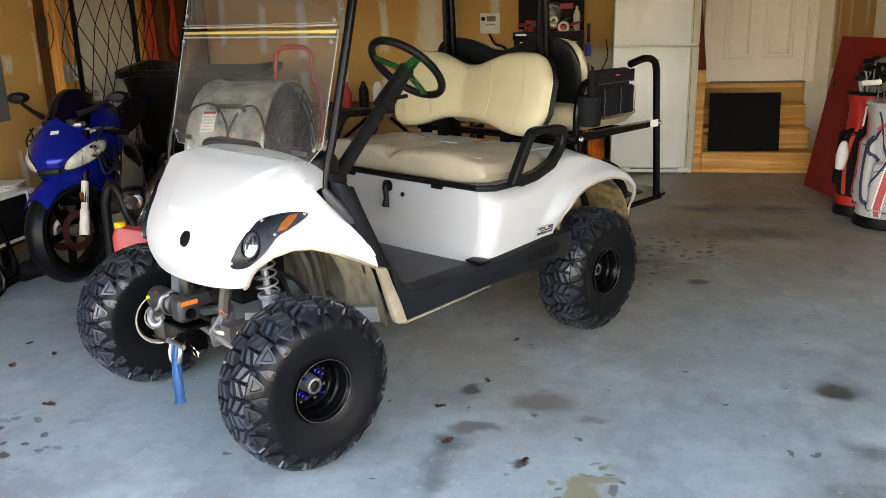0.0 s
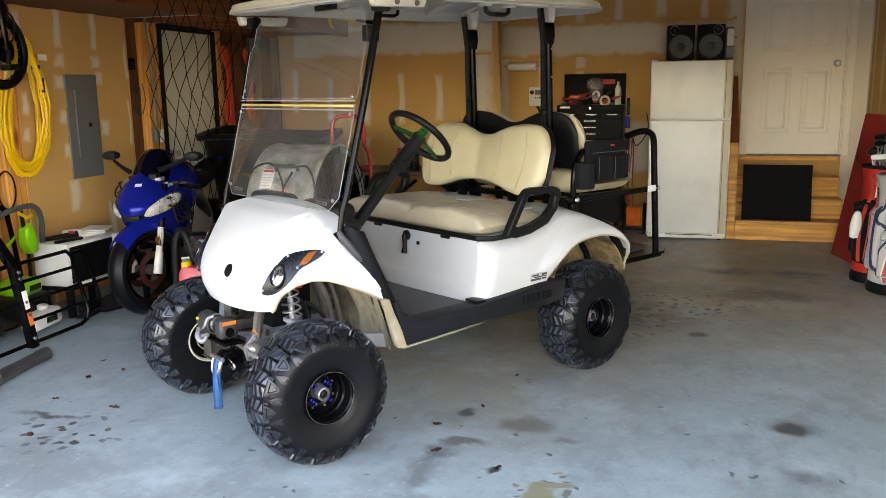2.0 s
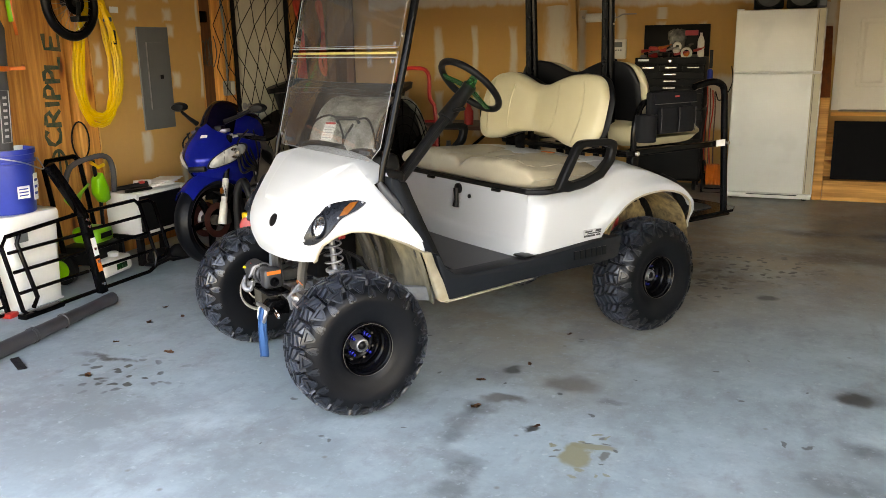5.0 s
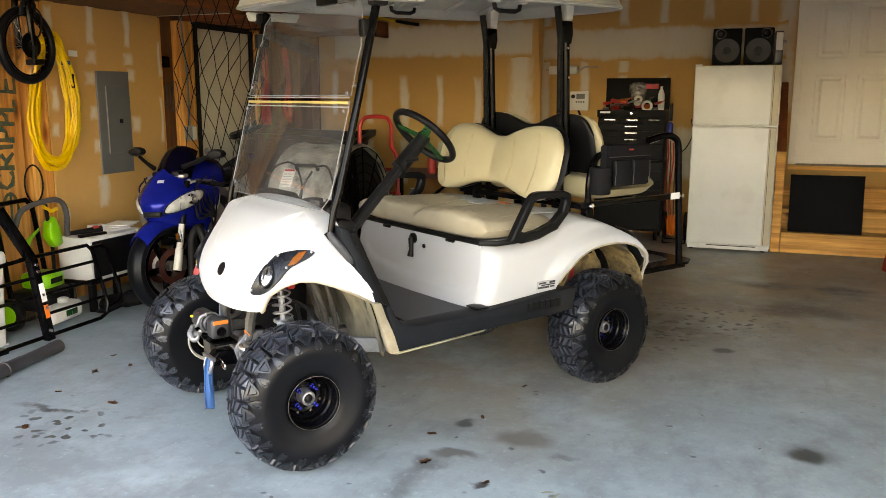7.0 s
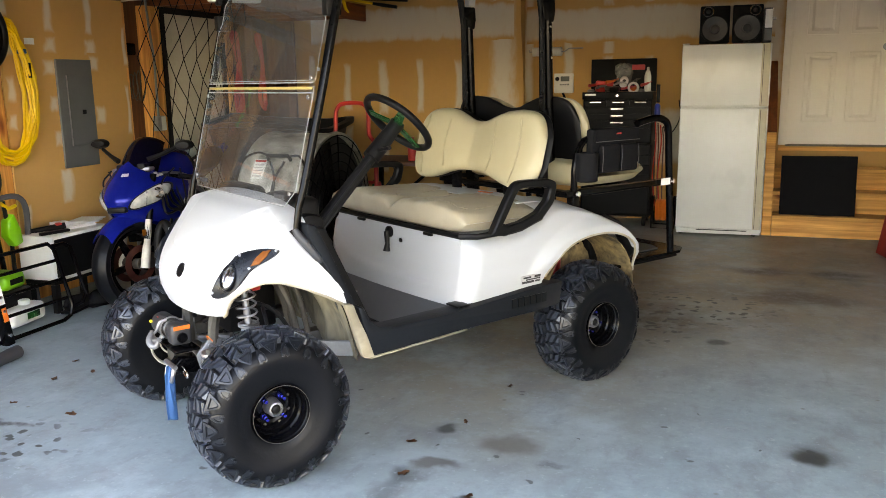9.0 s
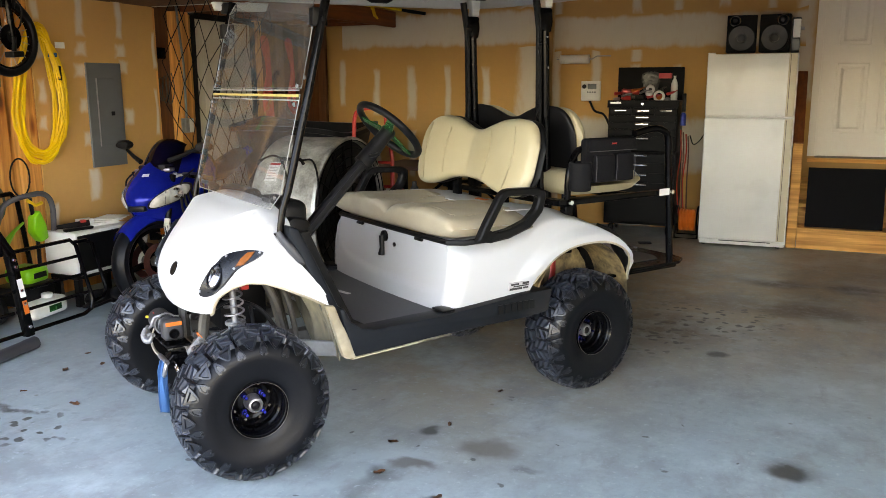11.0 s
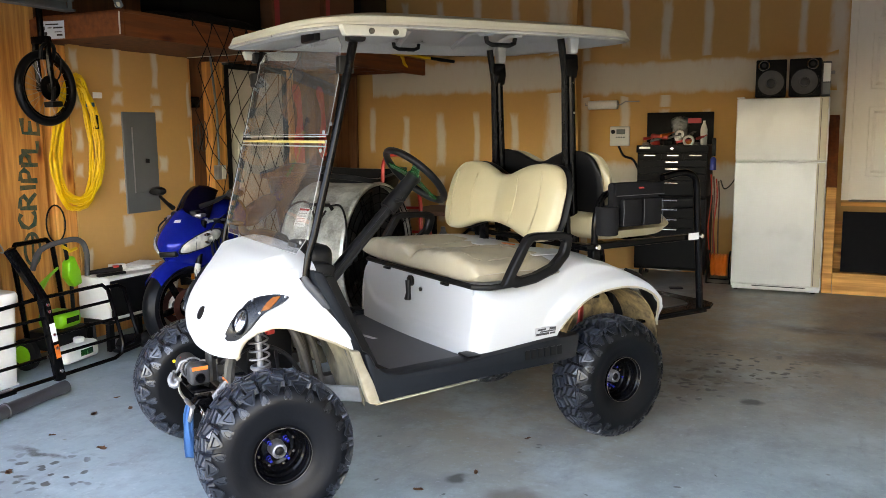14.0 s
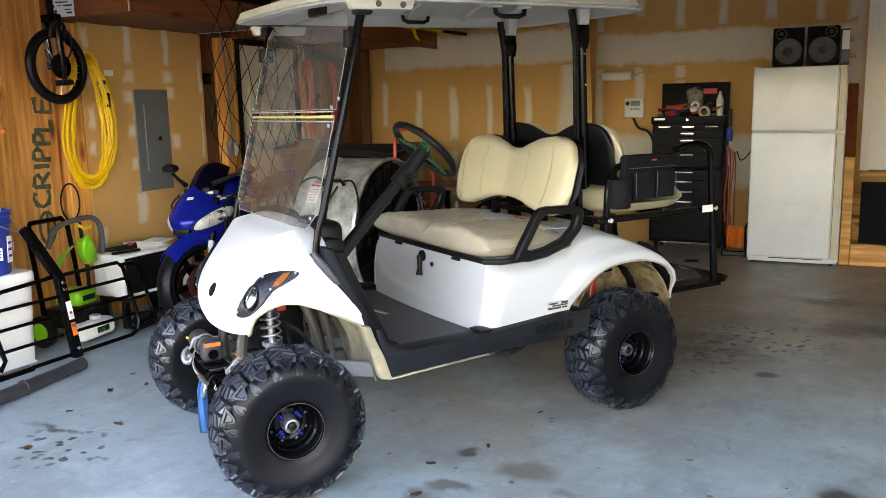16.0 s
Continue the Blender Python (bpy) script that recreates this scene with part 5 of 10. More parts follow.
for j in range(37):
    z = 0.475 + (0.782 - 0.475) * j / 36
    hw = pod_half(z) - 0.068
    row = []
    for i in range(81):
        y = -hw + 2 * hw * i / 80
        e = abs(y) / hw
        swoop = soft_curve([(-0.6, 0.78), (-0.50, 0.72), (-0.45, 0.64), (-0.36, 0.595), (-0.1, 0.57), (0.2, 0.565), (0.6, 0.57)], y, 0.03)
        below = min(1, max(0, (swoop - z) / 0.03 + 0.5))
        x = pod_front(z) + 0.006 * math.cos(e * 3.1) * (1 - j / 36) + 0.012 * below * below * (3 - 2 * below) * max(0, 1 - e ** 6)
        row.append((x, y, z))
    rows.append(row)
part("front_panel", sheet(rows, 0.004), CART_WHITE, cart, "white seat pod front with key switch")
key = part("shift_lever", lathe([(0.026, 0.0), (0.026, 0.012), (0.018, 0.018), (0, 0.02)], 18, "x", m=pose(0.765, -0.01, 0.742)), BLACK_PLASTIC, cart, "black direction lever")
part("lever_arm", tube([(0.785, -0.01, 0.745), (0.79, 0.0, 0.69), (0.792, -0.005, 0.655)], [0.014, 0.011, 0.017], 10), BLACK_PLASTIC, key)
part("key_hole", lathe([(0.010, 0.0), (0.010, 0.006), (0.006, 0.007), (0, 0.007)], 12, "x", m=pose(0.77, 0.085, 0.715)), BLACK_PLASTIC, cart)
part("seat_seal", tube([(0.60, -0.56, 0.786), (0.70, -0.545, 0.786), (0.752, -0.50, 0.786), (0.756, 0, 0.786), (0.752, 0.50, 0.786), (0.70, 0.548, 0.786), (0.60, 0.56, 0.79)], 0.013, 8), BLACK_PLASTIC, cart, "black seat base edge")
for y in (-0.30, 0.25):
    part("seat_hinge", box(0.752, y, 0.762, 0.768, y + 0.06, 0.775, 0.004), BLACK_PLASTIC, cart)
part("engine_cover", box(-0.02, -0.42, 0.70, 0.46, 0.42, 0.83, 0.03), CART_WHITE, cart, "white cover behind the seat", smooth=50)
part("warning_label", box(0.28, 0.05, 0.831, 0.40, 0.40, 0.834), PAPER, cart, smooth=0)
part("orange_label", box(0.36, 0.14, 0.835, 0.40, 0.26, 0.837), ORANGE, cart, smooth=0)
part("tail_bumper", prism([(-0.22, 0.50), (-0.34, 0.52), (-0.34, 0.62), (-0.26, 0.70), (-0.18, 0.66)], -0.34, 0.34, "y", 0.012), BLACK_PLASTIC, cart, "black rear bumper")
for side in (1, -1):
    part("tail_corner", tube([(-0.10, side * 0.515, 0.785), (-0.17, side * 0.53, 0.735), (-0.24, side * 0.525, 0.665), (-0.305, side * 0.50, 0.595), (-0.33, side * 0.47, 0.55)], [0.008, 0.026, 0.034, 0.03, 0.02], 12, smooth=3), BLACK_PLASTIC, cart, "black tail corner")
part("tail_lamp", box(-0.27, 0.36, 0.62, -0.235, 0.44, 0.74, 0.01), RED_LENS, cart, "red tail lamp")


# cushions
SEAT_X, SEAT_HX, SEAT_HY, SEAT_Z = 0.545, 0.232, 0.555, 0.845


def seat_relief(v, cx):
    """Height of the padded top over the seat's mid plane, for places from -1 to 1 across and along the bench."""
    bulge = 0.022 * math.cos((abs(v) - 0.5) * math.pi)
    crease = -0.017 * math.exp(-((v / 0.05) ** 2))
    dish = -0.02 * max(0, 1 - (cx / 0.9) ** 2)
    wrinkle = 0.004 * math.sin(v * 17 + cx * 5) + 0.0025 * math.sin(v * 41 - cx * 9 + 2 * math.sin(cx * 6))
    return bulge + crease + dish + wrinkle


def seat_base():
    rows = []
    for i in range(49):
        v = -1 + 2 * i / 48
        row = []
        end = (1 - abs(v) ** 7) ** 0.4 if abs(v) < 1 else 0
        for k in range(40):
            a = 2 * math.pi * k / 40
            cx = math.copysign(abs(math.cos(a)) ** 0.42, math.cos(a))
            sz = math.copysign(abs(math.sin(a)) ** 0.6, math.sin(a))
            up = 0.058 * sz + (seat_relief(v, cx) * min(1.0, 2 * sz) if sz > 0 else 0)
            row.append((SEAT_X + SEAT_HX * cx * (0.93 + 0.07 * end), SEAT_HY * v, SEAT_Z + up * (0.01 + 0.99 * end) - 0.026 * max(0.0, -cx) ** 2))
        rows.append(row)
    return sheet(rows, 0, closed=True)


part("seat_cushion", seat_base(), SEAT_WORN, cart, "worn cream vinyl bench seat cushion", smooth=60)


def cushion_top(x, y):
    v, cx = y / SEAT_HY, max(-0.97, min(0.97, (x - SEAT_X) / SEAT_HX))
    sz = (1 - (abs(cx) ** (1 / 0.42)) ** 2) ** 0.3
    return SEAT_Z + (0.058 * sz + seat_relief(v, cx) * min(1.0, 2 * sz)) * (1 - abs(v) ** 7) ** 0.4 - 0.026 * max(0.0, -cx) ** 2


for s in (1, -1):
    line = spline([(0.70, s * 0.44, 0), (0.705, s * 0.30, 0), (0.70, s * 0.12, 0), (0.64, s * 0.085, 0), (0.44, s * 0.09, 0), (0.39, s * 0.14, 0), (0.39, s * 0.40, 0), (0.44, s * 0.45, 0), (0.64, s * 0.47, 0)], 6, True)
    part("seat_seam", tube([(p.x, p.y, cushion_top(p.x, p.y)) for p in line], 0.0015, 6, closed=True), SEAT_WORN, cart, "raised seam")


def back_outline(v):
    """top and bottom edge of the double-humped back along its width."""
    a = abs(v)
    top = soft_curve([(0, 1.224), (0.12, 1.230), (0.25, 1.253), (0.42, 1.278), (0.6, 1.287), (0.78, 1.28), (0.88, 1.262), (0.95, 1.225), (1.0, 1.16)], a, 0.03)
    low = soft_curve([(0, 0.99), (0.2, 0.986), (0.35, 0.97), (0.5, 0.948), (0.65, 0.932), (0.8, 0.928), (0.9, 0.94), (0.96, 0.975), (1.0, 1.03)], a, 0.03)
    return top, low


def seat_back(x0, lean, half, flip=1, dz=0.0, squash=1.0, depth=0.05):
    rows = []
    NY, NK = 56, 28
    for i in range(NY + 1):
        v = -1 + 2 * i / NY
        top, low = back_outline(v)
        mid = (top + low) / 2
        row = []
        edge = (1 - abs(v) ** 8) ** 0.35 if abs(v) < 1 else 0.0
        for k in range(NK):
            a = 2 * math.pi * k / NK
            c = math.copysign(abs(math.cos(a)) ** 0.75, math.cos(a))
            s = math.copysign(abs(math.sin(a)) ** 0.5, math.sin(a))
            z = mid + (top - low) / 2 * s * (0.9 + 0.1 * edge)
            bul = 1 + 0.25 * math.cos((abs(v) - 0.5) * math.pi) - 0.2 * math.exp(-((v / 0.1) ** 2))
            x = depth * c * edge * (bul if c > 0 else 0.6)
            zz = (z - 0.93) * squash
            row.append((x0 + flip * (x - lean * zz), half * v, 0.93 + zz + dz))
        rows.append(row)
    return sheet(rows, 0, closed=True)


part("seat_backrest", seat_back(0.295, 0.27, 0.475), SEAT_VINYL, cart, "cream vinyl backrest with two rounded humps", smooth=60)
part("backrest_shell", seat_back(0.25, 0.27, 0.47, dz=-0.003, depth=0.03), BLACK_PLASTIC, cart, "black backrest shell", smooth=60)
for s in (-1, 1):
    for y in (0.15, 0.33):
        top, low = back_outline(s * y / 0.475)
        part("seam", tube([(0.295 + 0.062 - 0.27 * (z - 0.93), s * (y + 0.035 * math.sin((z - 0.95) * 9)), z) for z in np.linspace(low + 0.03, top - 0.03, 14)], 0.0022, 6), SEAT_VINYL, cart)
for y in (-0.2, 0.2):
    part("backrest_post", box(0.205, y - 0.025, 0.82, 0.235, y + 0.025, 1.05, 0.005), BLACK_STEEL, cart)

# hip restraints: flat moulded black loops at both ends of the bench
def resample(points, n):
    pts = [Vector((p[0], p[1])) for p in points]
    pts.append(pts[0].copy())
    run = [0.0]
    for a, b in zip(pts, pts[1:]):
        run.append(run[-1] + (b - a).length)
    out = []
    for k in range(n):
        d = run[-1] * k / n
        j = max(i for i in range(len(run) - 1) if run[i] <= d)
        f = (d - run[j]) / max(1e-9, run[j + 1] - run[j])
        out.append(pts[j].lerp(pts[j + 1], f))
    return out


def moulded_ring(outer, inner, y0, y1, n=56, soft=0.2):
    """A closed flat loop between two outlines in x and z, with eased edges."""
    rows = []
    for a, b in zip(resample(outer, n), resample(inner, n)):
        e0, e1 = a.lerp(b, soft), b.lerp(a, soft)
        dy = (y1 - y0) * 0.16
        rows.append([(a.x, y0 + dy, a.y), (e0.x, y0, e0.y), (e1.x, y0, e1.y), (b.x, y0 + dy, b.y), (b.x, y1 - dy, b.y), (e1.x, y1, e1.y), (e0.x, y1, e0.y), (a.x, y1 - dy, a.y)])
    rows.append(rows[0])
    return sheet(rows, 0, closed=True)


for side in (1, -1):
    outer = [(0.668, 0.797), (0.625, 0.872), (0.555, 0.982), (0.53, 1.003), (0.49, 1.008), (0.345, 1.003), (0.305, 0.988), (0.297, 0.965), (0.315, 0.895), (0.385, 0.828), (0.50, 0.793), (0.60, 0.783)]
    inner = [(0.603, 0.838), (0.575, 0.88), (0.53, 0.955), (0.512, 0.972), (0.49, 0.976), (0.372, 0.971), (0.345, 0.962), (0.342, 0.95), (0.358, 0.91), (0.41, 0.865), (0.50, 0.835), (0.575, 0.825)]
    part("hip_restraint", moulded_ring(outer, inner, side * 0.566, side * 0.608), BLACK_PLASTIC, cart, "black moulded hip restraint loop", smooth=35)

# steering
wc, ax = Vector((0.905, 0.27, 1.245)), Vector((-0.70, 0.02, 0.715)).normalized()
st = Matrix.Translation(wc) @ ax.to_track_quat("Z", "Y").to_matrix().to_4x4()
steer = new("steering_wheel")
steer.parent, steer.matrix_basis = cart, st
part("rim", tube([(0.155 * math.cos(a), 0.155 * math.sin(a), 0.012) for a in [2 * math.pi * k / 48 for k in range(48)]], 0.0155, 10, closed=True), BLACK_PLASTIC, steer, "black grip rim")
for k in range(3):
    a = radians(30 + 120 * k)
    c, s = math.cos(a), math.sin(a)
    b = prism([(0.03, -0.022), (0.142, -0.016), (0.142, 0.016), (0.03, 0.022)], 0.0, 0.005, "z", m=pose(0, 0, 0, 0, 0, 30 + 120 * k))
    part("spoke", b, GREEN_ANOD, steer, "green anodised spoke", smooth=0)
    for r in (0.06, 0.085, 0.11):
        part("spoke_hole", lathe([(0.007, 0.0052), (0.007, 0.006), (0, 0.006)], 10, "z", m=pose(r * c, r * s, 0)), BLACK_PLASTIC, steer)
part("boss", lathe([(0.0, 0.02), (0.028, 0.018), (0.034, 0.006), (0.03, -0.02), (0.034, -0.09), (0.0, -0.09)], 20, "z"), BLACK_PLASTIC, steer)
c0 = wc - ax * 0.08
part("steering_column", tube([c0, c0 - ax * 0.10, c0 - ax * 0.10001, c0 - ax * 0.52], [0.034, 0.038, 0.024, 0.029], 14), BLACK_PLASTIC, cart, "black steering column")
for k in range(4):
    o = Vector((0.0, 0.026 * math.cos(k * 1.1 - 0.6), 0.026 * math.sin(k * 1.1 - 0.6)))
    part("column_rib", tube([c0 - ax * 0.12 + o, c0 - ax * 0.5 + o * 1.15], 0.004, 6), BLACK_PLASTIC, cart)
part("column_switch", tube([c0 - ax * 0.06, c0 - ax * 0.06 + Vector((0.02, 0.13, 0.02))], 0.008, 8), BLACK_PLASTIC, cart)

# dashboard
part("dashboard", prism([(1.44, 0.84), (1.45, 0.93), (1.42, 0.945), (1.36, 0.935), (1.345, 0.915), (1.37, 0.84)], -0.44, 0.44, "y", 0.015), BLACK_PLASTIC, cart, "black dashboard")

part("dash_bin", box(1.33, 0.08, 0.885, 1.445, 0.385, 1.0, 0.035, 4), BLACK_PLASTIC, cart, "black rounded dashboard bin")
part("dash_bin", box(1.33, -0.385, 0.885, 1.445, -0.08, 1.0, 0.035, 4), BLACK_PLASTIC, cart, "black rounded dashboard bin")
part("orange_tag", box(1.326, 0.31, 0.94, 1.3295, 0.35, 0.965), ORANGE, cart, smooth=0)

part("seat_ledge", sheet([[(x, y, 0.878 + 0.012 * math.sin((x - 0.16) * 7) - 0.25 * max(0.0, abs(y) - 0.38) ** 2) for y in np.linspace(-0.46, 0.46, 24)] for x in np.linspace(0.19, 0.40, 8)], 0.004), CART_WHITE, cart, "white body ledge behind the seat cushion")
part("warning_sticker", box(0.272, 0.06, 0.8905, 0.294, 0.145, 0.8935), ORANGE, cart, "orange and white warning sticker", smooth=0)
solid("paper_scrap", box(-0.012, -0.06, 0, 0.012, 0.06, 0.001), PAPER, cart.matrix_basis @ pose(0.985, -0.05, 0.4915, 0, 0, 12), "white paper strip lying on the cart's floor mat", "paper", smooth=0)

# windscreen: two acrylic panes, folded at a hinge strip, on two black struts
WS0, WS1, WS2 = Vector((1.505, 0, 0.985)), Vector((1.392, 0, 1.42)), Vector((1.300, 0, 1.80))


def pane_bm(a, b, h0, h1, notch):
    n = (b - a).normalized()
    out = [(-h0, 0.0), (h0, 0.0), (h1, (b - a).length)]
    L = (b - a).length
    if notch:
        out = [(-h0, 0.0), (h0, 0.0), (h0, L - 0.16), (h0 - 0.03, L - 0.12), (h0 - 0.03, L - 0.04), (h0 - 0.08, L), (-h0 + 0.08, L), (-h0 + 0.03, L - 0.04), (-h0 + 0.03, L - 0.12), (-h0, L - 0.16)]
    else:
        out = [(-h0 + 0.06, -0.0), (h0 - 0.06, 0.0), (h0, 0.06), (h1, L), (-h1, L), (-h0, 0.06)]
    fwd = Vector((n.z, 0, -n.x))
    mtx = Matrix.Translation(a) @ Matrix((((0, n.x, fwd.x, 0)), ((1, n.y, fwd.y, 0)), ((0, n.z, fwd.z, 0)), (0, 0, 0, 1)))
    return out, mtx


for name, a, b, notch in (("lower_pane", WS0, WS1 - Vector((-0.003, 0, 0.012)), False), ("upper_pane", WS1 + Vector((-0.003, 0, 0.012)), WS2, True)):
    out, mtx = pane_bm(a, b, 0.487, 0.487, notch)
    bm = prism(out, -0.0025, 0.0025, "z", m=mtx)
    pn = part(name, bm, PANE, cart, "clear scratched acrylic windscreen pane", smooth=0)
    pn.visible_shadow = False
    rim = [mtx @ Vector((p[0], p[1], 0)) for p in out]
    part("pane_edge", tube(rim, 0.0018, 6, closed=True), ACRYLIC_EDGE, pn, "pale polished edge")
fold = part("fold_seal", box(1.397, -0.48, 1.399, 1.401, 0.48, 1.409, 0.001), STRIP_YELLOW, cart, "yellowed clear hinge strip")
for z in (1.387, 1.424):
    part("strip_line", box(1.394, -0.483, z - 0.0025, 1.403, 0.483, z + 0.0025, 0.001), ACRYLIC_EDGE, fold, "white strip edge")
for side in (1, -1):
    y = side * 0.512
    part("front_strut", tube([(1.508, y, 0.89), (1.503, y, 0.93), (1.492, y, 0.99), (1.468, y, 1.06), (1.372, y, 1.42), (1.275, y, 1.82)], [0.013, 0.013, 0.014, 0.015, 0.016, 0.017], 10), BLACK_STEEL, cart, "black front strut")
    part("strut_boot", tube([(1.516, side * 0.515, 0.912), (1.503, side * 0.525, 0.885), (1.474, side * 0.540, 0.845), (1.443, side * 0.549, 0.803), (1.430, side * 0.550, 0.788)], [0.011, 0.016, 0.018, 0.016, 0.007], 12, smooth=3), TUBE_GREY, cart, "slim dark grey strut boot")
    part("pane_clip", box(1.285, y - side * 0.02 - 0.02, 1.655, 1.345, y - side * 0.02 + 0.02, 1.72, 0.006), BLACK_PLASTIC, cart)
    for q in ((1.492, 0.45, 1.03), (1.407, 0.468, 1.372), (1.392, 0.468, 1.44), (1.37, 0.488, 1.47)):
        part("bolt", lathe([(0.008, 0), (0.007, 0.005), (0, 0.006)], 10, "x", m=pose(q[0] + 0.004, side * q[1], q[2])), STEEL, cart)
    clip = part("base_clip", box(1.495, side * 0.37 - 0.04, 1.004, 1.502, side * 0.37 + 0.04, 1.022, 0.002), TUBE_GREY, cart, "grey slotted pane clip")
    for q in range(3):
        part("slot", box(1.5022, side * 0.37 - 0.03 + 0.021 * q, 1.008, 1.5032, side * 0.37 - 0.016 + 0.021 * q, 1.018), INK, clip, smooth=0)


# roof
def roof_rows():
    rows = []
    N = 60
    x0, x1, hw = -0.185, 1.49, 0.585
    cx, hx = (x0 + x1) / 2, (x1 - x0) / 2
    for r, dz, in ((0.984, -0.046), (0.997, -0.044), (1.0, -0.037), (0.999, -0.026), (0.993, -0.021), (0.990, -0.019), (0.989, -0.010), (0.982, -0.001), (0.955, 0.004), (0.88, 0.013), (0.7, 0.032), (0.4, 0.048), (0.02, 0.052)):
        row = []
        for k in range(N):
            a = 2 * math.pi * k / N
            c, s = math.cos(a), math.sin(a)
            e = 2 / 5.5
            px = math.copysign(abs(c) ** e, c)
            py = math.copysign(abs(s) ** e, s)
            x, y = cx + hx * px * r, hw * py * r
            droop = -0.02 * max(0, (x - 1.1) / 0.4) ** 2 + 0.012 * (0.7 - x) + 0.010 * (1 - y / hw)
            row.append((x, y, 1.872 + dz + droop))
        rows.append(row)
    return rows


rr = roof_rows()
roof = part("roof", sheet(rr, 0, closed=True), ROOF_PLASTIC, cart, "ivory moulded plastic roof")
under = []
for r, rise in ((1.0, 0.0), (0.95, 0.001), (0.925, 0.008), (0.88, 0.040), (0.86, 0.046), (0.7, 0.066), (0.4, 0.082), (0.02, 0.086)):
    under.append([(0.65 + (p[0] - 0.65) * r, p[1] * r, p[2] - 0.001 + rise) for p in rr[0]])
part("roof_underside", sheet(under, 0, closed=True), ROOF_UNDER, roof, "pale underside, domed and ribbed")
for x in (0.98, 0.74, 0.41, 0.17):
    part("roof_rib", tube([(x - 0.17, -0.46, 1.882), (x - 0.07, -0.2, 1.899), (x, 0.0, 1.904), (x - 0.07, 0.2, 1.899), (x - 0.17, 0.46, 1.882)], 0.013, 8), ROOF_UNDER, roof, "moulded roof rib")
part("roof_trim", tube([(p[0], p[1], p[2]) for p in rr[2]], 0.005, 6, closed=True), ACRYLIC_EDGE, roof)
for side in (1, -1):
    part("roof_bracket", prism([(1.36, 1.825), (1.345, 1.785), (1.10, 1.79), (1.085, 1.828)], side * 0.535, side * 0.572, "y", 0.006), ROOF_PLASTIC, roof, "cream roof bracket with bolts")
    for x in (1.24, 1.14):
        part("bracket_bolt", lathe([(0.012, 0), (0.010, 0.007), (0, 0.009)], 12, "y", m=pose(x, side * 0.572, 1.806, 0, 0, 0 if side > 0 else 180)), GREASY, roof)
    hx, hz = (0.575, 0.006) if side > 0 else (0.53, 0.070)
    part("grab_handle", tube([(hx + 0.075, side * 0.45, 1.825 + hz), (hx + 0.07, side * 0.45, 1.80 + hz), (hx + 0.045, side * 0.45, 1.79 + hz), (hx - 0.045, side * 0.45, 1.79 + hz), (hx - 0.07, side * 0.45, 1.80 + hz), (hx - 0.075, side * 0.45, 1.825 + hz)], 0.010, 8), BLACK_PLASTIC, roof, "black overhead grab handle")
    for dx in (-0.075, 0.075):
        part("handle_boss", prism([(hx + dx - 0.022, 1.822 + hz), (hx + dx + 0.022, 1.822 + hz), (hx + dx + 0.03, 1.895), (hx + dx - 0.03, 1.895)], side * 0.45 - 0.025, side * 0.45 + 0.025, "y", 0.006), ROOF_UNDER, roof)
        part("boss_screw", lathe([(0.007, 0), (0.006, 0.005), (0, 0.006)], 10, "y", m=pose(hx + dx - 0.004, side * 0.45 + 0.025, 1.836 + hz)), CHROME, roof)
    part("strut_socket", box(1.25, side * 0.53 - 0.03, 1.77, 1.32, side * 0.53 + 0.02, 1.82, 0.01), BLACK_PLASTIC, roof)
part("mirror_clip", box(1.30, 0.10, 1.80, 1.33, 0.24, 1.845, 0.006), BLACK_PLASTIC, roof)

# rear struts, black channel posts
for side in (1, -1):
    y = side * 0.29
    b = tube([(0.02, y, 0.84), (0.045, y, 1.3), (0.06, y, 1.70)], 0.021, 10)
    tube([(0.062, y, 0.84), (0.085, y, 1.3), (0.092, y, 1.70), (0.105, y, 1.78), (0.12, y, 1.86)], 0.017, 8, b)
    part("rear_strut", b, BLACK_STEEL, cart, "black double rear strut")
    part("strut_plate", prism([(0.035, 1.68), (0.10, 1.69), (0.108, 1.792), (0.03, 1.792), (0.025, 1.73)], y - side * 0.02, y + side * 0.02, "y", 0.008), BLACK_STEEL, cart)
    part("strut_boss", prism([(0.030, 1.794), (0.072, 1.794), (0.080, 1.90), (0.015, 1.90)], y - side * 0.018, y + side * 0.018, "y", 0.006), ROOF_UNDER, roof, "pale moulded strut boss")
    part("strut_bolt", lathe([(0.007, 0), (0.005, 0.005), (0, 0.006)], 8, "y", m=pose(0.062, y + side * 0.021, 1.66, 0, 0, 0 if side > 0 else 180)), CHROME, cart)
    part("strut_bolt", lathe([(0.008, 0), (0.006, 0.006), (0, 0.007)], 8, "y", m=pose(0.055, y + side * 0.02, 1.52, 0, 0, 0 if side > 0 else 180)), CHROME, cart)

# rear facing seat kit
part("rear_cushion", sheet([[(-0.175 + 0.235 * math.copysign(abs(math.cos(a)) ** 0.4, math.cos(a)) * (1 - 0.06 * abs(v) ** 6), 0.50 * v, 0.985 + 0.068 * math.copysign(abs(math.sin(a)) ** 0.6, math.sin(a)) * (1 - abs(v) ** 10) ** 0.3) for a in [2 * math.pi * k / 28 for k in range(28)]] for v in np.linspace(-0.999, 0.999, 30)], 0, closed=True), SEAT_VINYL, cart, "cream vinyl rear seat cushion", smooth=60)
part("rear_backrest", seat_back(-0.085, 0.16, 0.45, flip=-1, dz=0.06, squash=0.98, depth=0.05), SEAT_VINYL, cart, "cream vinyl rear-facing backrest", smooth=60)
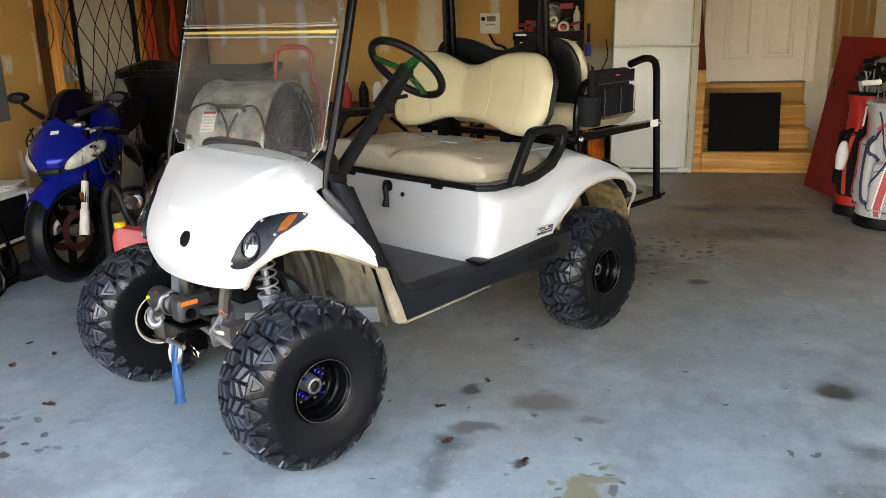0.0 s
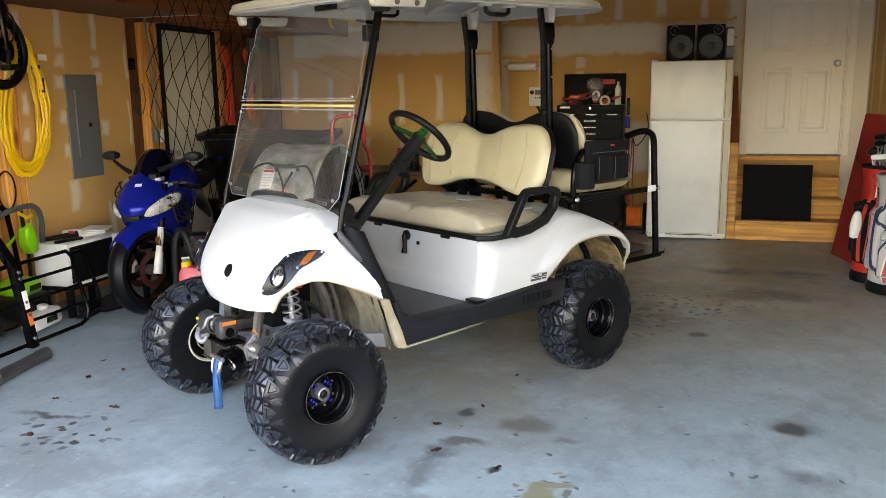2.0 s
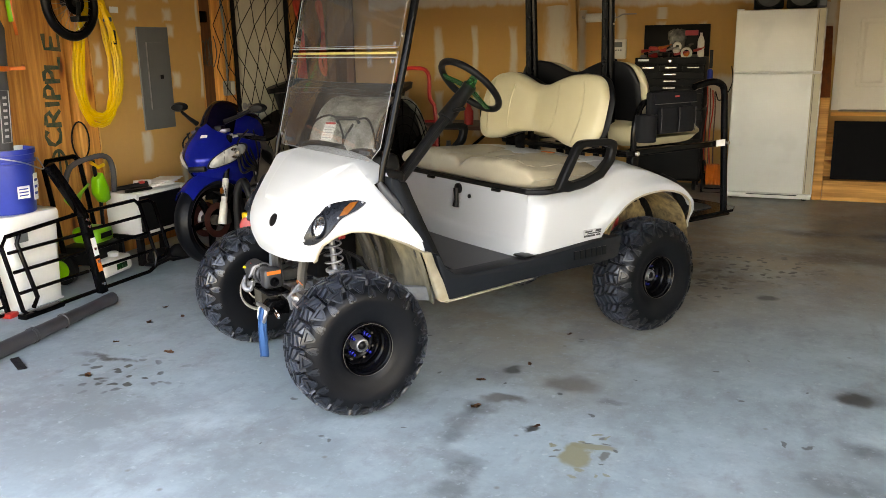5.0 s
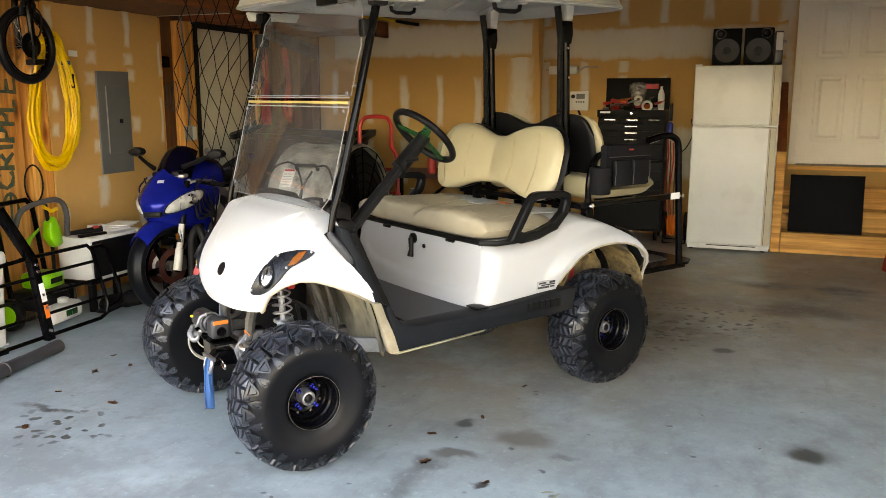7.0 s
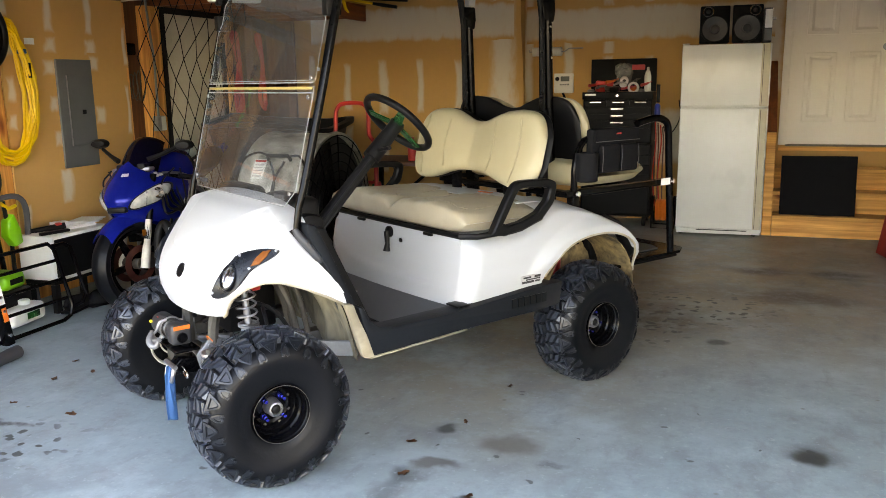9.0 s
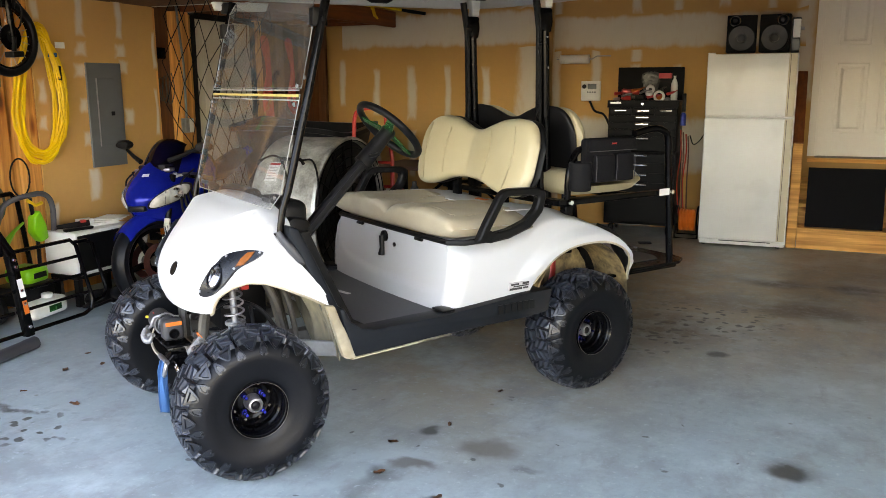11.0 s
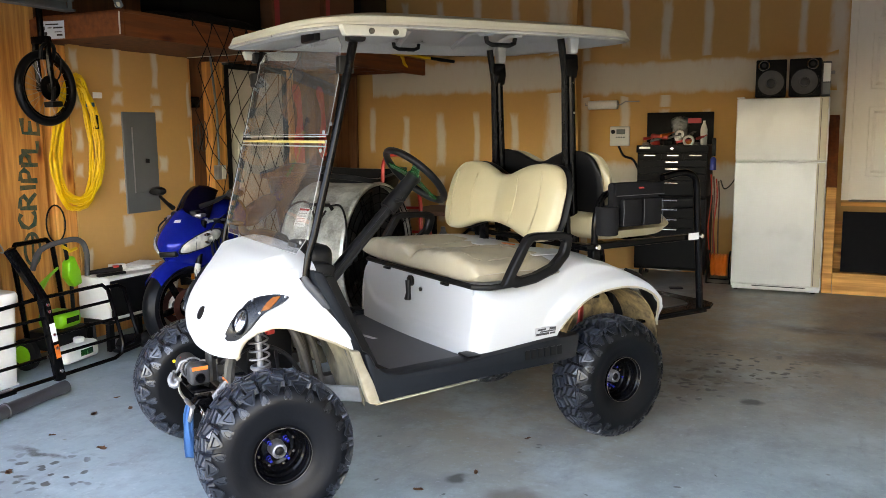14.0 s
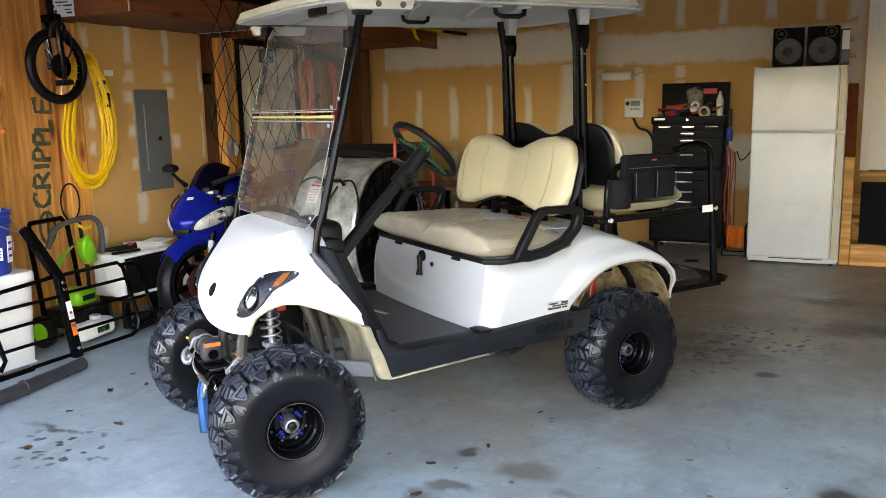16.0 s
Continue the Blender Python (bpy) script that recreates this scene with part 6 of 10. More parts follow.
part("rear_back_shell", seat_back(-0.035, 0.16, 0.45, flip=-1, dz=0.065, squash=0.98, depth=0.03), BLACK_PLASTIC, cart, "black plastic backrest shell", smooth=60)
fr = part("seat_kit_frame", box(-0.62, 0.44, 0.885, 0.12, 0.49, 0.915, 0.006), BLACK_STEEL, cart, "black steel seat frame")
part("frame_rail", box(-0.62, -0.49, 0.885, 0.12, -0.44, 0.915, 0.006), BLACK_STEEL, fr)
part("frame_rail", box(-0.40, -0.44, 0.88, -0.35, 0.44, 0.91, 0.006), BLACK_STEEL, fr)
part("frame_rail", box(0.05, -0.44, 0.88, 0.10, 0.44, 0.91, 0.006), BLACK_STEEL, fr)
for side in (1, -1):
    y = side * 0.475
    part("frame_leg", box(0.04, y - 0.022, 0.66, 0.085, y + 0.022, 0.885, 0.005), BLACK_STEEL, fr)
    part("frame_leg", tube([(-0.14, y * 0.6, 0.89), (-0.18, y * 0.6, 0.62), (-0.36, y * 0.6, 0.54)], 0.022, 8), BLACK_STEEL, fr)
    part("label_plate", box(-0.61, y + side * 0.026 - 0.002, 0.888, -0.54, y + side * 0.026 + 0.002, 0.922), PAPER, fr, "small white and orange label", smooth=0)
    part("arm_rest", tube([(0.06, y, 0.90), (0.055, y, 1.03), (0.02, y, 1.12), (-0.05, y, 1.15), (-0.30, y, 1.17), (-0.36, y, 1.16)], 0.016, 10, smooth=4), BLACK_STEEL, fr, "black tubular arm rest")
    for x, z in ((0.06, 0.90), (-0.63, 0.902)):
        part("bolt", lathe([(0.014, 0), (0.011, 0.009), (0, 0.011)], 10, "y", m=pose(x, y + side * 0.026, z, 0, 0, 0 if side > 0 else 180)), CHROME, fr)
part("grab_bar", tube([(-0.36, 0.485, 1.205), (-0.48, 0.485, 1.225), (-0.56, 0.485, 1.215), (-0.60, 0.485, 1.17), (-0.615, 0.485, 1.0), (-0.655, 0.485, 0.53)], 0.018, 10, smooth=4), BLACK_STEEL, fr, "black bent grab bar")
part("grab_bar", tube([(-0.36, -0.485, 1.205), (-0.48, -0.485, 1.225), (-0.56, -0.485, 1.215), (-0.60, -0.485, 1.17), (-0.615, -0.485, 1.0), (-0.655, -0.485, 0.53)], 0.021, 10, smooth=4), BLACK_STEEL, fr)
part("foot_plate", prism([(-0.34, -0.47), (-0.34, 0.50), (-0.72, 0.50), (-0.80, 0.45), (-0.82, 0.38), (-0.82, -0.38), (-0.72, -0.50)], 0.515, 0.53, "z", 0.004), BLACK_STEEL, fr, "black steel foot plate", smooth=0)
part("plate_mat", prism([(-0.37, -0.40), (-0.37, 0.40), (-0.66, 0.40), (-0.70, 0.33), (-0.70, -0.33), (-0.66, -0.40)], 0.531, 0.536, "z"), FLOOR_MAT, fr, smooth=0)
part("plate_arm", box(-0.70, 0.455, 0.50, -0.2, 0.495, 0.514, 0.004), BLACK_STEEL, fr)
part("plate_arm", box(-0.70, -0.495, 0.50, -0.2, -0.455, 0.514, 0.004), BLACK_STEEL, fr)

# black pocket bag slung over the arm rest
bag = part("arm_bag", box(-0.31, 0.475, 0.985, -0.01, 0.52, 1.195, 0.015), BLACK_FABRIC, cart, "black nylon pocket bag on the arm rest")
for x0, x1 in ((-0.30, -0.185), (-0.175, -0.05)):
    part("pocket", box(x0, 0.52, 0.99, x1, 0.55, 1.12, 0.012), BLACK_FABRIC, bag)
for x in (-0.30, -0.18, -0.05):
    part("piping", tube([(x, 0.549, 0.995), (x, 0.5525, 1.06), (x, 0.549, 1.115)], 0.0018, 6), DARK_GREY_CLOTH, bag, "dark grey seam piping")
part("piping", tube([(-0.325, 0.534, 1.135), (-0.02, 0.534, 1.135)], 0.0018, 6), DARK_GREY_CLOTH, bag)
part("bottle_pocket", lathe([(0.045, 0.955), (0.052, 0.96), (0.054, 1.085), (0.048, 1.09), (0.046, 1.0), (0, 1.0)], 18, "z", m=pose(0.02, 0.515, 0)), BLACK_FABRIC, bag, "black bottle pocket")
part("top_band", box(-0.325, 0.522, 1.135, -0.02, 0.532, 1.19, 0.004), BLACK_FABRIC, bag)
part("red_tag", box(-0.19, 0.533, 1.165, -0.16, 0.536, 1.172), RED_PAINT, bag, smooth=0)

# front underparts: winch, tow hook and strap, arms and shock absorbers
winch = part("winch", lathe([(0.0, -0.16), (0.045, -0.158), (0.055, -0.15), (0.055, -0.04), (0.05, -0.035), (0.05, -0.02), (0.035, -0.018), (0.035, 0.03), (0.05, 0.034), (0.05, 0.05), (0, 0.05)], 24, "y", m=pose(1.80, -0.04, 0.47)), WINCH_GREY, cart, "dark grey electric winch")
part("winch_gearbox", box(1.745, 0.012, 0.415, 1.85, 0.10, 0.525, 0.022, 3), WINCH_GREY, winch)
part("gear_boss", lathe([(0.026, 0.0), (0.024, 0.008), (0.012, 0.009), (0.01, 0.004), (0, 0.004)], 18, "y", m=pose(1.80, 0.10, 0.455)), BLACK_STEEL, winch)
part("orange_label", box(1.76, 0.1005, 0.495, 1.84, 0.102, 0.515), ORANGE, winch, smooth=0)
part("cable_ring", lathe([(0.058, -0.006), (0.06, 0), (0.058, 0.006), (0.052, 0.006), (0.052, -0.006)], 24, "y", m=pose(1.80, -0.055, 0.47)), STEEL, winch)
part("fairlead", tube([(1.872, -0.13, 0.445), (1.885, -0.10, 0.43), (1.888, -0.04, 0.425), (1.88, 0.0, 0.435)], [0.012, 0.016, 0.016, 0.012], 10, smooth=4), CAST, winch, "dull metal fairlead")
part("hook", tube([(1.90, -0.06, 0.46), (1.915, -0.05, 0.43), (1.91, -0.03, 0.405), (1.895, -0.01, 0.405), (1.885, 0.0, 0.43)], [0.010, 0.015, 0.017, 0.014, 0.007], 10, smooth=4), CAST, winch, "cast steel winch hook")
part("clutch_lever", tube([(1.83, -0.02, 0.525), (1.86, -0.03, 0.515), (1.875, -0.035, 0.48), (1.885, -0.05, 0.46)], [0.007, 0.009, 0.008, 0.006], 8, smooth=4), CAST, winch, "bare metal clutch lever")
for k in range(4):
    part("rope_turn", lathe([(0.037, -0.006), (0.041, 0), (0.037, 0.006)], 20, "y", m=pose(1.80, -0.05 + 0.013 * k, 0.47)), CAST, winch)
for y, z in ((-0.15, 0.50), (-0.13, 0.515)):
    part("red_mark", box(1.838, y, z, 1.842, y + 0.012, z + 0.005), RED_PAINT, winch, smooth=0)
part("yellow_cap", box(1.862, -0.152, 0.49, 1.876, -0.136, 0.503, 0.004), YELLOW_CABLE, winch)
winch.matrix_basis = Matrix.Translation((1.80, -0.02, 0.475)) @ Matrix.Scale(0.8, 4) @ Matrix.Translation((-1.80, 0.02, -0.475))
part("winch_plate", box(1.74, -0.11, 0.405, 1.84, 0.10, 0.415, 0.003), BLACK_STEEL, cart)
part("front_bumper_tube", box(1.69, -0.06, 0.34, 1.72, 0.06, 0.40, 0.01), GREASY, cart)
part("tow_mount", prism([(1.72, 0.36), (1.80, 0.36), (1.825, 0.335), (1.825, 0.30), (1.72, 0.29)], -0.035, 0.035, "y", 0.008), BLACK_STEEL, cart, "black receiver hook mount")
sh = part("tow_shackle", tube([(1.825, 0.03, 0.335), (1.835, 0.034, 0.30), (1.84, 0.02, 0.27), (1.84, -0.02, 0.27), (1.835, -0.034, 0.30), (1.825, -0.03, 0.335)], 0.009, 8, smooth=3), STEEL, cart, "steel bow shackle")
part("shackle_pin", tube([(1.83, -0.055, 0.335), (1.83, 0.055, 0.335)], 0.010, 8), STEEL, sh)
STRAP = [(1.838, 0.012, 0.335, 0.012, 1.9), (1.85, 0.018, 0.30, 0.014, 1.5), (1.852, 0.018, 0.25, 0.013, 2.3), (1.85, 0.016, 0.20, 0.016, 1.9), (1.846, 0.014, 0.15, 0.019, 1.6), (1.842, 0.012, 0.115, 0.020, 1.6), (1.838, 0.002, 0.108, 0.020, 1.7), (1.834, -0.004, 0.14, 0.018, 1.9), (1.832, 0.0, 0.22, 0.014, 2.3), (1.828, 0.004, 0.32, 0.011, 1.6)]
part("blue_strap", sheet([[(x + w * v * math.sin(a), y + w * v * math.cos(a) + 0.003 * math.cos(4 * v + 9 * z), z + 0.004 * v * math.sin(20 * z)) for v in (-1, -0.5, 0, 0.5, 1)] for x, y, z, w, a in STRAP], 0.003), BLUE_STRAP, cart, "hanging blue webbing strap")
for side in (1, -1):
    y = side
    part("lower_arm", tube([(1.70, y * 0.12, 0.35), (1.68, y * 0.25, 0.335), (1.66, y * 0.40, 0.29)], [0.02, 0.024, 0.02], 8), CAST, cart, "dusty steel control arm")
    part("lower_arm", tube([(1.52, y * 0.12, 0.36), (1.60, y * 0.25, 0.335), (1.655, y * 0.40, 0.29)], [0.018, 0.02, 0.02], 8), CAST, cart, "dusty steel control arm")
    part("tie_rod", tube([(1.74, y * 0.03, 0.385), (1.75, y * 0.2, 0.37), (1.74, y * 0.37, 0.34)], 0.011, 8), STEEL, cart)
    part("knuckle", box(1.62, y * 0.36, 0.22, 1.70, y * 0.42, 0.37, 0.015), GREASY, cart)
    shock = part("shock_absorber", tube([(1.625, y * 0.345, 0.34), (1.625, y * 0.310, 0.535)], 0.029, 14), SHOCK_GREY, cart, "blue-grey shock absorber with coil spring")
    part("coil_spring", tube([(1.625 + 0.037 * math.cos(a), y * (0.313 - 0.026 * (a / 27)) + 0.037 * math.sin(a), 0.535 + 0.135 * a / 27) for a in np.linspace(0, 27, 90)], 0.0042, 6), CAST, shock, "thin dull coil spring")
    part("shock_rod", tube([(1.625, y * 0.312, 0.53), (1.625, y * 0.284, 0.68)], 0.013, 10), CAST, shock, "pale shock rod sleeve")
    part("red_bracket", box(1.545, y * 0.25 - 0.015, 0.645, 1.58, y * 0.25 + 0.015, 0.68, 0.006), RED_PAINT, cart, "red painted bracket")
    part("frame_upright", tube([(1.70, y * 0.12, 0.36), (1.69, y * 0.15, 0.55), (1.62, y * 0.2, 0.68)], 0.022, 8, smooth=4), GREASY, cart)
    part("brake_hose", tube([(1.60, y * 0.40, 0.33), (1.57, y * 0.36, 0.50), (1.55, y * 0.28, 0.58), (1.50, y * 0.2, 0.55)], 0.008, 6, smooth=4), BLACK_PLASTIC, cart)
part("wiring", tube([(1.72, 0.14, 0.445), (1.735, 0.165, 0.475), (1.72, 0.185, 0.455)], 0.0022, 6, smooth=4), ORANGE, cart, "orange wire")
for side in (1, -1):
    part("arm_bracket", prism([(1.66, 0.33), (1.76, 0.34), (1.775, 0.40), (1.72, 0.455), (1.67, 0.45)], side * 0.135, side * 0.15, "y", 0.004), CAST, cart, "dusty steel bracket")
    part("shock_collar", lathe([(0.034, 0.0), (0.04, 0.004), (0.04, 0.014), (0.034, 0.018)], 16, "z", m=pose(1.625, side * 0.312, 0.525), closed=True), CAST, cart)
    for x, z in ((1.70, 0.36), (1.75, 0.365), (1.72, 0.43), (1.69, 0.42)):
        part("bolt", lathe([(0.009, 0.0), (0.008, 0.007), (0, 0.008)], 8, "y", m=pose(x, side * 0.151, z, 0, 0, 0 if side > 0 else 180)), STEEL, cart)
    part("tie_rod_end", lathe([(0.0, -0.014), (0.012, -0.012), (0.016, 0.0), (0.012, 0.012), (0.0, 0.014)], 12, "z", m=pose(1.745, side * 0.33, 0.352)), STEEL, cart)
    part("steering_hose", tube([(1.70, side * 0.05, 0.50), (1.66, side * 0.16, 0.56), (1.60, side * 0.22, 0.60), (1.52, side * 0.30, 0.57), (1.46, side * 0.33, 0.48)], 0.009, 6, smooth=5), BLACK_PLASTIC, cart)
part("hitch_clip", tube([(1.80, 0.05, 0.335), (1.80, 0.09, 0.325), (1.80, 0.105, 0.31), (1.80, 0.09, 0.30), (1.80, 0.06, 0.315)], 0.004, 6, smooth=4), CHROME, cart, "bright spring clip")
part("battery_box", box(1.42, -0.14, 0.45, 1.62, 0.12, 0.66, 0.01), BLACK_PLASTIC, cart)
part("bracket", tube([(1.72, 0.10, 0.42), (1.75, 0.17, 0.40), (1.70, 0.25, 0.40), (1.66, 0.31, 0.38)], 0.014, 8, smooth=3), STEEL, cart)
for side in (1, -1):
    rows = []
    for j in range(13):
        t = j / 12
        rows.append([(-0.24 + 0.54 * k / 20, side * (0.33 + 0.008 * math.sin(k * 0.9 + t * 3) + 0.005 * math.sin(k * 2.3 - t * 6)), 0.40 + (0.30 * math.sqrt(max(0.02, 1 - ((k - 10.5) / 11) ** 2))) * t) for k in range(21)])
    part("rear_bulkhead", sheet(rows, 0.004), MUD_LINER, cart, "mud-caked panel inside the rear arch")
part("rear_axle", tube([(0, -0.40, 0.288), (0, 0.40, 0.288)], 0.035, 12), GREASY, cart)
part("engine", box(-0.15, -0.22, 0.33, 0.28, 0.22, 0.62, 0.03), GREASY, cart)
for side in (1, -1):
    part("rear_shock", tube([(0.04, side * 0.33, 0.30), (0.0, side * 0.30, 0.62)], 0.028, 10), RED_PAINT, cart)


# ---- back wall: refrigerator and what stands on it ----
fridge = thing("refrigerator", pose(0.66, 7.80, 0), "white two-door refrigerator with top freezer", "refrigerator")
part("body", box(0.0, 0.06, 0.035, 0.74, 0.72, 1.70, 0.008), FRIDGE_WHITE, fridge, smooth=0)
part("freezer_door", box(0.0, 0.0, 1.165, 0.74, 0.055, 1.70, 0.012, 3), FRIDGE_WHITE, fridge)
part("fridge_door", box(0.0, 0.0, 0.068, 0.74, 0.055, 1.152, 0.012, 3), FRIDGE_WHITE, fridge)
part("kick_plate", box(0.01, 0.02, 0.02, 0.73, 0.06, 0.064, 0.004), FRIDGE_WHITE, fridge)
for k in range(2):
    part("vent_slot", box(0.18 + 0.02 * k, 0.017, 0.05 + 0.016 * k, 0.615 + 0.02 * k, 0.021, 0.058 + 0.016 * k), INK, fridge, smooth=0)
for x in (0.04, 0.68):
    part("foot", lathe([(0.02, 0), (0.02, 0.02), (0.01, 0.025), (0.01, 0.04)], 10, "z", m=pose(x, 0.09, 0)), BLACK_PLASTIC, fridge)
for z0, z1 in ((1.168, 1.70), (0.075, 1.145)):
    part("handle", box(0.662, -0.014, z0, 0.728, 0.004, z1, 0.005), HANDLE_TRIM, fridge, "full-height yellowed handle trim")
    part("finger_groove", box(0.674, -0.0155, z0 + 0.01, 0.679, -0.013, z1 - 0.01, 0.001, 1), GREIGE, fridge, smooth=0)
part("hinge_cap", box(0.0, 0.0, 1.70, 0.06, 0.07, 1.712, 0.003), FRIDGE_WHITE, fridge)


CONE_GREY = surface("dark_grey_cone", (0.075, 0.078, 0.08), (0.05, 0.052, 0.054), rough=0.5, scale=14)


def speaker(m, label, tweeter_x):
    sp = thing("loudspeaker", m, label, "loudspeaker", "speakers on the refrigerator")
    part("cabinet", box(-0.125, 0.0, 0, 0.125, 0.2, 0.32, 0.01), CHEST_BLACK, sp)
    for x, z, r in ((0.0, 0.122, 0.118), (tweeter_x, 0.270, 0.048)):
        part("cone", lathe([(0.0, -0.012), (r * 0.3, -0.016), (r * 0.35, 0.004), (r * 0.8, -0.016), (r * 0.92, -0.020), (r, -0.012), (r, 0.004)], 28, "y", m=pose(x, -0.004, z)), CONE_GREY if r > 0.08 else BLACK_PLASTIC, sp)
        f = 0.9 if r > 0.08 else 0.72
        part("cone_ring", lathe([(r * f, -0.021), (r * (f + 1) / 2, -0.027), (r, -0.021)], 28, "y", m=pose(x, -0.004, z), closed=True), BLACK_PLASTIC if r > 0.08 else CHROME, sp, "ring round the cone")
    part("dust_cap", lathe([(0.0, -0.026), (0.02, -0.024), (0.036, -0.014)], 20, "y", m=pose(0, -0.004, 0.122)), TUBE_GREY, sp)
    part("dust_cap", lathe([(0.0, -0.03), (0.012, -0.028), (0.02, -0.02)], 16, "y", m=pose(tweeter_x, -0.004, 0.270)), TUBE_GREY, sp)
    return sp


speaker(pose(0.92, 7.93, 1.713, 0, 0, 3), "dark grey loudspeaker on the white refrigerator", -0.06)
speaker(pose(1.19, 7.92, 1.713, 0, 0, -2), "dark grey loudspeaker on the white refrigerator", 0.06)
amp = thing("stereo_unit", pose(1.345, 7.95, 1.713), "slim silver and dark stereo unit beside the speakers", "stereo")
part("case", box(-0.022, 0, 0, 0.05, 0.2, 0.29, 0.006), DARK_GREY_CLOTH, amp)
part("face", box(-0.01, -0.006, 0.12, 0.048, 0.0, 0.275, 0.004), WHITE_PLASTIC, amp, "silver upper face")
part("lower_face", box(-0.01, -0.006, 0.015, 0.048, 0.0, 0.11, 0.004), PANEL_GREY, amp)
part("knob", lathe([(0.014, 0), (0.013, 0.03), (0, 0.032)], 14, "x", m=pose(0.05, 0.06, 0.2)), STEEL, amp)

# ---- tool chest ----
chest = thing("tool_chest", pose(-0.275, 8.12, 0), "tall black steel tool chest with its lid open", "tool chest")
part("cabinet", box(0, 0, 0.10, 0.67, 0.45, 0.80, 0.006), CHEST_BLACK, chest)
part("top_box", box(0.01, 0.02, 0.805, 0.66, 0.45, 1.29, 0.006), CHEST_BLACK, chest)
part("lid", box(0.02, 0.40, 1.292, 0.66, 0.425, 1.61, 0.006), CHEST_BLACK, chest, "raised black lid")
part("tray_rim", box(0.0, 0.005, 1.225, 0.67, 0.022, 1.295, 0.004), CHEST_BLACK, chest)
part("maker_plate", box(0.03, 0.001, 1.262, 0.13, 0.005, 1.28), STEEL, chest, smooth=0)
part("lock", lathe([(0.014, 0), (0.012, -0.006), (0, -0.007)], 12, "y", m=pose(0.335, 0.005, 1.26)), CHROME, chest)


def drawer(x0, x1, z0, z1, y, pulls):
    d = part("drawer", box(x0, y - 0.016, z0, x1, y + 0.002, z1, 0.004, 1), CHEST_BLACK, chest, smooth=0)
    for a, b in pulls:
        part("drawer_pull", box(a, y - 0.026, z1 - 0.024, b, y - 0.015, z1 - 0.010, 0.003, 1), CHROME, d, "chrome pull", smooth=0)


for x0, x1 in ((0.02, 0.235), (0.24, 0.45), (0.455, 0.65)):
    c = (x0 + x1) / 2
    drawer(x0, x1, 1.16, 1.215, 0.02, [(c - 0.055, c + 0.055)])
for z0, z1 in ((1.095, 1.152), (1.03, 1.087), (0.96, 1.022), (0.82, 0.952)):
    drawer(0.02, 0.65, z0, z1, 0.02, [(0.275, 0.395)])
for z0, z1 in ((0.705, 0.79), (0.61, 0.70), (0.515, 0.605), (0.42, 0.51), (0.125, 0.41)):
    drawer(0.015, 0.655, z0, z1, 0.0, [(0.24, 0.40)])
part("bottom_rail", box(0.12, -0.02, 0.095, 0.46, -0.004, 0.108, 0.003), CHROME, chest, smooth=0)
for x in (0.06, 0.61):
    for y in (0.07, 0.38):
        part("castor", lathe([(0.0, -0.016), (0.046, -0.016), (0.05, -0.008), (0.05, 0.008), (0.046, 0.016), (0, 0.016)], 16, "x", m=pose(x, y, 0.05)), BLACK_PLASTIC, chest)

CLEAR_BAG = surface("hazy_plastic_bag", (0.20, 0.205, 0.19), (0.05, 0.052, 0.05), rough=0.25, scale=16, grain=40, bump=0.12, spread=0.4)
tools = random.Random(5)
for k in range(14):
    x, y = -0.215 + 0.04 * k, 8.19 + tools.uniform(0.0, 0.13)
    kind = k % 4
    up_z = 1.293 + 0.03 * (k % 3)
    if kind == 0:
        b = lathe([(0.0, 0), (0.03, 0.0), (0.034, 0.012), (0.034, 0.03), (0.022, 0.034), (0.022, 0.01), (0, 0.01)], 14, "z")
        solid("tape_roll", b, (STEEL, GREASY, WHITE_PLASTIC, CAST)[k // 4], pose(x, y, up_z - 0.01, 14, 0, 0), "small roll of tape lying in the open tool chest", "tape")
    elif kind == 1:
        b = tube([(-0.07, 0, 0.012), (0.0, 0.0, 0.02), (0.05, 0.01, 0.03)], [0.016, 0.013, 0.01], 8)
        tube([(0.05, 0.01, 0.03), (0.10, 0.02, 0.045)], 0.005, 6, b)
        solid("screwdriver", b, (RED_PAINT, ORANGE, RED_CAN, RED_PAINT)[k // 4], pose(x, y, up_z + 0.02, 0, 0, tools.uniform(-60, 60)), "red-handled screwdriver lying in the open tool chest", "screwdriver")
    elif kind == 2:
        b = box(-0.045, -0.03, 0, 0.045, 0.03, 0.05, 0.012)
        solid("tool_case", b, (RED_PAINT, BLACK_PLASTIC, ORANGE, GREASY)[k // 4], pose(x, y, 1.294, 8, tools.uniform(-12, 12), tools.uniform(-40, 40)), "small plastic case in the open tool chest", "case")
    else:
        b = tube([(-0.06, 0.02, 0.01), (-0.01, 0, 0.03), (0.03, -0.01, 0.03)], [0.008, 0.010, 0.008], 8)
        tube([(-0.06, -0.02, 0.012), (-0.01, 0, 0.032), (0.04, 0.012, 0.04)], [0.008, 0.010, 0.006], 8, b)
        solid("pliers", b, (CAST, STEEL, GREASY)[k // 4], pose(x, y, up_z + 0.025, 0, 0, tools.uniform(-80, 80)), "dull steel pliers lying in the open tool chest", "pliers")
solid("red_clamp", box(-0.085, -0.02, 0.0, 0.085, 0.02, 0.045, 0.014, 3), RED_PAINT, pose(-0.085, 8.27, 1.352, 0, 6, 8), "red plastic clamp heaped in the open tool chest", "clamp")
lump = random.Random(12)
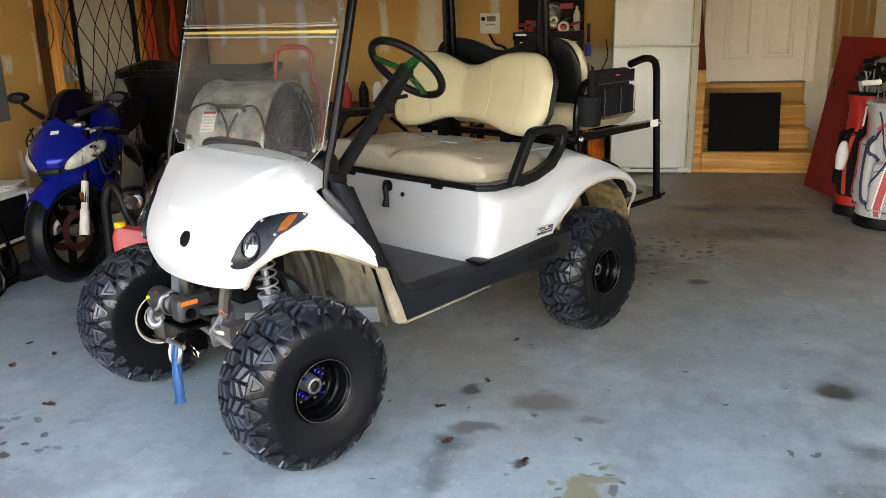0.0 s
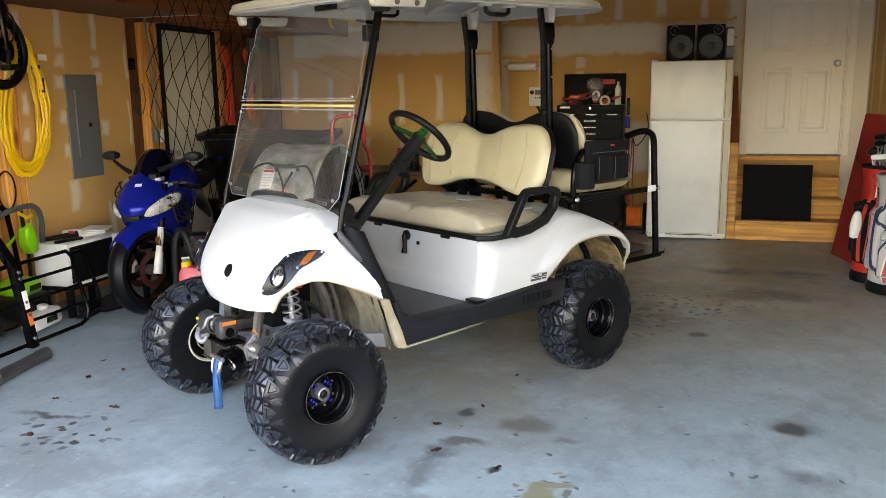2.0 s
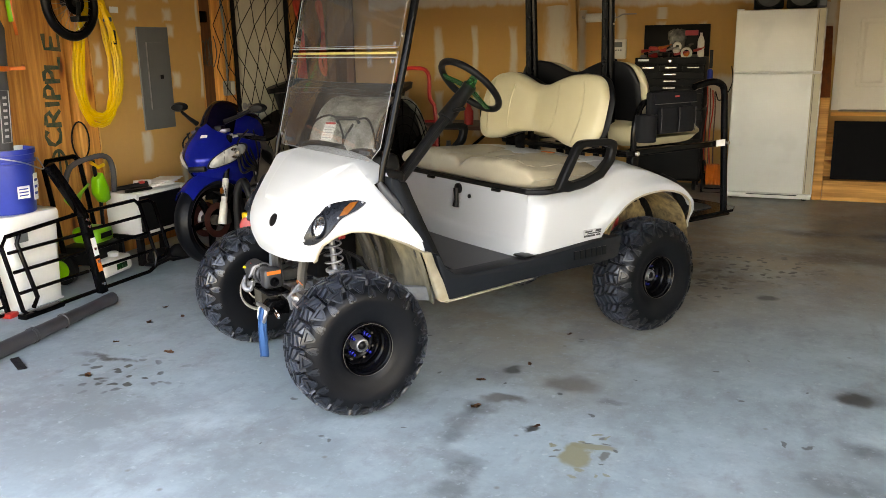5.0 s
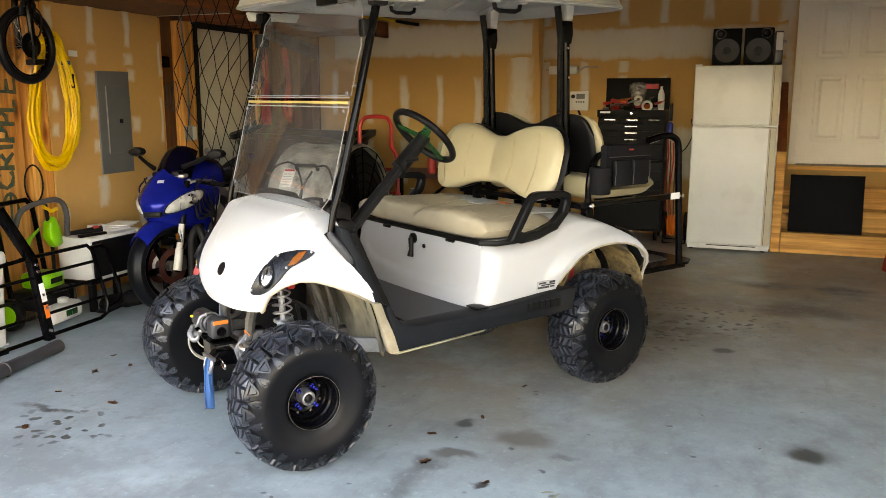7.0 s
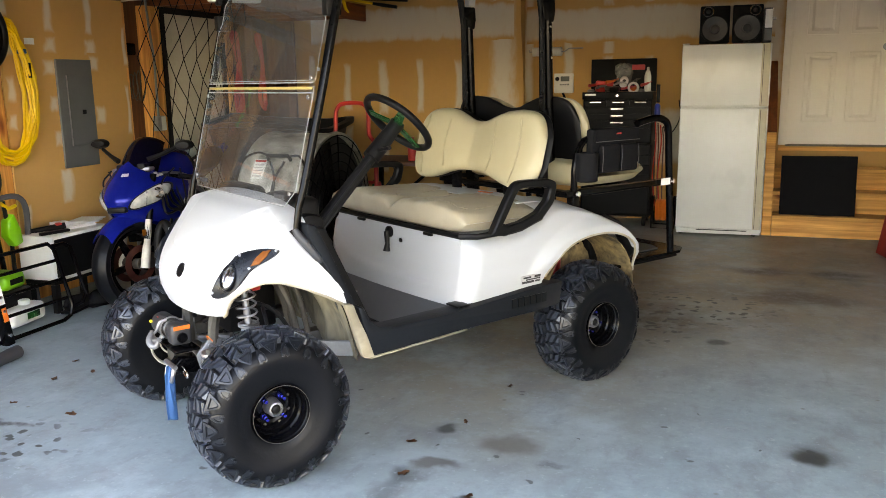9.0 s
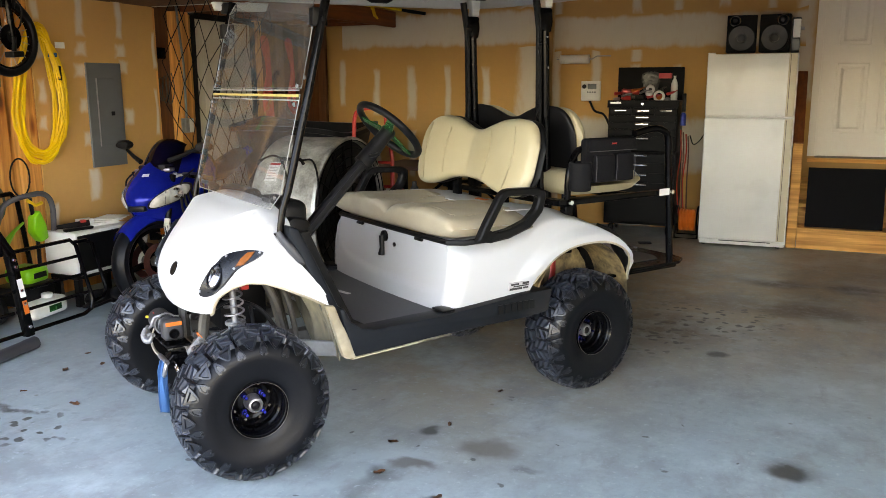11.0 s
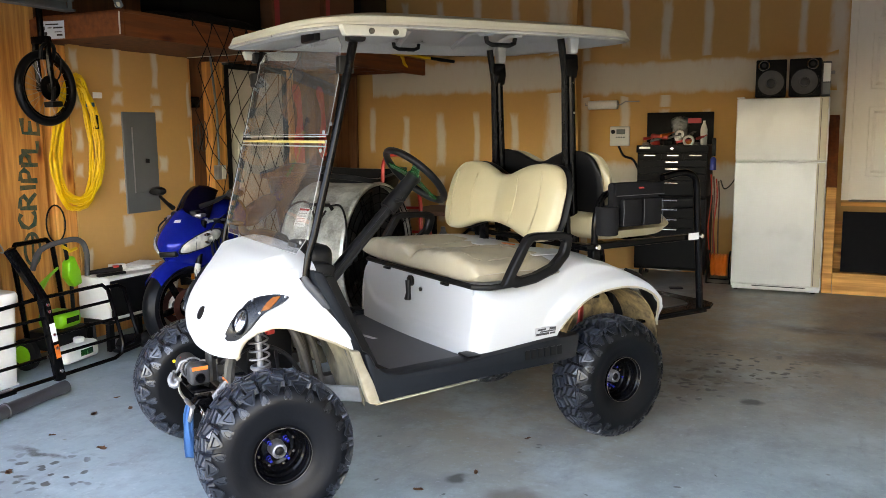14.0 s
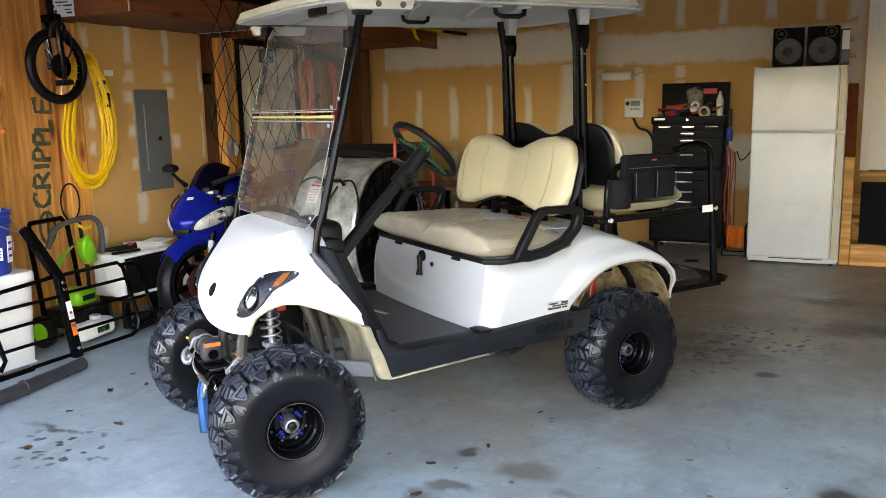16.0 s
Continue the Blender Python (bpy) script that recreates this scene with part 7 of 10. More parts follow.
solid("plastic_bag", sheet([[((0.065 + 0.03 * v + lump.uniform(-0.008, 0.008)) * math.cos(a) * (1 - abs(2 * v - 1) ** 8) ** 0.5, (0.035 + lump.uniform(-0.006, 0.006)) * math.sin(a) * (1 - abs(2 * v - 1) ** 8) ** 0.5, 0.21 * v + 0.012 * math.sin(3 * a)) for a in [2 * math.pi * k / 20 for k in range(20)]] for v in np.linspace(0.01, 0.99, 14)], 0, closed=True), CLEAR_BAG, pose(0.085, 8.40, 1.35, -4, 0, 0), "hazy clear plastic bag of parts leaning in the chest lid", "bag", smooth=25)
solid("tape_core", lathe([(0.018, -0.03), (0.04, -0.03), (0.042, 0.0), (0.04, 0.02), (0.018, 0.02)], 20, "y", closed=True), PAPER, pose(0.10, 8.30, 1.40, 12, 0, 8), "white tape core lying on the tools in the chest", "tape")
solid("white_bottle", lathe([(0.0, 0), (0.03, 0), (0.032, 0.02), (0.032, 0.15), (0.02, 0.19), (0.012, 0.2), (0.012, 0.23), (0, 0.23)], 14, "z"), WHITE_PLASTIC, pose(0.318, 8.35, 1.293), "white plastic bottle in the open tool chest", "bottle")
solid("pink_box", box(-0.06, -0.03, 0, 0.06, 0.03, 0.05, 0.004), PINK_CLOTH, pose(0.22, 8.42, 1.5), "pink packet held in the tool chest lid", "packet")
spool = thing("tape_spool", pose(0.20, 8.20, 1.333), "white and dark spool on the tool chest edge", "spool")
part("ring", lathe([(0.05, -0.02), (0.055, 0.0), (0.05, 0.02), (0.033, 0.02), (0.033, -0.02)], 20, "y", closed=True), WHITE_PLASTIC, spool)

# bits on the chest's side and the wall beside it
for k, (dx, col) in enumerate(((0.0, RED_ROPE), (0.025, BROWN_BOARD), (0.05, RED_ROPE), (0.07, BROWN_BOARD))):
    x = 0.415 + dx
    solid("extension_lead", tube([(x, 8.2, 1.02 - 0.02 * k), (x + 0.012, 8.19, 0.8), (x - 0.01 + 0.02 * (k % 2), 8.19, 0.5), (x + 0.02, 8.2, 0.2 - 0.03 * k)], 0.007, 6, smooth=5), col, pose(0, 0, 0), "dull red cord hanging beside the tool chest", "cord", "cords by the tool chest")
spray = thing("spray_can", pose(0.43, 8.2, 1.06), "small blue can hung beside the tool chest", "can")
part("can", lathe([(0.0, 0), (0.028, 0.0), (0.028, 0.1), (0.016, 0.12), (0, 0.125)], 14, "z"), BLUE_PLASTIC, spray)
part("clip", box(-0.012, -0.012, 0.13, 0.02, 0.012, 0.3, 0.004), BLACK_PLASTIC, spray)
reel = thing("cord_reel", pose(0.53, 8.16, 0), "orange extension cord wound on a black reel on the floor", "cord reel")
part("cord", lathe([(0.05, -0.08), (0.10, -0.08), (0.108, -0.065), (0.10, -0.05), (0.108, -0.035), (0.10, -0.02), (0.108, -0.005), (0.10, 0.01), (0.108, 0.025), (0.1, 0.04), (0.107, 0.055), (0.1, 0.07), (0.05, 0.07)], 28, "x", m=pose(0, 0, 0.17)), ORANGE, reel, "orange cord")
for x in (-0.10, 0.09):
    part("flange", tube([(x, 0.13 * math.cos(a), 0.17 + 0.13 * math.sin(a)) for a in [2 * math.pi * k / 28 for k in range(28)]], 0.009, 6, closed=True), BLACK_PLASTIC, reel)
part("stand", tube([(-0.11, -0.12, 0.012), (-0.115, 0, 0.3), (-0.11, 0.12, 0.012), (0.10, 0.12, 0.012), (0.105, 0, 0.3), (0.10, -0.12, 0.012)], 0.010, 6, closed=True), CHEST_BLACK, reel)
timer = thing("wall_controller", pose(-0.55, YB - 0.05, 1.28), "grey-white controller box on the plasterboard wall", "controller")
part("case", box(-0.10, 0, 0, 0.10, 0.048, 0.20, 0.012), WHITE_PLASTIC, timer)
part("display", box(-0.03, -0.003, 0.12, 0.06, 0.001, 0.17, 0.002), PANEL_GREY, timer)
part("dial", lathe([(0.022, 0), (0.02, -0.012), (0, -0.014)], 16, "y", m=pose(-0.065, 0, 0.145)), BLACK_PLASTIC, timer)
for k in range(4):
    part("button", box(-0.035 + 0.025 * k, -0.004, 0.08, -0.02 + 0.025 * k, 0.001, 0.095, 0.002), PANEL_GREY, timer)
solid("controller_cable", tube([(-0.56, 8.62, 1.28), (-0.50, 8.6, 1.18), (-0.40, 8.59, 1.14), (-0.33, 8.57, 1.02)], 0.012, 8, smooth=5), BLACK_PLASTIC, pose(0, 0, 0), "black cable drooping from the wall controller", "cable")
towel = thing("paper_towel_holder", pose(-0.72, YB - 0.06, 1.70), "white paper roll on a wire wall holder", "paper roll")
part("roll", lathe([(0.02, -0.15), (0.045, -0.15), (0.045, 0.15), (0.02, 0.15)], 18, "x", closed=True), PAPER, towel)
part("wire", tube([(-0.2, 0.055, 0.02), (-0.19, 0, 0.0), (0.18, 0, 0.0), (0.22, 0.03, 0.03), (0.36, 0.05, 0.03)], 0.006, 6), STEEL, towel)
solid("fridge_cable", tube([(0.60, 8.63, 1.2), (0.62, 8.6, 1.05), (0.57, 8.6, 0.92), (0.50, 8.58, 0.86), (0.47, 8.5, 0.95)], 0.006, 6, smooth=5), BLACK_PLASTIC, pose(0, 0, 0), "thin black cable looping on the wall", "cable")
solid("box_cutter_case", box(-0.06, -0.04, 0, 0.06, 0.04, 0.012, 0.004), BLACK_PLASTIC, pose(0.2, 7.7, 0, 0, 0, 20), "flat dark scrap lying on the floor", "scrap")

# ---- golf bags and the red board by the right wall ----
BOARD_RED = surface("scuffed_red_paint", (0.62, 0.055, 0.045), (0.46, 0.035, 0.03), rough=0.6, scale=5, third=(0.40, 0.06, 0.05))
board = thing("red_board", pose(2.265, 7.38, 0.0), "scuffed red painted board leaning on the wall", "board")
dv, up = Vector((0.18, -0.90, 0)), Vector((0.184, -0.015, 1.22))
b = bmesh.new()
vs = [b.verts.new(p) for p in (Vector((0, 0, 0)), dv, dv + up, up)]
b.faces.new(vs)
bmesh.ops.solidify(b, geom=b.faces[:], thickness=0.02)
part("sheet", b, BOARD_RED, board, smooth=0)
part("dark_scuff", lathe([(0.03, 0), (0.025, 0.002), (0, 0.002)], 12, "x", m=pose(0.12, -0.16, 0.86, 0, 188.6, 0)), BLACK_PLASTIC, board)


def club(parent, x, y, z, lean, heading, material, length=0.25, head="iron"):
    d = Vector((math.sin(radians(lean)) * math.cos(radians(heading)), math.sin(radians(lean)) * math.sin(radians(heading)), math.cos(radians(lean))))
    p0 = Vector((x, y, z))
    p1 = p0 + d * length
    c = part("club", tube([p0, p1], [0.006, 0.005], 6), STEEL, parent, "steel golf club")
    if head == "wood":
        m = Matrix.Translation(p1) @ d.to_track_quat("Z", "Y").to_matrix().to_4x4() @ pose(0.03, 0, 0.0)
        part("club_head", lathe([(0.0, -0.045), (0.022, -0.04), (0.036, -0.01), (0.036, 0.02), (0.022, 0.045), (0.0, 0.05)], 14, "x", m=m @ Matrix.Diagonal((1, 1, 0.72, 1))), material, c, "covered club head")
    else:
        side = Vector((math.cos(radians(heading + 90)), math.sin(radians(heading + 90)), 0))
        part("club_head", tube([p1, p1 + side * 0.03 + d * 0.01, p1 + side * 0.075 + d * 0.02], [0.008, 0.02, 0.026], 8, flat=0.4), material, c, "iron head")


def bag_radius(r, h, pockets, a, z):
    """Distance of the cloth from the middle: a waisted tube with stuffed pockets."""
    base = r * float(np.interp(z / h, [0.0, 0.03, 0.15, 0.5, 0.88, 0.95, 1.0], [0.96, 1.0, 0.98, 0.92, 0.95, 1.05, 1.07]))
    for mid, wide, z0, z1, deep in pockets:
        da = abs((a - mid + 180) % 360 - 180)
        if da < wide and z0 < z < z1:
            e = min(1, (wide - da) * math.pi / 180 * r / 0.03) * min(1, (z - z0) / 0.03) * min(1, (z1 - z) / 0.03)
            base += deep * math.sqrt(max(0, 1 - (1 - e) ** 2))
    return base


def golf_bag(m, label, main, pockets, pocket_cloth, bands, r, h, heads, seedv):
    rnd = random.Random(seedv)
    g = thing("golf_bag", m, label, "golf bag", "golf bags by the wall")

    def on_bag(a, z, lift=0.0):
        q = bag_radius(r, h, pockets, a, z) + lift
        return (q * math.cos(radians(a)), q * math.sin(radians(a)), z)
    part("body", lathe([(0.0, 0.0), (r * 0.95, 0.0), (r, 0.02), (r * 0.98, 0.12), (r * 0.92, 0.4), (r * 0.95, h - 0.1), (r * 1.05, h - 0.04), (r * 1.08, h), (r * 0.98, h + 0.01), (r * 0.95, h - 0.02), (0.0, h - 0.03)], 32, "z"), main, g)
    part("base_cup", lathe([(0.0, -0.001), (r * 1.02, -0.001), (r * 1.06, 0.03), (r * 1.03, 0.07), (r * 0.99, 0.075)], 24, "z"), BLACK_PLASTIC, g)
    for k, (mid, wide, z0, z1, deep) in enumerate(pockets):
        rows = [[on_bag(a, z, 0.002 + 0.0025 * math.sin(a * 0.31 + z * 40)) for a in np.linspace(mid - wide, mid + wide, 25)] for z in np.linspace(z0, z1, 25)]
        part("pocket", sheet(rows, 0.003), pocket_cloth[k % len(pocket_cloth)], g)
        zip_line = [on_bag(a, z1 - 0.045 - 0.00004 * (a - mid) ** 2, 0.006) for a in np.linspace(mid - wide * 0.75, mid + wide * 0.75, 12)]
        part("zip", tube(zip_line, 0.0028, 6), BLACK_PLASTIC, g)
    for order, (points, wide, cloth) in enumerate(bands):
        line = spline([(a, z * 100, 0) for a, z in points], 5)
        rows = []
        for k, p in enumerate(line):
            q0, q1 = line[max(0, k - 1)], line[min(len(line) - 1, k + 1)]
            du, dv = (q1.x - q0.x) * math.pi / 180 * r, (q1.y - q0.y) / 100
            d = math.hypot(du, dv) or 1
            nu, nv = -dv / d * wide / 2, du / d * wide / 2
            rows.append([on_bag(p.x + f * nu / r * 180 / math.pi, p.y / 100 + f * nv, 0.007 + 0.0006 * order) for f in (-1, -0.4, 0.4, 1)])
        part("trim_band", sheet(rows, 0.003), cloth, g)
    part("rim", tube([(r * 1.06 * math.cos(a), r * 1.06 * math.sin(a), h) for a in [2 * math.pi * k / 24 for k in range(24)]], 0.014, 8, closed=True), BLACK_FABRIC if heads > 20 else main, g)
    for k in range(heads):
        a, q = rnd.uniform(0, 6.28), rnd.uniform(0.2, 0.8) * r
        wood_head = k % 3 == 0
        club(g, q * math.cos(a), q * math.sin(a), h - 0.1, rnd.uniform(3, 20), rnd.uniform(120, 290), BLACK_PLASTIC if wood_head or k % 2 else CHROME, rnd.uniform(0.16, 0.34), "wood" if wood_head else "iron")
    return g


bag_red = golf_bag(pose(2.37, 6.33, 0.0, 0, 3, 20), "red and black golf bag full of clubs", RED_PAINT,
                   [(208, 30, 0.14, 0.62, 0.045), (256, 22, 0.16, 0.44, 0.035), (250, 18, 0.50, 0.70, 0.02), (160, 24, 0.2, 0.6, 0.04)], (BLACK_FABRIC, RED_PAINT, BLACK_FABRIC),
                   [([(232, 0.80), (229, 0.6), (236, 0.36), (230, 0.1)], 0.03, BLACK_FABRIC), ([(205, 0.80), (212, 0.66), (200, 0.4), (206, 0.16)], 0.022, RED_ROPE), ([(225, 0.78), (222, 0.64)], 0.012, PAPER), ([(248, 0.42), (256, 0.3), (250, 0.18)], 0.02, BLACK_FABRIC), ([(265, 0.8), (268, 0.55), (272, 0.2)], 0.02, BLACK_FABRIC)],
                   0.14, 0.86, 28, 3)
for k, (x, y, rx, ry, cloth) in enumerate(((0.05, 0.05, 6, 10, BLACK_FABRIC), (0.10, 0.0, -4, 16, DARK_GREY_CLOTH), (0.0, 0.0, 8, -6, BLACK_FABRIC))):
    cover = part("head_cover", lathe([(0.0, 0.0), (0.018, 0.0), (0.021, 0.10), (0.038, 0.17), (0.043, 0.215), (0.034, 0.25), (0.0, 0.262)], 16, "z", m=pose(x, y, 0.86, rx, ry, 0)), cloth, bag_red, "long knitted club head cover")
    if k == 1:
        part("stripe", lathe([(0.0225, 0.10), (0.041, 0.172), (0.0455, 0.205)], 16, "z", m=pose(x, y, 0.86, rx, ry, 0)), YELLOW_CABLE, cover)
bag_grey = golf_bag(pose(2.465, 6.0, 0.0, 0, 2, -15), "pale grey golf bag with coral and navy trim", GREY_CLOTH,
                    [(266, 34, 0.12, 0.46, 0.05), (270, 26, 0.50, 0.71, 0.03), (208, 22, 0.15, 0.60, 0.04), (325, 22, 0.15, 0.6, 0.04)], (GREY_CLOTH,),
                    [([(280, 0.78), (271, 0.60), (263, 0.40), (257, 0.25), (252, 0.09)], 0.050, PAPER), ([(280, 0.78), (271, 0.60), (263, 0.40), (257, 0.25), (252, 0.09)], 0.034, PINK_CLOTH), ([(236, 0.68), (226, 0.60), (222, 0.52), (240, 0.46)], 0.020, NAVY_CLOTH), ([(262, 0.74), (244, 0.70), (228, 0.66)], 0.022, PINK_CLOTH), ([(290, 0.62), (310, 0.70), (322, 0.76)], 0.020, PINK_CLOTH), ([(232, 0.78), (241, 0.64), (256, 0.48), (250, 0.40), (231, 0.28)], 0.011, NAVY_CLOTH),
                     ([(302, 0.79), (299, 0.55), (303, 0.32), (300, 0.11)], 0.020, PINK_CLOTH), ([(293, 0.76), (290, 0.56), (294, 0.34), (284, 0.15), (262, 0.12)], 0.009, NAVY_CLOTH),
                     ([(222, 0.62), (216, 0.42), (222, 0.22), (238, 0.12)], 0.018, NAVY_CLOTH), ([(196, 0.78), (200, 0.5), (194, 0.14)], 0.02, PINK_CLOTH), ([(255, 0.72), (270, 0.735), (288, 0.72)], 0.012, NAVY_CLOTH), ([(282, 0.105), (300, 0.10), (318, 0.105)], 0.045, PINK_CLOTH)],
                    0.186, 0.82, 13, 9)
part("strap_knob", lathe([(0.0, -0.03), (0.03, -0.02), (0.034, 0.0), (0.02, 0.03), (0, 0.036)], 14, "z", m=pose(0.02, -0.195, 0.74)), BLACK_PLASTIC, bag_grey, "black strap knob")
part("putter_head", box(-0.11, -0.02, 0.95, 0.02, 0.02, 0.985, 0.01), PAPER, bag_grey, "white and red putter head").matrix_basis = pose(-0.06, -0.14, 0.0, 0, -8, -40)
part("putter_shaft", tube([(-0.07, -0.14, 0.7), (-0.08, -0.16, 0.96)], 0.007, 6), STEEL, bag_grey)
solid("golf_glove", lathe([(0.0, -0.10), (0.03, -0.09), (0.04, 0.0), (0.034, 0.06), (0.02, 0.1), (0, 0.11)], 10, "z"), PAPER, pose(2.215, 6.20, 0.44, 0, 6, 20), "white golf glove clipped on the red bag", "glove")
solid("blue_cap", lathe([(0.0, 0.08), (0.05, 0.07), (0.08, 0.03), (0.085, 0.0), (0.13, -0.01), (0.08, -0.012)], 16, "z"), BLUE_PLASTIC, pose(2.57, 6.17, 1.0, 0, 12, 0), "blue cap resting on the golf clubs", "cap")

olive = thing("tool_box", pose(2.515, 4.95, 0, 0, 0, 6), "dark olive tool box on the floor by the wall", "tool box")
part("case", box(-0.14, -0.28, 0.0, 0.14, 0.28, 0.27, 0.012, 2), OLIVE, olive)
part("lid", box(-0.145, -0.285, 0.273, 0.145, 0.285, 0.31, 0.012, 2), OLIVE, olive)
part("latch", box(-0.152, -0.03, 0.24, -0.14, 0.03, 0.295, 0.003, 1), STEEL, olive)

# ---- left wall fittings ----
panel = thing("breaker_panel", pose(XL, 4.63, 0.86), "grey steel breaker panel set on the plasterboard", "breaker panel")
part("cover", box(0.0, 0, 0, 0.016, 0.335, 0.75, 0.003, 1), PANEL_GREY, panel, smooth=0)
dr = part("hinged_door", box(0.016, 0.085, 0.15, 0.022, 0.25, 0.64, 0.002, 1), PANEL_GREY, panel, smooth=0)
part("hinge_line", box(0.017, 0.078, 0.15, 0.024, 0.084, 0.64), STEEL, dr, smooth=0)
part("latch", box(0.022, 0.20, 0.37, 0.028, 0.235, 0.40, 0.002, 1), BLACK_PLASTIC, dr, smooth=0)

# yellow cable hung in long loops
cable = thing("extension_cable", pose(XL + 0.05, 4.18, 1.395), "yellow extension cable hung in loops on the wall", "cable")
crnd = random.Random(8)
for k in range(13):
    w, h, o = crnd.uniform(0.16, 0.30), crnd.uniform(0.36, 0.46), crnd.uniform(-0.06, 0.02)
    pts = []
    for i in range(24):
        a = 2 * math.pi * i / 24
        sz = math.sin(a)
        pts.append((0.025 * crnd.random() + 0.012 * (k % 4), o + w * math.cos(a) * (0.5 + 0.5 * (0.5 - 0.5 * sz)) + 0.03 * sz, h * sz + 0.0))
    part("loop", tube(pts, 0.0092, 6, closed=True), YELLOW_CABLE, cable)
part("tie", box(0.0, 0.08, 0.24, 0.05, 0.13, 0.27, 0.006), BLUE_STRAP, cable, "blue tie")
part("plug", box(0.03, 0.115, 0.085, 0.06, 0.145, 0.185, 0.008), BLACK_PLASTIC, cable, "black plug")
part("tag", box(0.045, 0.12, 0.30, 0.047, 0.20, 0.34), PAPER, cable, smooth=0)

# bicycle wheel and fork hanging under the loft
bw = thing("bicycle_wheel", pose(-2.985, 3.735, 1.73, 4, 0, 4), "small black bicycle wheel and fork hung from the loft", "bicycle wheel")
part("tyre", tube([(0, 0.205 * math.cos(a), 0.205 * math.sin(a)) for a in [2 * math.pi * k / 48 for k in range(48)]], 0.026, 10, closed=True), RUBBER, bw)
part("rim", lathe([(0.172, -0.014), (0.185, -0.014), (0.185, 0.014), (0.172, 0.014)], 48, "x", closed=True), BLACK_STEEL, bw, "black rim")
part("rim_edge", tube([(0.010, 0.1805 * math.cos(a), 0.1805 * math.sin(a)) for a in [2 * math.pi * k / 48 for k in range(48)]], 0.0028, 6, closed=True), STEEL, bw, "worn bright rim edge")
part("brake", tube([(0.03, 0.05, 0.17), (0.045, 0.055, 0.235), (0.05, 0.01, 0.27), (0.045, -0.04, 0.24), (0.03, -0.045, 0.175)], [0.012, 0.012, 0.013, 0.012, 0.012], 8, smooth=3), BLACK_PLASTIC, bw, "black rim brake")
part("brake_cable", tube([(0.045, 0.05, 0.23), (0.06, 0.085, 0.17), (0.05, 0.06, 0.06), (0.05, -0.03, 0.02)], 0.005, 6, smooth=4), BLACK_PLASTIC, bw)
part("hub", lathe([(0.0, -0.06), (0.02, -0.06), (0.024, -0.03), (0.015, 0.0), (0.024, 0.03), (0.045, 0.032), (0.045, 0.045), (0.0, 0.05)], 16, "x"), BLACK_PLASTIC, bw)
for k in range(24):
    a = 2 * math.pi * k / 24
    part("spoke", tube([(0.02 * (-1) ** k, 0.02 * math.cos(a + 0.5), 0.02 * math.sin(a + 0.5)), (0, 0.174 * math.cos(a), 0.174 * math.sin(a))], 0.0016, 4), STEEL, bw)
for x in (-0.05, 0.05):
    part("fork_leg", tube([(x, 0, 0), (x, 0.0, 0.22), (x * 0.9, 0.01, 0.30)], 0.019, 8), BLACK_STEEL, bw)
part("fork_crown", box(-0.06, -0.02, 0.26, 0.06, 0.035, 0.31, 0.01), BLACK_STEEL, bw)
part("steerer", tube([(0, 0.01, 0.29), (0, 0.03, 0.7)], 0.02, 10), BLACK_STEEL, bw)
part("crank", tube([(0.06, 0, 0.0), (0.07, -0.03, -0.09)], 0.014, 8), BLACK_PLASTIC, bw)
part("pedal", box(0.06, -0.095, -0.115, 0.13, -0.01, -0.08, 0.008), BLACK_PLASTIC, bw)
part("chain_ring", lathe([(0.03, 0.05), (0.075, 0.05), (0.075, 0.056), (0.03, 0.056)], 24, "x", closed=True, m=pose(0.0, -0.02, 0.0)), BLACK_STEEL, bw)
note = solid("notice_card", box(0, -0.09, -0.055, 0.002, 0.09, 0.055), CARD_WHITE, pose(-3.115, 3.92, 2.105, 0, 0, -78), "white printed card pinned to the loft edge", "card", smooth=0)
for y0, y1, z0, z1 in ((-0.045, 0.05, 0.030, 0.038), (0.012, 0.08, 0.008, 0.018), (-0.03, 0.0, 0.010, 0.016), (-0.078, -0.05, -0.002, 0.022), (-0.08, -0.035, -0.034, -0.012), (0.02, 0.07, -0.016, -0.011), (0.035, 0.075, -0.038, -0.026)):
    part("text_bar", box(0.0022, y0, z0, 0.003, y1, z1), INK, note, smooth=0)
strap = thing("hanging_straps", pose(XL + 0.02, 3.55, 1.9), "green and orange ratchet straps hung on a hook", "strap")
part("green_strap", tube([(0.03, 0, 0.06), (0.03, -0.03, -0.1), (0.03, -0.02, -0.28)], 0.02, 8, flat=0.4), GREEN_TOOL, strap)
part("orange_strap", tube([(0.04, 0.0, -0.02), (0.04, -0.02, -0.2), (0.04, 0.0, -0.36)], 0.014, 8, flat=0.4), ORANGE, strap)
part("hook", tube([(-0.02, 0, 0.14), (0.05, 0, 0.14), (0.06, 0, 0.08), (0.03, 0, 0.05)], 0.012, 8), BLACK_STEEL, strap)

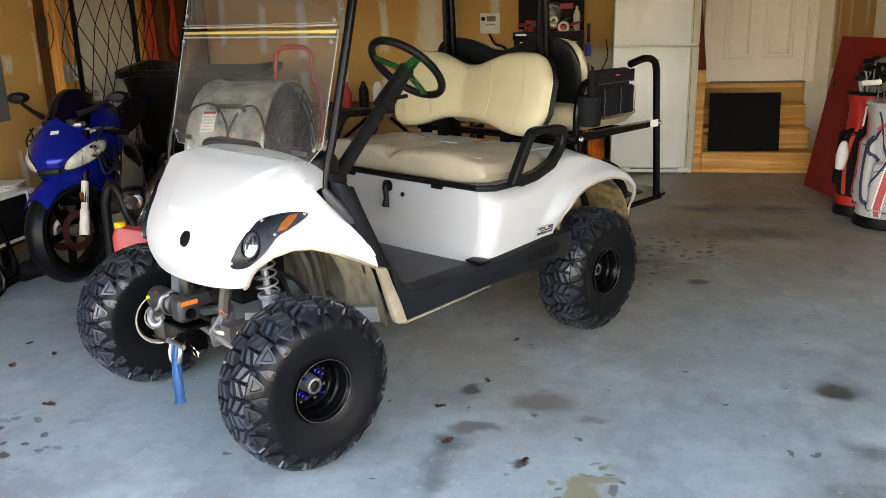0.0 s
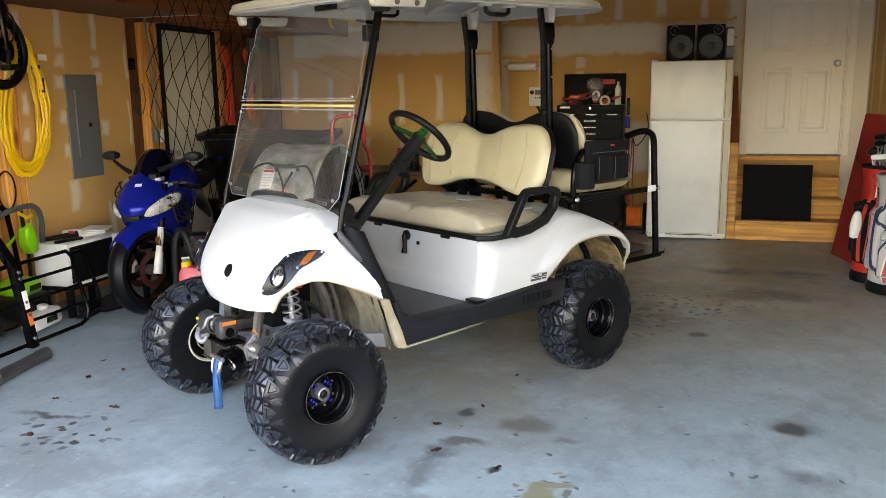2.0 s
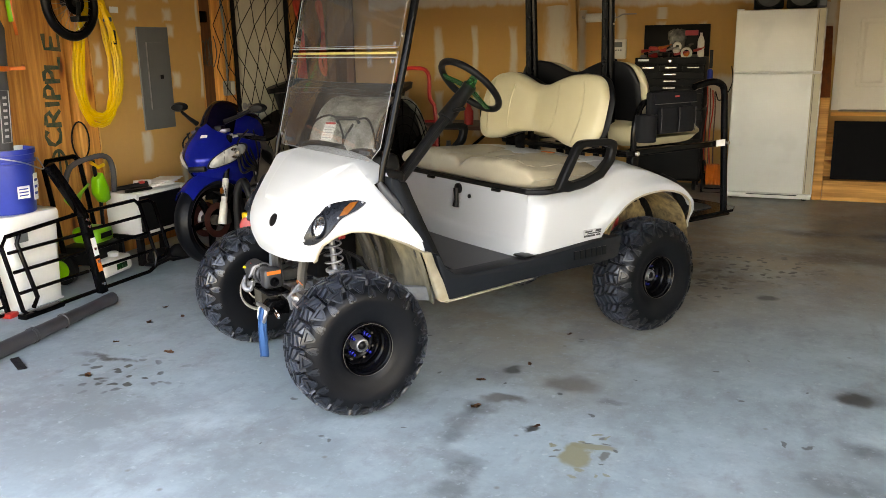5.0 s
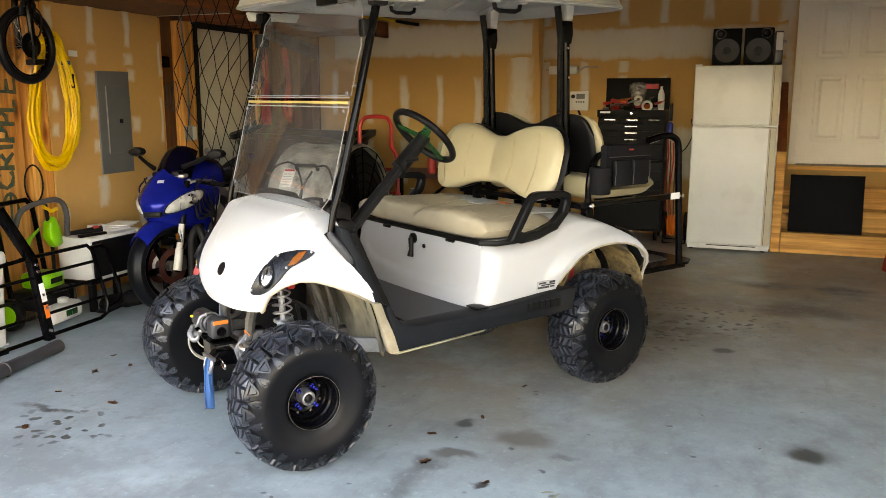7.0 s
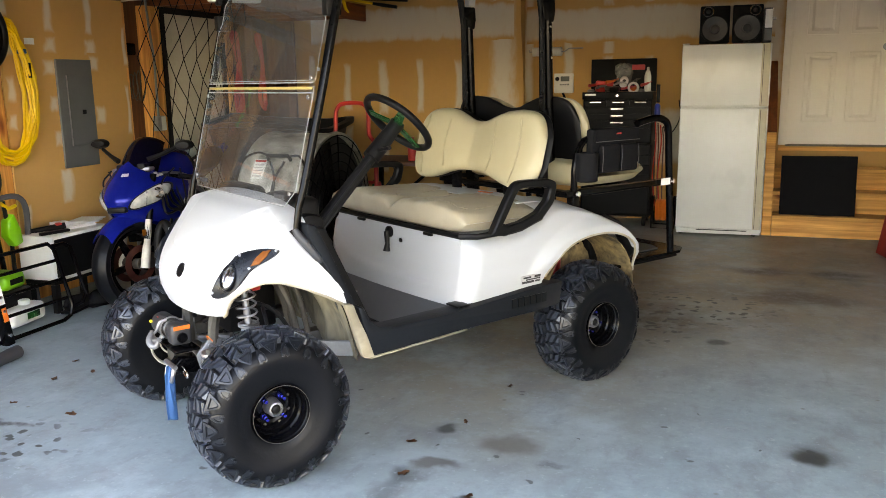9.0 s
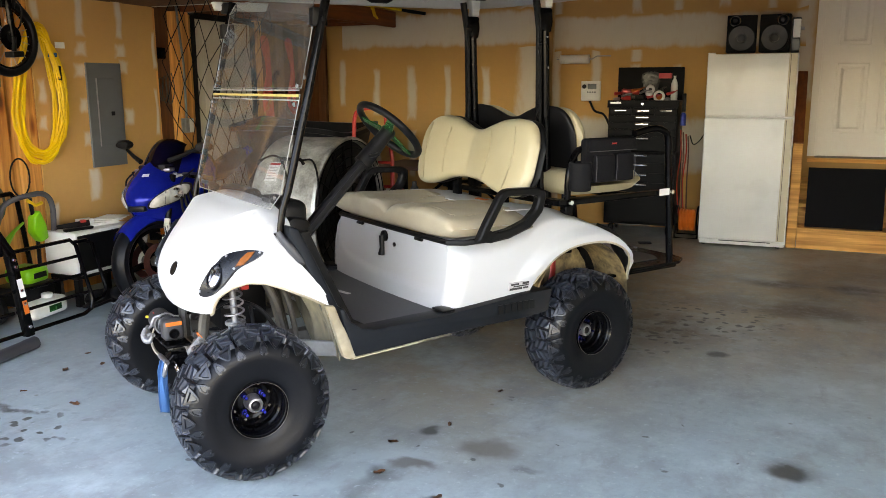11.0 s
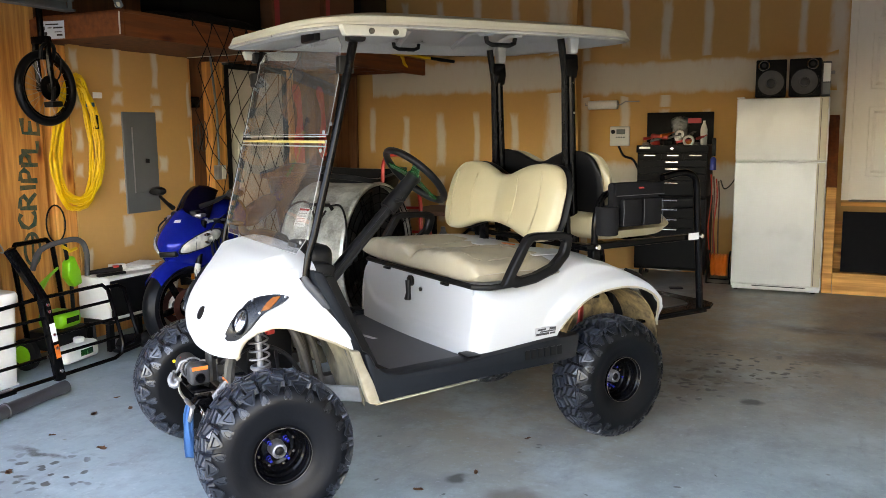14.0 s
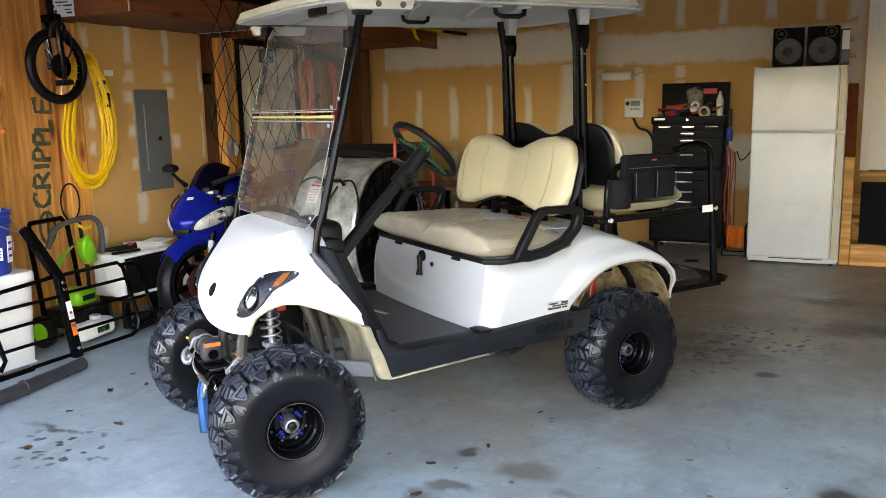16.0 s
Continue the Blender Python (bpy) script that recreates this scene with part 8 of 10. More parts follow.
# painted letters on the wide board, read from the floor upwards
GLYPHS = {"C": [[(0.9, 0.85), (0.6, 1.0), (0.2, 0.8), (0.05, 0.45), (0.25, 0.1), (0.7, 0.0), (1.0, 0.12)]],
          "R": [[(0.05, 0.0), (0.1, 1.0)], [(0.1, 1.0), (0.7, 0.95), (0.85, 0.72), (0.5, 0.5), (0.1, 0.5)], [(0.4, 0.5), (0.95, 0.0)]],
          "I": [[(0.5, 0.05), (0.5, 1.0)]],
          "P": [[(0.1, 0.0), (0.15, 1.0)], [(0.15, 1.0), (0.75, 0.98), (0.95, 0.75), (0.7, 0.5), (0.15, 0.45)]],
          "L": [[(0.1, 1.0), (0.05, 0.05), (0.95, 0.0)]],
          "E": [[(0.95, 0.98), (0.1, 0.95), (0.05, 0.0), (0.95, 0.02)], [(0.08, 0.5), (0.8, 0.5)]]}


def brushed(letter, z0, z1):
    """One brushed letter, its foot to the right of the board, read upwards."""
    b = bmesh.new()
    for stroke in GLYPHS[letter]:
        pts = [(XL - 0.0275, 3.868 + 0.12 * ((z0 + z1) / 2 - 0.95) + 0.01 - 0.125 * v, z0 + (z1 - z0) * u) for u, v in stroke]
        tube(pts, [0.0145 + 0.004 * math.sin(3 * k + z0 * 40) for k in range(len(pts))], 8, b, flat=1.0)
    bmesh.ops.transform(b, matrix=Matrix.Translation((XL - 0.0275, 0, 0)) @ Matrix.Diagonal((0.1, 1, 1, 1)) @ Matrix.Translation((-XL + 0.0275, 0, 0)), verts=b.verts)
    return part("painted_letter", b, TEAL_INK, wall_left, "dark teal brushed letter")


for letter, z0, z1 in zip("CRIPPLE", (0.836, 0.965, 1.09, 1.139, 1.243, 1.335, 1.449), (0.95, 1.07, 1.125, 1.228, 1.33, 1.41, 1.56)):
    brushed(letter, z0, z1)
b = tube([(XL - 0.0275, 3.83 + 0.058 * math.cos(a), 0.70 + 0.105 * math.sin(a)) for a in [2 * math.pi * k / 20 for k in range(20)]], 0.011, 6, closed=True)
tube([(XL - 0.0275, 3.83, 0.60), (XL - 0.0275, 3.835, 0.80)], 0.010, 6, b)
bmesh.ops.transform(b, matrix=Matrix.Translation((XL - 0.0275, 0, 0)) @ Matrix.Diagonal((0.1, 1, 1, 1)) @ Matrix.Translation((-XL + 0.0275, 0, 0)), verts=b.verts)
part("painted_ring", b, TEAL_INK, wall_left, "dark teal brushed ring")
solid("wire_loop", tube([(XL - 0.0, 3.985 + 0.075 * math.cos(a), 0.855 + 0.125 * math.sin(a)) for a in [2 * math.pi * k / 20 for k in range(20)]], 0.006, 6, closed=True), BLACK_PLASTIC, pose(0.02, 0, 0), "black wire loop hung on the stud", "wire")
solid("coiled_wire", tube([(XL + 0.0 + 0.004 * k, 5.5 + (0.035 + 0.01 * math.sin(k)) * math.cos(k * 0.7), 1.42 + (0.11 + 0.02 * math.cos(k * 1.3)) * math.sin(k * 0.7)) for k in range(30)], 0.004, 6), GREASY, pose(-0.09, 0, 0), "dull wire coil hung on the sheathing", "wire")
jb = thing("junction_box", pose(XL - 0.012, 5.63, 1.12), "grey electrical switch box on a stud", "switch box")
part("box", box(0, 0, -0.06, 0.05, 0.10, 0.06, 0.006), STEEL, jb)
part("cover", box(0.05, 0.045, -0.055, 0.056, 0.098, 0.055, 0.003), WHITE_PLASTIC, jb, "white cover plate")
part("conduit", tube([(0.02, 0.05, 0.06), (0.02, 0.055, 0.5), (0.0, 0.03, 0.9), (0.0, 0.02, 2.0)], 0.010, 8), PANEL_GREY, jb)
solid("door_latch_box", box(-0.02, 5.43, 1.66, 0.03, 5.55, 1.75, 0.01), BLACK_STEEL, pose(XL - 0.08, 0, 0), "dark metal bracket on the brown sheathing", "bracket")

# cargo net hung from the loft edge
net = thing("cargo_net", pose(0, 0, 0), "black diamond-mesh cargo net hung from the loft edge", "net")
cols, rows_n = 8, 12


def net_point(i, j):
    fall = min(1.0, max(0.0, (j - 1) / 4))
    return Vector((LX + 0.012 - 0.17 * fall * fall * (3 - 2 * fall) - 0.012 * math.sin(i * 2.1 + j) * fall, 4.574 + 0.192 * i + 0.034 * j * (1 - i / 7) + 0.014 * math.sin(j * 1.7 + i), 2.20 - 0.148 * j))


for i in range(cols):
    for d in (1, -1):
        pts = []
        for j in range(rows_n):
            c = i + d * 0.5 * j
            while c > cols - 1 or c < 0:
                c = 2 * (cols - 1) - c if c > cols - 1 else -c
            pts.append(net_point(c, j))
        part("cord", tube(pts, 0.0032, 5), BLACK_FABRIC, net)
    part("hook", tube([(LX - 0.05, 4.574 + 0.192 * i, 2.209), (LX + 0.004, 4.574 + 0.192 * i, 2.212), (LX + 0.013, 4.574 + 0.192 * i, 2.20), (LX + 0.011, 4.574 + 0.192 * i, 2.165)], 0.006, 6), BLACK_PLASTIC, net)

# stuff stored on the loft
solid("storage_bag", sheet([[(-2.74 + 0.14 * math.cos(a) * (1 - 0.9 * abs(v) ** 5), 5.9 + 1.9 * v, 2.208 + (0.036 + 0.010 * math.sin(v * 9) + 0.006 * math.sin(v * 31)) * (1 + math.sin(a)) * (1 - abs(v) ** 6)) for a in [2 * math.pi * k / 20 for k in range(20)]] for v in np.linspace(-0.99, 0.99, 40)], 0, closed=True), BLACK_FABRIC, pose(0, 0, 0), "long flat black storage bag on the loft", "bag")
for k, (y, w, h, mm) in enumerate(((5.35, 0.9, 0.62, BLACK_PLASTIC), (6.35, 0.72, 0.50, CARDBOARD), (7.05, 0.56, 0.62, CARDBOARD), (7.72, 0.6, 0.66, BLACK_PLASTIC))):
    bx = thing("storage_box", pose(-3.11, y, 2.206, 0, 0, 2 * k - 3), "brown cardboard box stored on the loft" if mm is CARDBOARD else "black plastic tote stored on the loft", "box")
    part("carton", box(-0.2, -w / 2, 0, 0.2, w / 2, h, 0.008), mm, bx, smooth=0)
    part("flap", box(-0.2, -w / 2, h, 0.2, -0.004, h + 0.006), mm, bx, smooth=0)
    part("flap", box(-0.2, 0.004, h, 0.2, w / 2, h + 0.006), mm, bx, smooth=0)
    if mm is CARDBOARD:
        part("red_print", box(0.201, -w / 2 + 0.03, 0.02, 0.203, -w / 2 + 0.10, h - 0.04), RED_CAN, bx, smooth=0)

# perforated steel angle and track near the ceiling
ang = thing("door_track", pose(0, 0, 0), "galvanised garage door track hung from perforated angle", "door track")
part("track", box(-2.75, 1.1, 2.32, -2.70, 4.1, 2.37, 0.004), STEEL, ang)
part("track_lip", box(-2.78, 1.1, 2.37, -2.69, 4.1, 2.376), STEEL, ang)
part("cross_angle", box(-3.35, 3.75, 2.34, -2.65, 3.79, 2.375), STEEL, ang)
part("hanger_angle", prism([(-2.73, 2.36), (-2.69, 2.36), (-2.93, 3.19), (-2.97, 3.19)], 3.93, 3.934, "y"), STEEL, ang, smooth=0)
for k in range(14):
    t = (k + 0.5) / 14
    part("slot", box(-2.715 - 0.24 * t, 3.926, 2.38 + 0.81 * t, -2.705 - 0.24 * t, 3.93, 2.40 + 0.81 * t), BLACK_STEEL, ang, smooth=0)

# red straps, dark covers and tools along the far end of the left wall
for k in range(5):
    y = 6.78 + 0.02 * (k % 3) + (0.42 if k > 2 else 0)
    solid("red_strap", tube([(XL + 0.02, y, 1.86), (XL + 0.06, y + 0.03, 1.6), (XL + 0.04, y - 0.02, 1.3), (XL + 0.07, y + 0.03, 1.02 + 0.05 * k), (XL + 0.05, y + 0.06, 1.3), (XL + 0.04, y + 0.04, 1.84)], 0.016, 8, flat=0.6, smooth=4, closed=True), RED_ROPE, pose(0, 0, 0), "red strap looped over a nail on the studs", "strap", "red straps")

# ---- drum fan, hand truck, dark tubs behind the cart ----
fan = thing("drum_fan", pose(-1.57, 4.92, 0), "large galvanised drum fan with a black grille", "fan")
prof = [(0.47, -0.235), (0.49, -0.24), (0.495, -0.22), (0.485, -0.2), (0.485, 0.2), (0.495, 0.22), (0.49, 0.24), (0.47, 0.235), (0.47, -0.235)]
part("drum", lathe(prof, 56, "x", m=pose(0, 0, 0.615)), GALV, fan, "dull galvanised steel drum")
for r in (0.06, 0.12, 0.18, 0.24, 0.30, 0.36, 0.42, 0.47):
    part("grille_ring", tube([(0.245, r * math.cos(a), 0.615 + r * math.sin(a)) for a in [2 * math.pi * k / 40 for k in range(40)]], 0.0035, 5, closed=True), BLACK_STEEL, fan)
for k in range(12):
    a = 2 * math.pi * k / 12
    part("grille_spoke", tube([(0.247, 0.05 * math.cos(a), 0.615 + 0.05 * math.sin(a)), (0.247, 0.475 * math.cos(a), 0.615 + 0.475 * math.sin(a))], 0.004, 5), BLACK_STEEL, fan)
part("back_shroud", lathe([(0.0, 0.19), (0.468, 0.19), (0.468, 0.195), (0.0, 0.195)], 40, "x", m=pose(0, 0, 0.615)), BLACK_PLASTIC, fan, "black inside")
part("motor", lathe([(0.0, 0.24), (0.09, 0.24), (0.1, 0.19), (0.0, 0.19)], 20, "x", m=pose(0, 0, 0.615)), BLACK_PLASTIC, fan)
for k in range(4):
    a = radians(20 + 90 * k)
    part("blade", prism([(0.08, -0.05), (0.42, -0.11), (0.44, 0.05), (0.1, 0.06)], 0.205, 0.211, "x", m=pose(0, 0, 0.615) @ Matrix.Rotation(a, 4, "X")), BLACK_STEEL, fan, smooth=0)
part("stand", tube([(-0.2, -0.42, 0.06), (-0.2, -0.3, 0.2), (-0.2, 0.3, 0.2), (-0.2, 0.42, 0.06), (0.2, 0.42, 0.06), (0.2, 0.3, 0.2), (0.2, -0.3, 0.2), (0.2, -0.42, 0.06)], 0.016, 8, closed=True), BLACK_STEEL, fan)
for x in (-0.2, 0.2):
    for y in (-0.42, 0.42):
        part("wheel", lathe([(0.0, -0.015), (0.055, -0.015), (0.06, 0), (0.055, 0.015), (0, 0.015)], 16, "x", m=pose(x, y, 0.06)), BLACK_PLASTIC, fan)
part("carry_handle", tube([(-0.05, -0.375, 0.955), (-0.045, -0.40, 0.985), (0.10, -0.40, 0.985), (0.105, -0.375, 0.955)], 0.012, 8), BLACK_PLASTIC, fan, "black carry handle")
part("cord", tube([(-0.04, -0.39, 0.98), (-0.13, -0.36, 1.0), (-0.22, -0.38, 0.96), (-0.245, -0.46, 0.85)], 0.007, 6, smooth=5), BLACK_PLASTIC, fan)
part("cord", tube([(0.10, -0.39, 0.98), (0.17, -0.38, 0.98), (0.23, -0.42, 0.90), (0.265, -0.47, 0.78), (0.27, -0.5, 0.7)], 0.007, 6, smooth=5), BLACK_PLASTIC, fan)
part("cord_fall", tube([(-0.02, -0.41, 0.95), (0.03, -0.46, 0.86), (0.03, -0.5, 0.72), (-0.02, -0.515, 0.5), (0.0, -0.5, 0.3)], 0.007, 6, smooth=5), BLACK_PLASTIC, fan)
part("cord_fall", tube([(0.08, -0.41, 0.95), (0.035, -0.47, 0.84), (0.03, -0.505, 0.70), (0.10, -0.515, 0.5)], 0.007, 6, smooth=5), BLACK_PLASTIC, fan)
tag = part("warning_label", box(-0.042, -0.075, 0.0, 0.042, 0.065, 0.002), PAPER, fan, "white warning label with a red head", smooth=0)
tag.matrix_basis = Matrix(((1, 0, 0, -0.109), (0, 0.589, -0.808, -0.397), (0, 0.808, 0.589, 0.904), (0, 0, 0, 1)))
part("red_bar", box(-0.038, 0.045, 0.002, 0.038, 0.06, 0.003), RED_PAINT, tag, smooth=0)
for k in range(5):
    part("text_bar", box(-0.034, -0.06 + 0.02 * k, 0.002, 0.03 - 0.006 * (k % 2), -0.053 + 0.02 * k, 0.003), GREY_CLOTH, tag, smooth=0)

truck = thing("hand_truck", pose(-1.53, 5.50, 0, -6, 0, 8), "red steel hand truck standing behind the cart", "hand truck")
part("frame", tube([(-0.19, 0, 0.05), (-0.18, 0, 0.9), (-0.13, 0, 1.05), (-0.125, 0, 1.20), (-0.10, 0, 1.26), (-0.05, 0, 1.28), (0.05, 0, 1.28), (0.10, 0, 1.26), (0.125, 0, 1.20), (0.13, 0, 1.05), (0.18, 0, 0.9), (0.19, 0, 0.05)], 0.016, 8, smooth=3), RED_PAINT, truck)
for z in (0.2, 0.5, 0.7, 0.88):
    part("crossbar", tube([(-0.185, 0, z), (0.185, 0, z)], 0.011, 8), RED_PAINT, truck)
part("toe_plate", box(-0.2, -0.2, 0.0, 0.2, 0.01, 0.008), RED_PAINT, truck)
for x in (-0.24, 0.24):
    part("wheel", lathe([(0.0, -0.03), (0.1, -0.03), (0.125, -0.02), (0.125, 0.02), (0.1, 0.03), (0, 0.03)], 20, "x", m=pose(x, 0.08, 0.13)), RUBBER, truck)


def tub(m, sx, sy, sz, label):
    t = thing("garden_tub", m, label, "tub")
    b = bmesh.new()
    rings = []
    for f, z in ((0.78, 0.0), (0.84, sz * 0.4), (0.97, sz * 0.93), (1.06, sz * 0.94), (1.07, sz), (0.97, sz), (0.9, sz * 0.8), (0.75, sz * 0.1)):
        ring = []
        for k in range(28):
            a = 2 * math.pi * k / 28
            c, s = math.cos(a), math.sin(a)
            ring.append((sx * f * math.copysign(abs(c) ** 0.45, c), sy * f * math.copysign(abs(s) ** 0.45, s), z + 0.02 * math.sin(3 * a) * (z > sz * 0.5)))
        rings.append(ring)
    part("shell", sheet(rings, 0, closed=True, bm=b), BLACK_PLASTIC, t)
    part("base", box(-sx * 0.76, -sy * 0.76, 0, sx * 0.76, sy * 0.76, 0.02), BLACK_PLASTIC, t)
    return t


yard_cart = tub(pose(-2.66, 6.47, 0.45, 3, 2, 6), 0.58, 0.40, 0.66, "black plastic yard cart body behind the motorcycle")
for dx in (-0.35, 0.35):
    part("wheel", lathe([(0.0, -0.04), (0.2, -0.04), (0.22, 0), (0.2, 0.04), (0, 0.04)], 24, "y", m=pose(dx, -0.44, -0.24)), RUBBER, yard_cart)
    part("wheel", lathe([(0.0, -0.04), (0.2, -0.04), (0.22, 0), (0.2, 0.04), (0, 0.04)], 24, "y", m=pose(dx, 0.44, -0.24)), RUBBER, yard_cart)
part("undercarriage", box(-0.45, -0.3, -0.2, 0.45, 0.3, -0.002, 0.02), BLACK_STEEL, yard_cart)

# work table beyond the cart with odds and ends
table = thing("work_table", pose(-1.35, 7.0, 0), "low dark work table against the wall", "table")
part("tabletop", box(-0.75, -0.3, 0.70, 0.95, 0.35, 0.735, 0.004), BROWN_BOARD, table, smooth=0)
for x in (-0.7, 0.88):
    for y in (-0.27, 0.3):
        part("leg", box(x - 0.02, y - 0.02, 0, x + 0.02, y + 0.02, 0.70, 0.003), BLACK_STEEL, table, smooth=0)
part("brace", tube([(-0.68, -0.27, 0.1), (0.0, -0.27, 0.66)], 0.014, 6), BLACK_STEEL, table)
part("brace", tube([(0.86, -0.27, 0.1), (0.2, -0.27, 0.66)], 0.014, 6), BLACK_STEEL, table)
solid("brown_case", prism([(-0.18, 0.0), (0.18, 0.0), (0.18, 0.26), (0.12, 0.33), (-0.12, 0.33), (-0.18, 0.26)], -0.1, 0.1, "y", 0.02), BROWN_BOARD, pose(-0.72, 7.0, 0.735), "brown carry case on the work table", "case")
for k, (x, mm, lab) in enumerate(((-1.55, RED_PAINT, "red bottle"), (-1.42, BLACK_PLASTIC, "black bottle"), (-1.28, WHITE_PLASTIC, "white bottle"), (-1.1, SEAT_WORN, "cream jar"), (-0.98, BLUE_STRAP, "blue can"))):
    solid("bottle", lathe([(0.0, 0), (0.04, 0), (0.043, 0.02), (0.043, 0.12 + 0.02 * (k % 3)), (0.02, 0.17 + 0.02 * (k % 3)), (0.016, 0.21), (0, 0.21)], 14, "z"), mm, pose(x, 6.85 + 0.06 * (k % 2), 0.735), lab + " standing on the dark work table", "bottle", "bottles on the work table")
low_box = thing("low_carton", pose(-1.98, 6.98, 0, 0, 0, 10), "low tan carton on the floor behind the cart", "box")
part("carton", box(-0.32, -0.2, 0, 0.32, 0.2, 0.37, 0.006), DRYWALL, low_box, smooth=0)
part("flap", box(-0.32, -0.2, 0.372, 0.32, -0.02, 0.377), DRYWALL, low_box, smooth=0)
for x, y, h, r, mm, lab in ((-2.12, 6.9, 0.19, 0.05, DIRTY_LINER, "dusty tan jar"), (-2.02, 6.86, 0.15, 0.035, WHITE_PLASTIC, "white squat bottle"), (-1.95, 6.9, 0.17, 0.03, GREEN_ANOD, "small green bottle"), (-1.88, 6.86, 0.16, 0.028, RED_PAINT, "small red bottle"), (-1.78, 6.92, 0.2, 0.045, CAST, "dull grey can")):
    solid("bottle", lathe([(0.0, 0), (r, 0), (r * 1.04, 0.02), (r * 1.04, h * 0.6), (r * 0.5, h * 0.82), (r * 0.45, h), (0, h)], 14, "z"), mm, pose(x, y, 0.378), lab + " standing on the tan carton", "bottle", "bottles on the tan carton")
lamp_box = thing("work_lamp", pose(-1.885, 3.985, 0.452, 0, 0, 28), "black work lamp with a round chrome reflector on the red can", "work lamp")
part("housing", box(-0.06, -0.05, 0.0, 0.06, 0.07, 0.17, 0.03, 3), BLACK_PLASTIC, lamp_box)
part("reflector", lathe([(0.0, 0.012), (0.022, 0.004), (0.038, -0.012), (0.044, -0.016), (0.047, -0.012), (0.047, 0.004)], 24, "y", m=pose(0, -0.052, 0.105)), CHROME, lamp_box, "bright round reflector")
can = thing("fuel_can", pose(-1.87, 3.97, 0.0, 0, 0, 15), "red plastic fuel can with a yellow cap", "fuel can")
part("can_body", prism([(-0.10, 0.0), (0.10, 0.0), (0.105, 0.30), (0.07, 0.42), (-0.07, 0.45), (-0.105, 0.40)], -0.14, 0.14, "y", 0.025), RED_CAN, can)
part("yellow_cap", lathe([(0.03, 0.0), (0.03, 0.03), (0.022, 0.035), (0, 0.035)], 12, "z", m=pose(-0.06, -0.10, 0.43)), YELLOW_CABLE, can, "yellow cap")
solid("folded_cover", sheet([[(0.15 * math.cos(a) * (1 - 0.7 * abs(v) ** 4), 0.19 * v, 0.08 + 0.075 * math.sin(a) * (1 - abs(v) ** 4) + 0.012 * math.sin(v * 13 + a * 3)) for a in [2 * math.pi * k / 24 for k in range(24)]] for v in np.linspace(-0.99, 0.99, 20)], 0, closed=True), GREIGE, pose(-1.80, 4.12, 0.425, 0, 0, 70), "crumpled greige cover on the red can", "cover")
hose = thing("vacuum_hose", pose(0, 0, 0), "black corrugated hose looped beside the motorcycle", "hose")
part("hose_run", tube([(-2.02, 3.92, 0.03), (-2.03, 3.94, 0.28), (-2.02, 3.94, 0.55), (-1.98, 3.95, 0.635), (-1.94, 3.94, 0.60), (-1.90, 3.93, 0.50), (-1.85, 3.91, 0.41), (-1.80, 3.90, 0.2), (-1.82, 3.86, 0.03)], 0.026, 10, smooth=6), BLACK_PLASTIC, hose)
loppers = thing("loppers", pose(0, 0, 0), "yellow loppers with black grips lying over the loft edge", "loppers")
part("shaft", tube([(-2.65, 7.52, 2.222), (-2.52, 7.66, 2.222), (-2.36, 7.92, 2.195)], 0.013, 8), YELLOW_CABLE, loppers, "yellow shaft")
part("grip", tube([(-2.36, 7.92, 2.195), (-2.25, 7.945, 2.175), (-2.11, 7.95, 2.152)], [0.014, 0.019, 0.016], 8), BLACK_PLASTIC, loppers, "black grip")
part("jaw", tube([(-2.62, 7.60, 2.221), (-2.545, 7.64, 2.20), (-2.535, 7.66, 2.13), (-2.53, 7.72, 2.10)], [0.018, 0.02, 0.017, 0.008], 8, flat=0.5), YELLOW_CABLE, loppers, "yellow hooked jaw")
part("shaft", tube([(-2.65, 7.62, 2.224), (-2.26, 7.94, 2.228)], 0.009, 8), BLACK_STEEL, loppers)
part("grip", tube([(-2.26, 7.94, 2.228), (-2.0, 7.96, 2.21)], [0.012, 0.013], 8), BLACK_PLASTIC, loppers, "black grip")


# ---- motorcycle: x forward, y to its left, origin under the front axle ----
moto = thing("motorcycle", pose(-2.465, 4.265, 0, 3, 0, -78), "blue sport motorcycle with full fairing on its stand", "motorcycle")


def moto_wheel(name, x, w):
    a = new(name)
    a.parent, a.matrix_basis = moto, pose(x, 0, 0.305, 0, 0, -20 if x == 0 else 0)
    part("tyre", lathe([(0.215, -w * 0.5), (0.245, -w * 0.95), (0.275, -w * 0.9), (0.298, -w * 0.45), (0.305, 0), (0.298, w * 0.45), (0.275, w * 0.9), (0.245, w * 0.95), (0.215, w * 0.5)], 48, "y", closed=True), RUBBER, a)
    part("rim", lathe([(0.195, -w * 0.55), (0.217, -w * 0.75), (0.217, w * 0.75), (0.195, w * 0.55)], 40, "y", closed=True), BLACK_STEEL, a)
    for k in range(5):
        b = prism([(0.03, -0.022), (0.2, -0.012), (0.2, 0.012), (0.03, 0.022)], -0.02, 0.02, "y", 0.005, m=Matrix.Rotation(radians(72 * k + 10), 4, "Y"))
        part("spoke", b, BLACK_STEEL, a)
    part("hub", lathe([(0.0, -0.07), (0.035, -0.07), (0.035, 0.07), (0, 0.07)], 16, "y"), GREASY, a)
    for s in (-1, 1):
        part("brake_disc", lathe([(0.075, s * 0.055), (0.12, s * 0.055), (0.12, s * 0.06), (0.075, s * 0.06)], 36, "y", closed=True), DISC, a, "rusty red-brown brake disc")
    return a


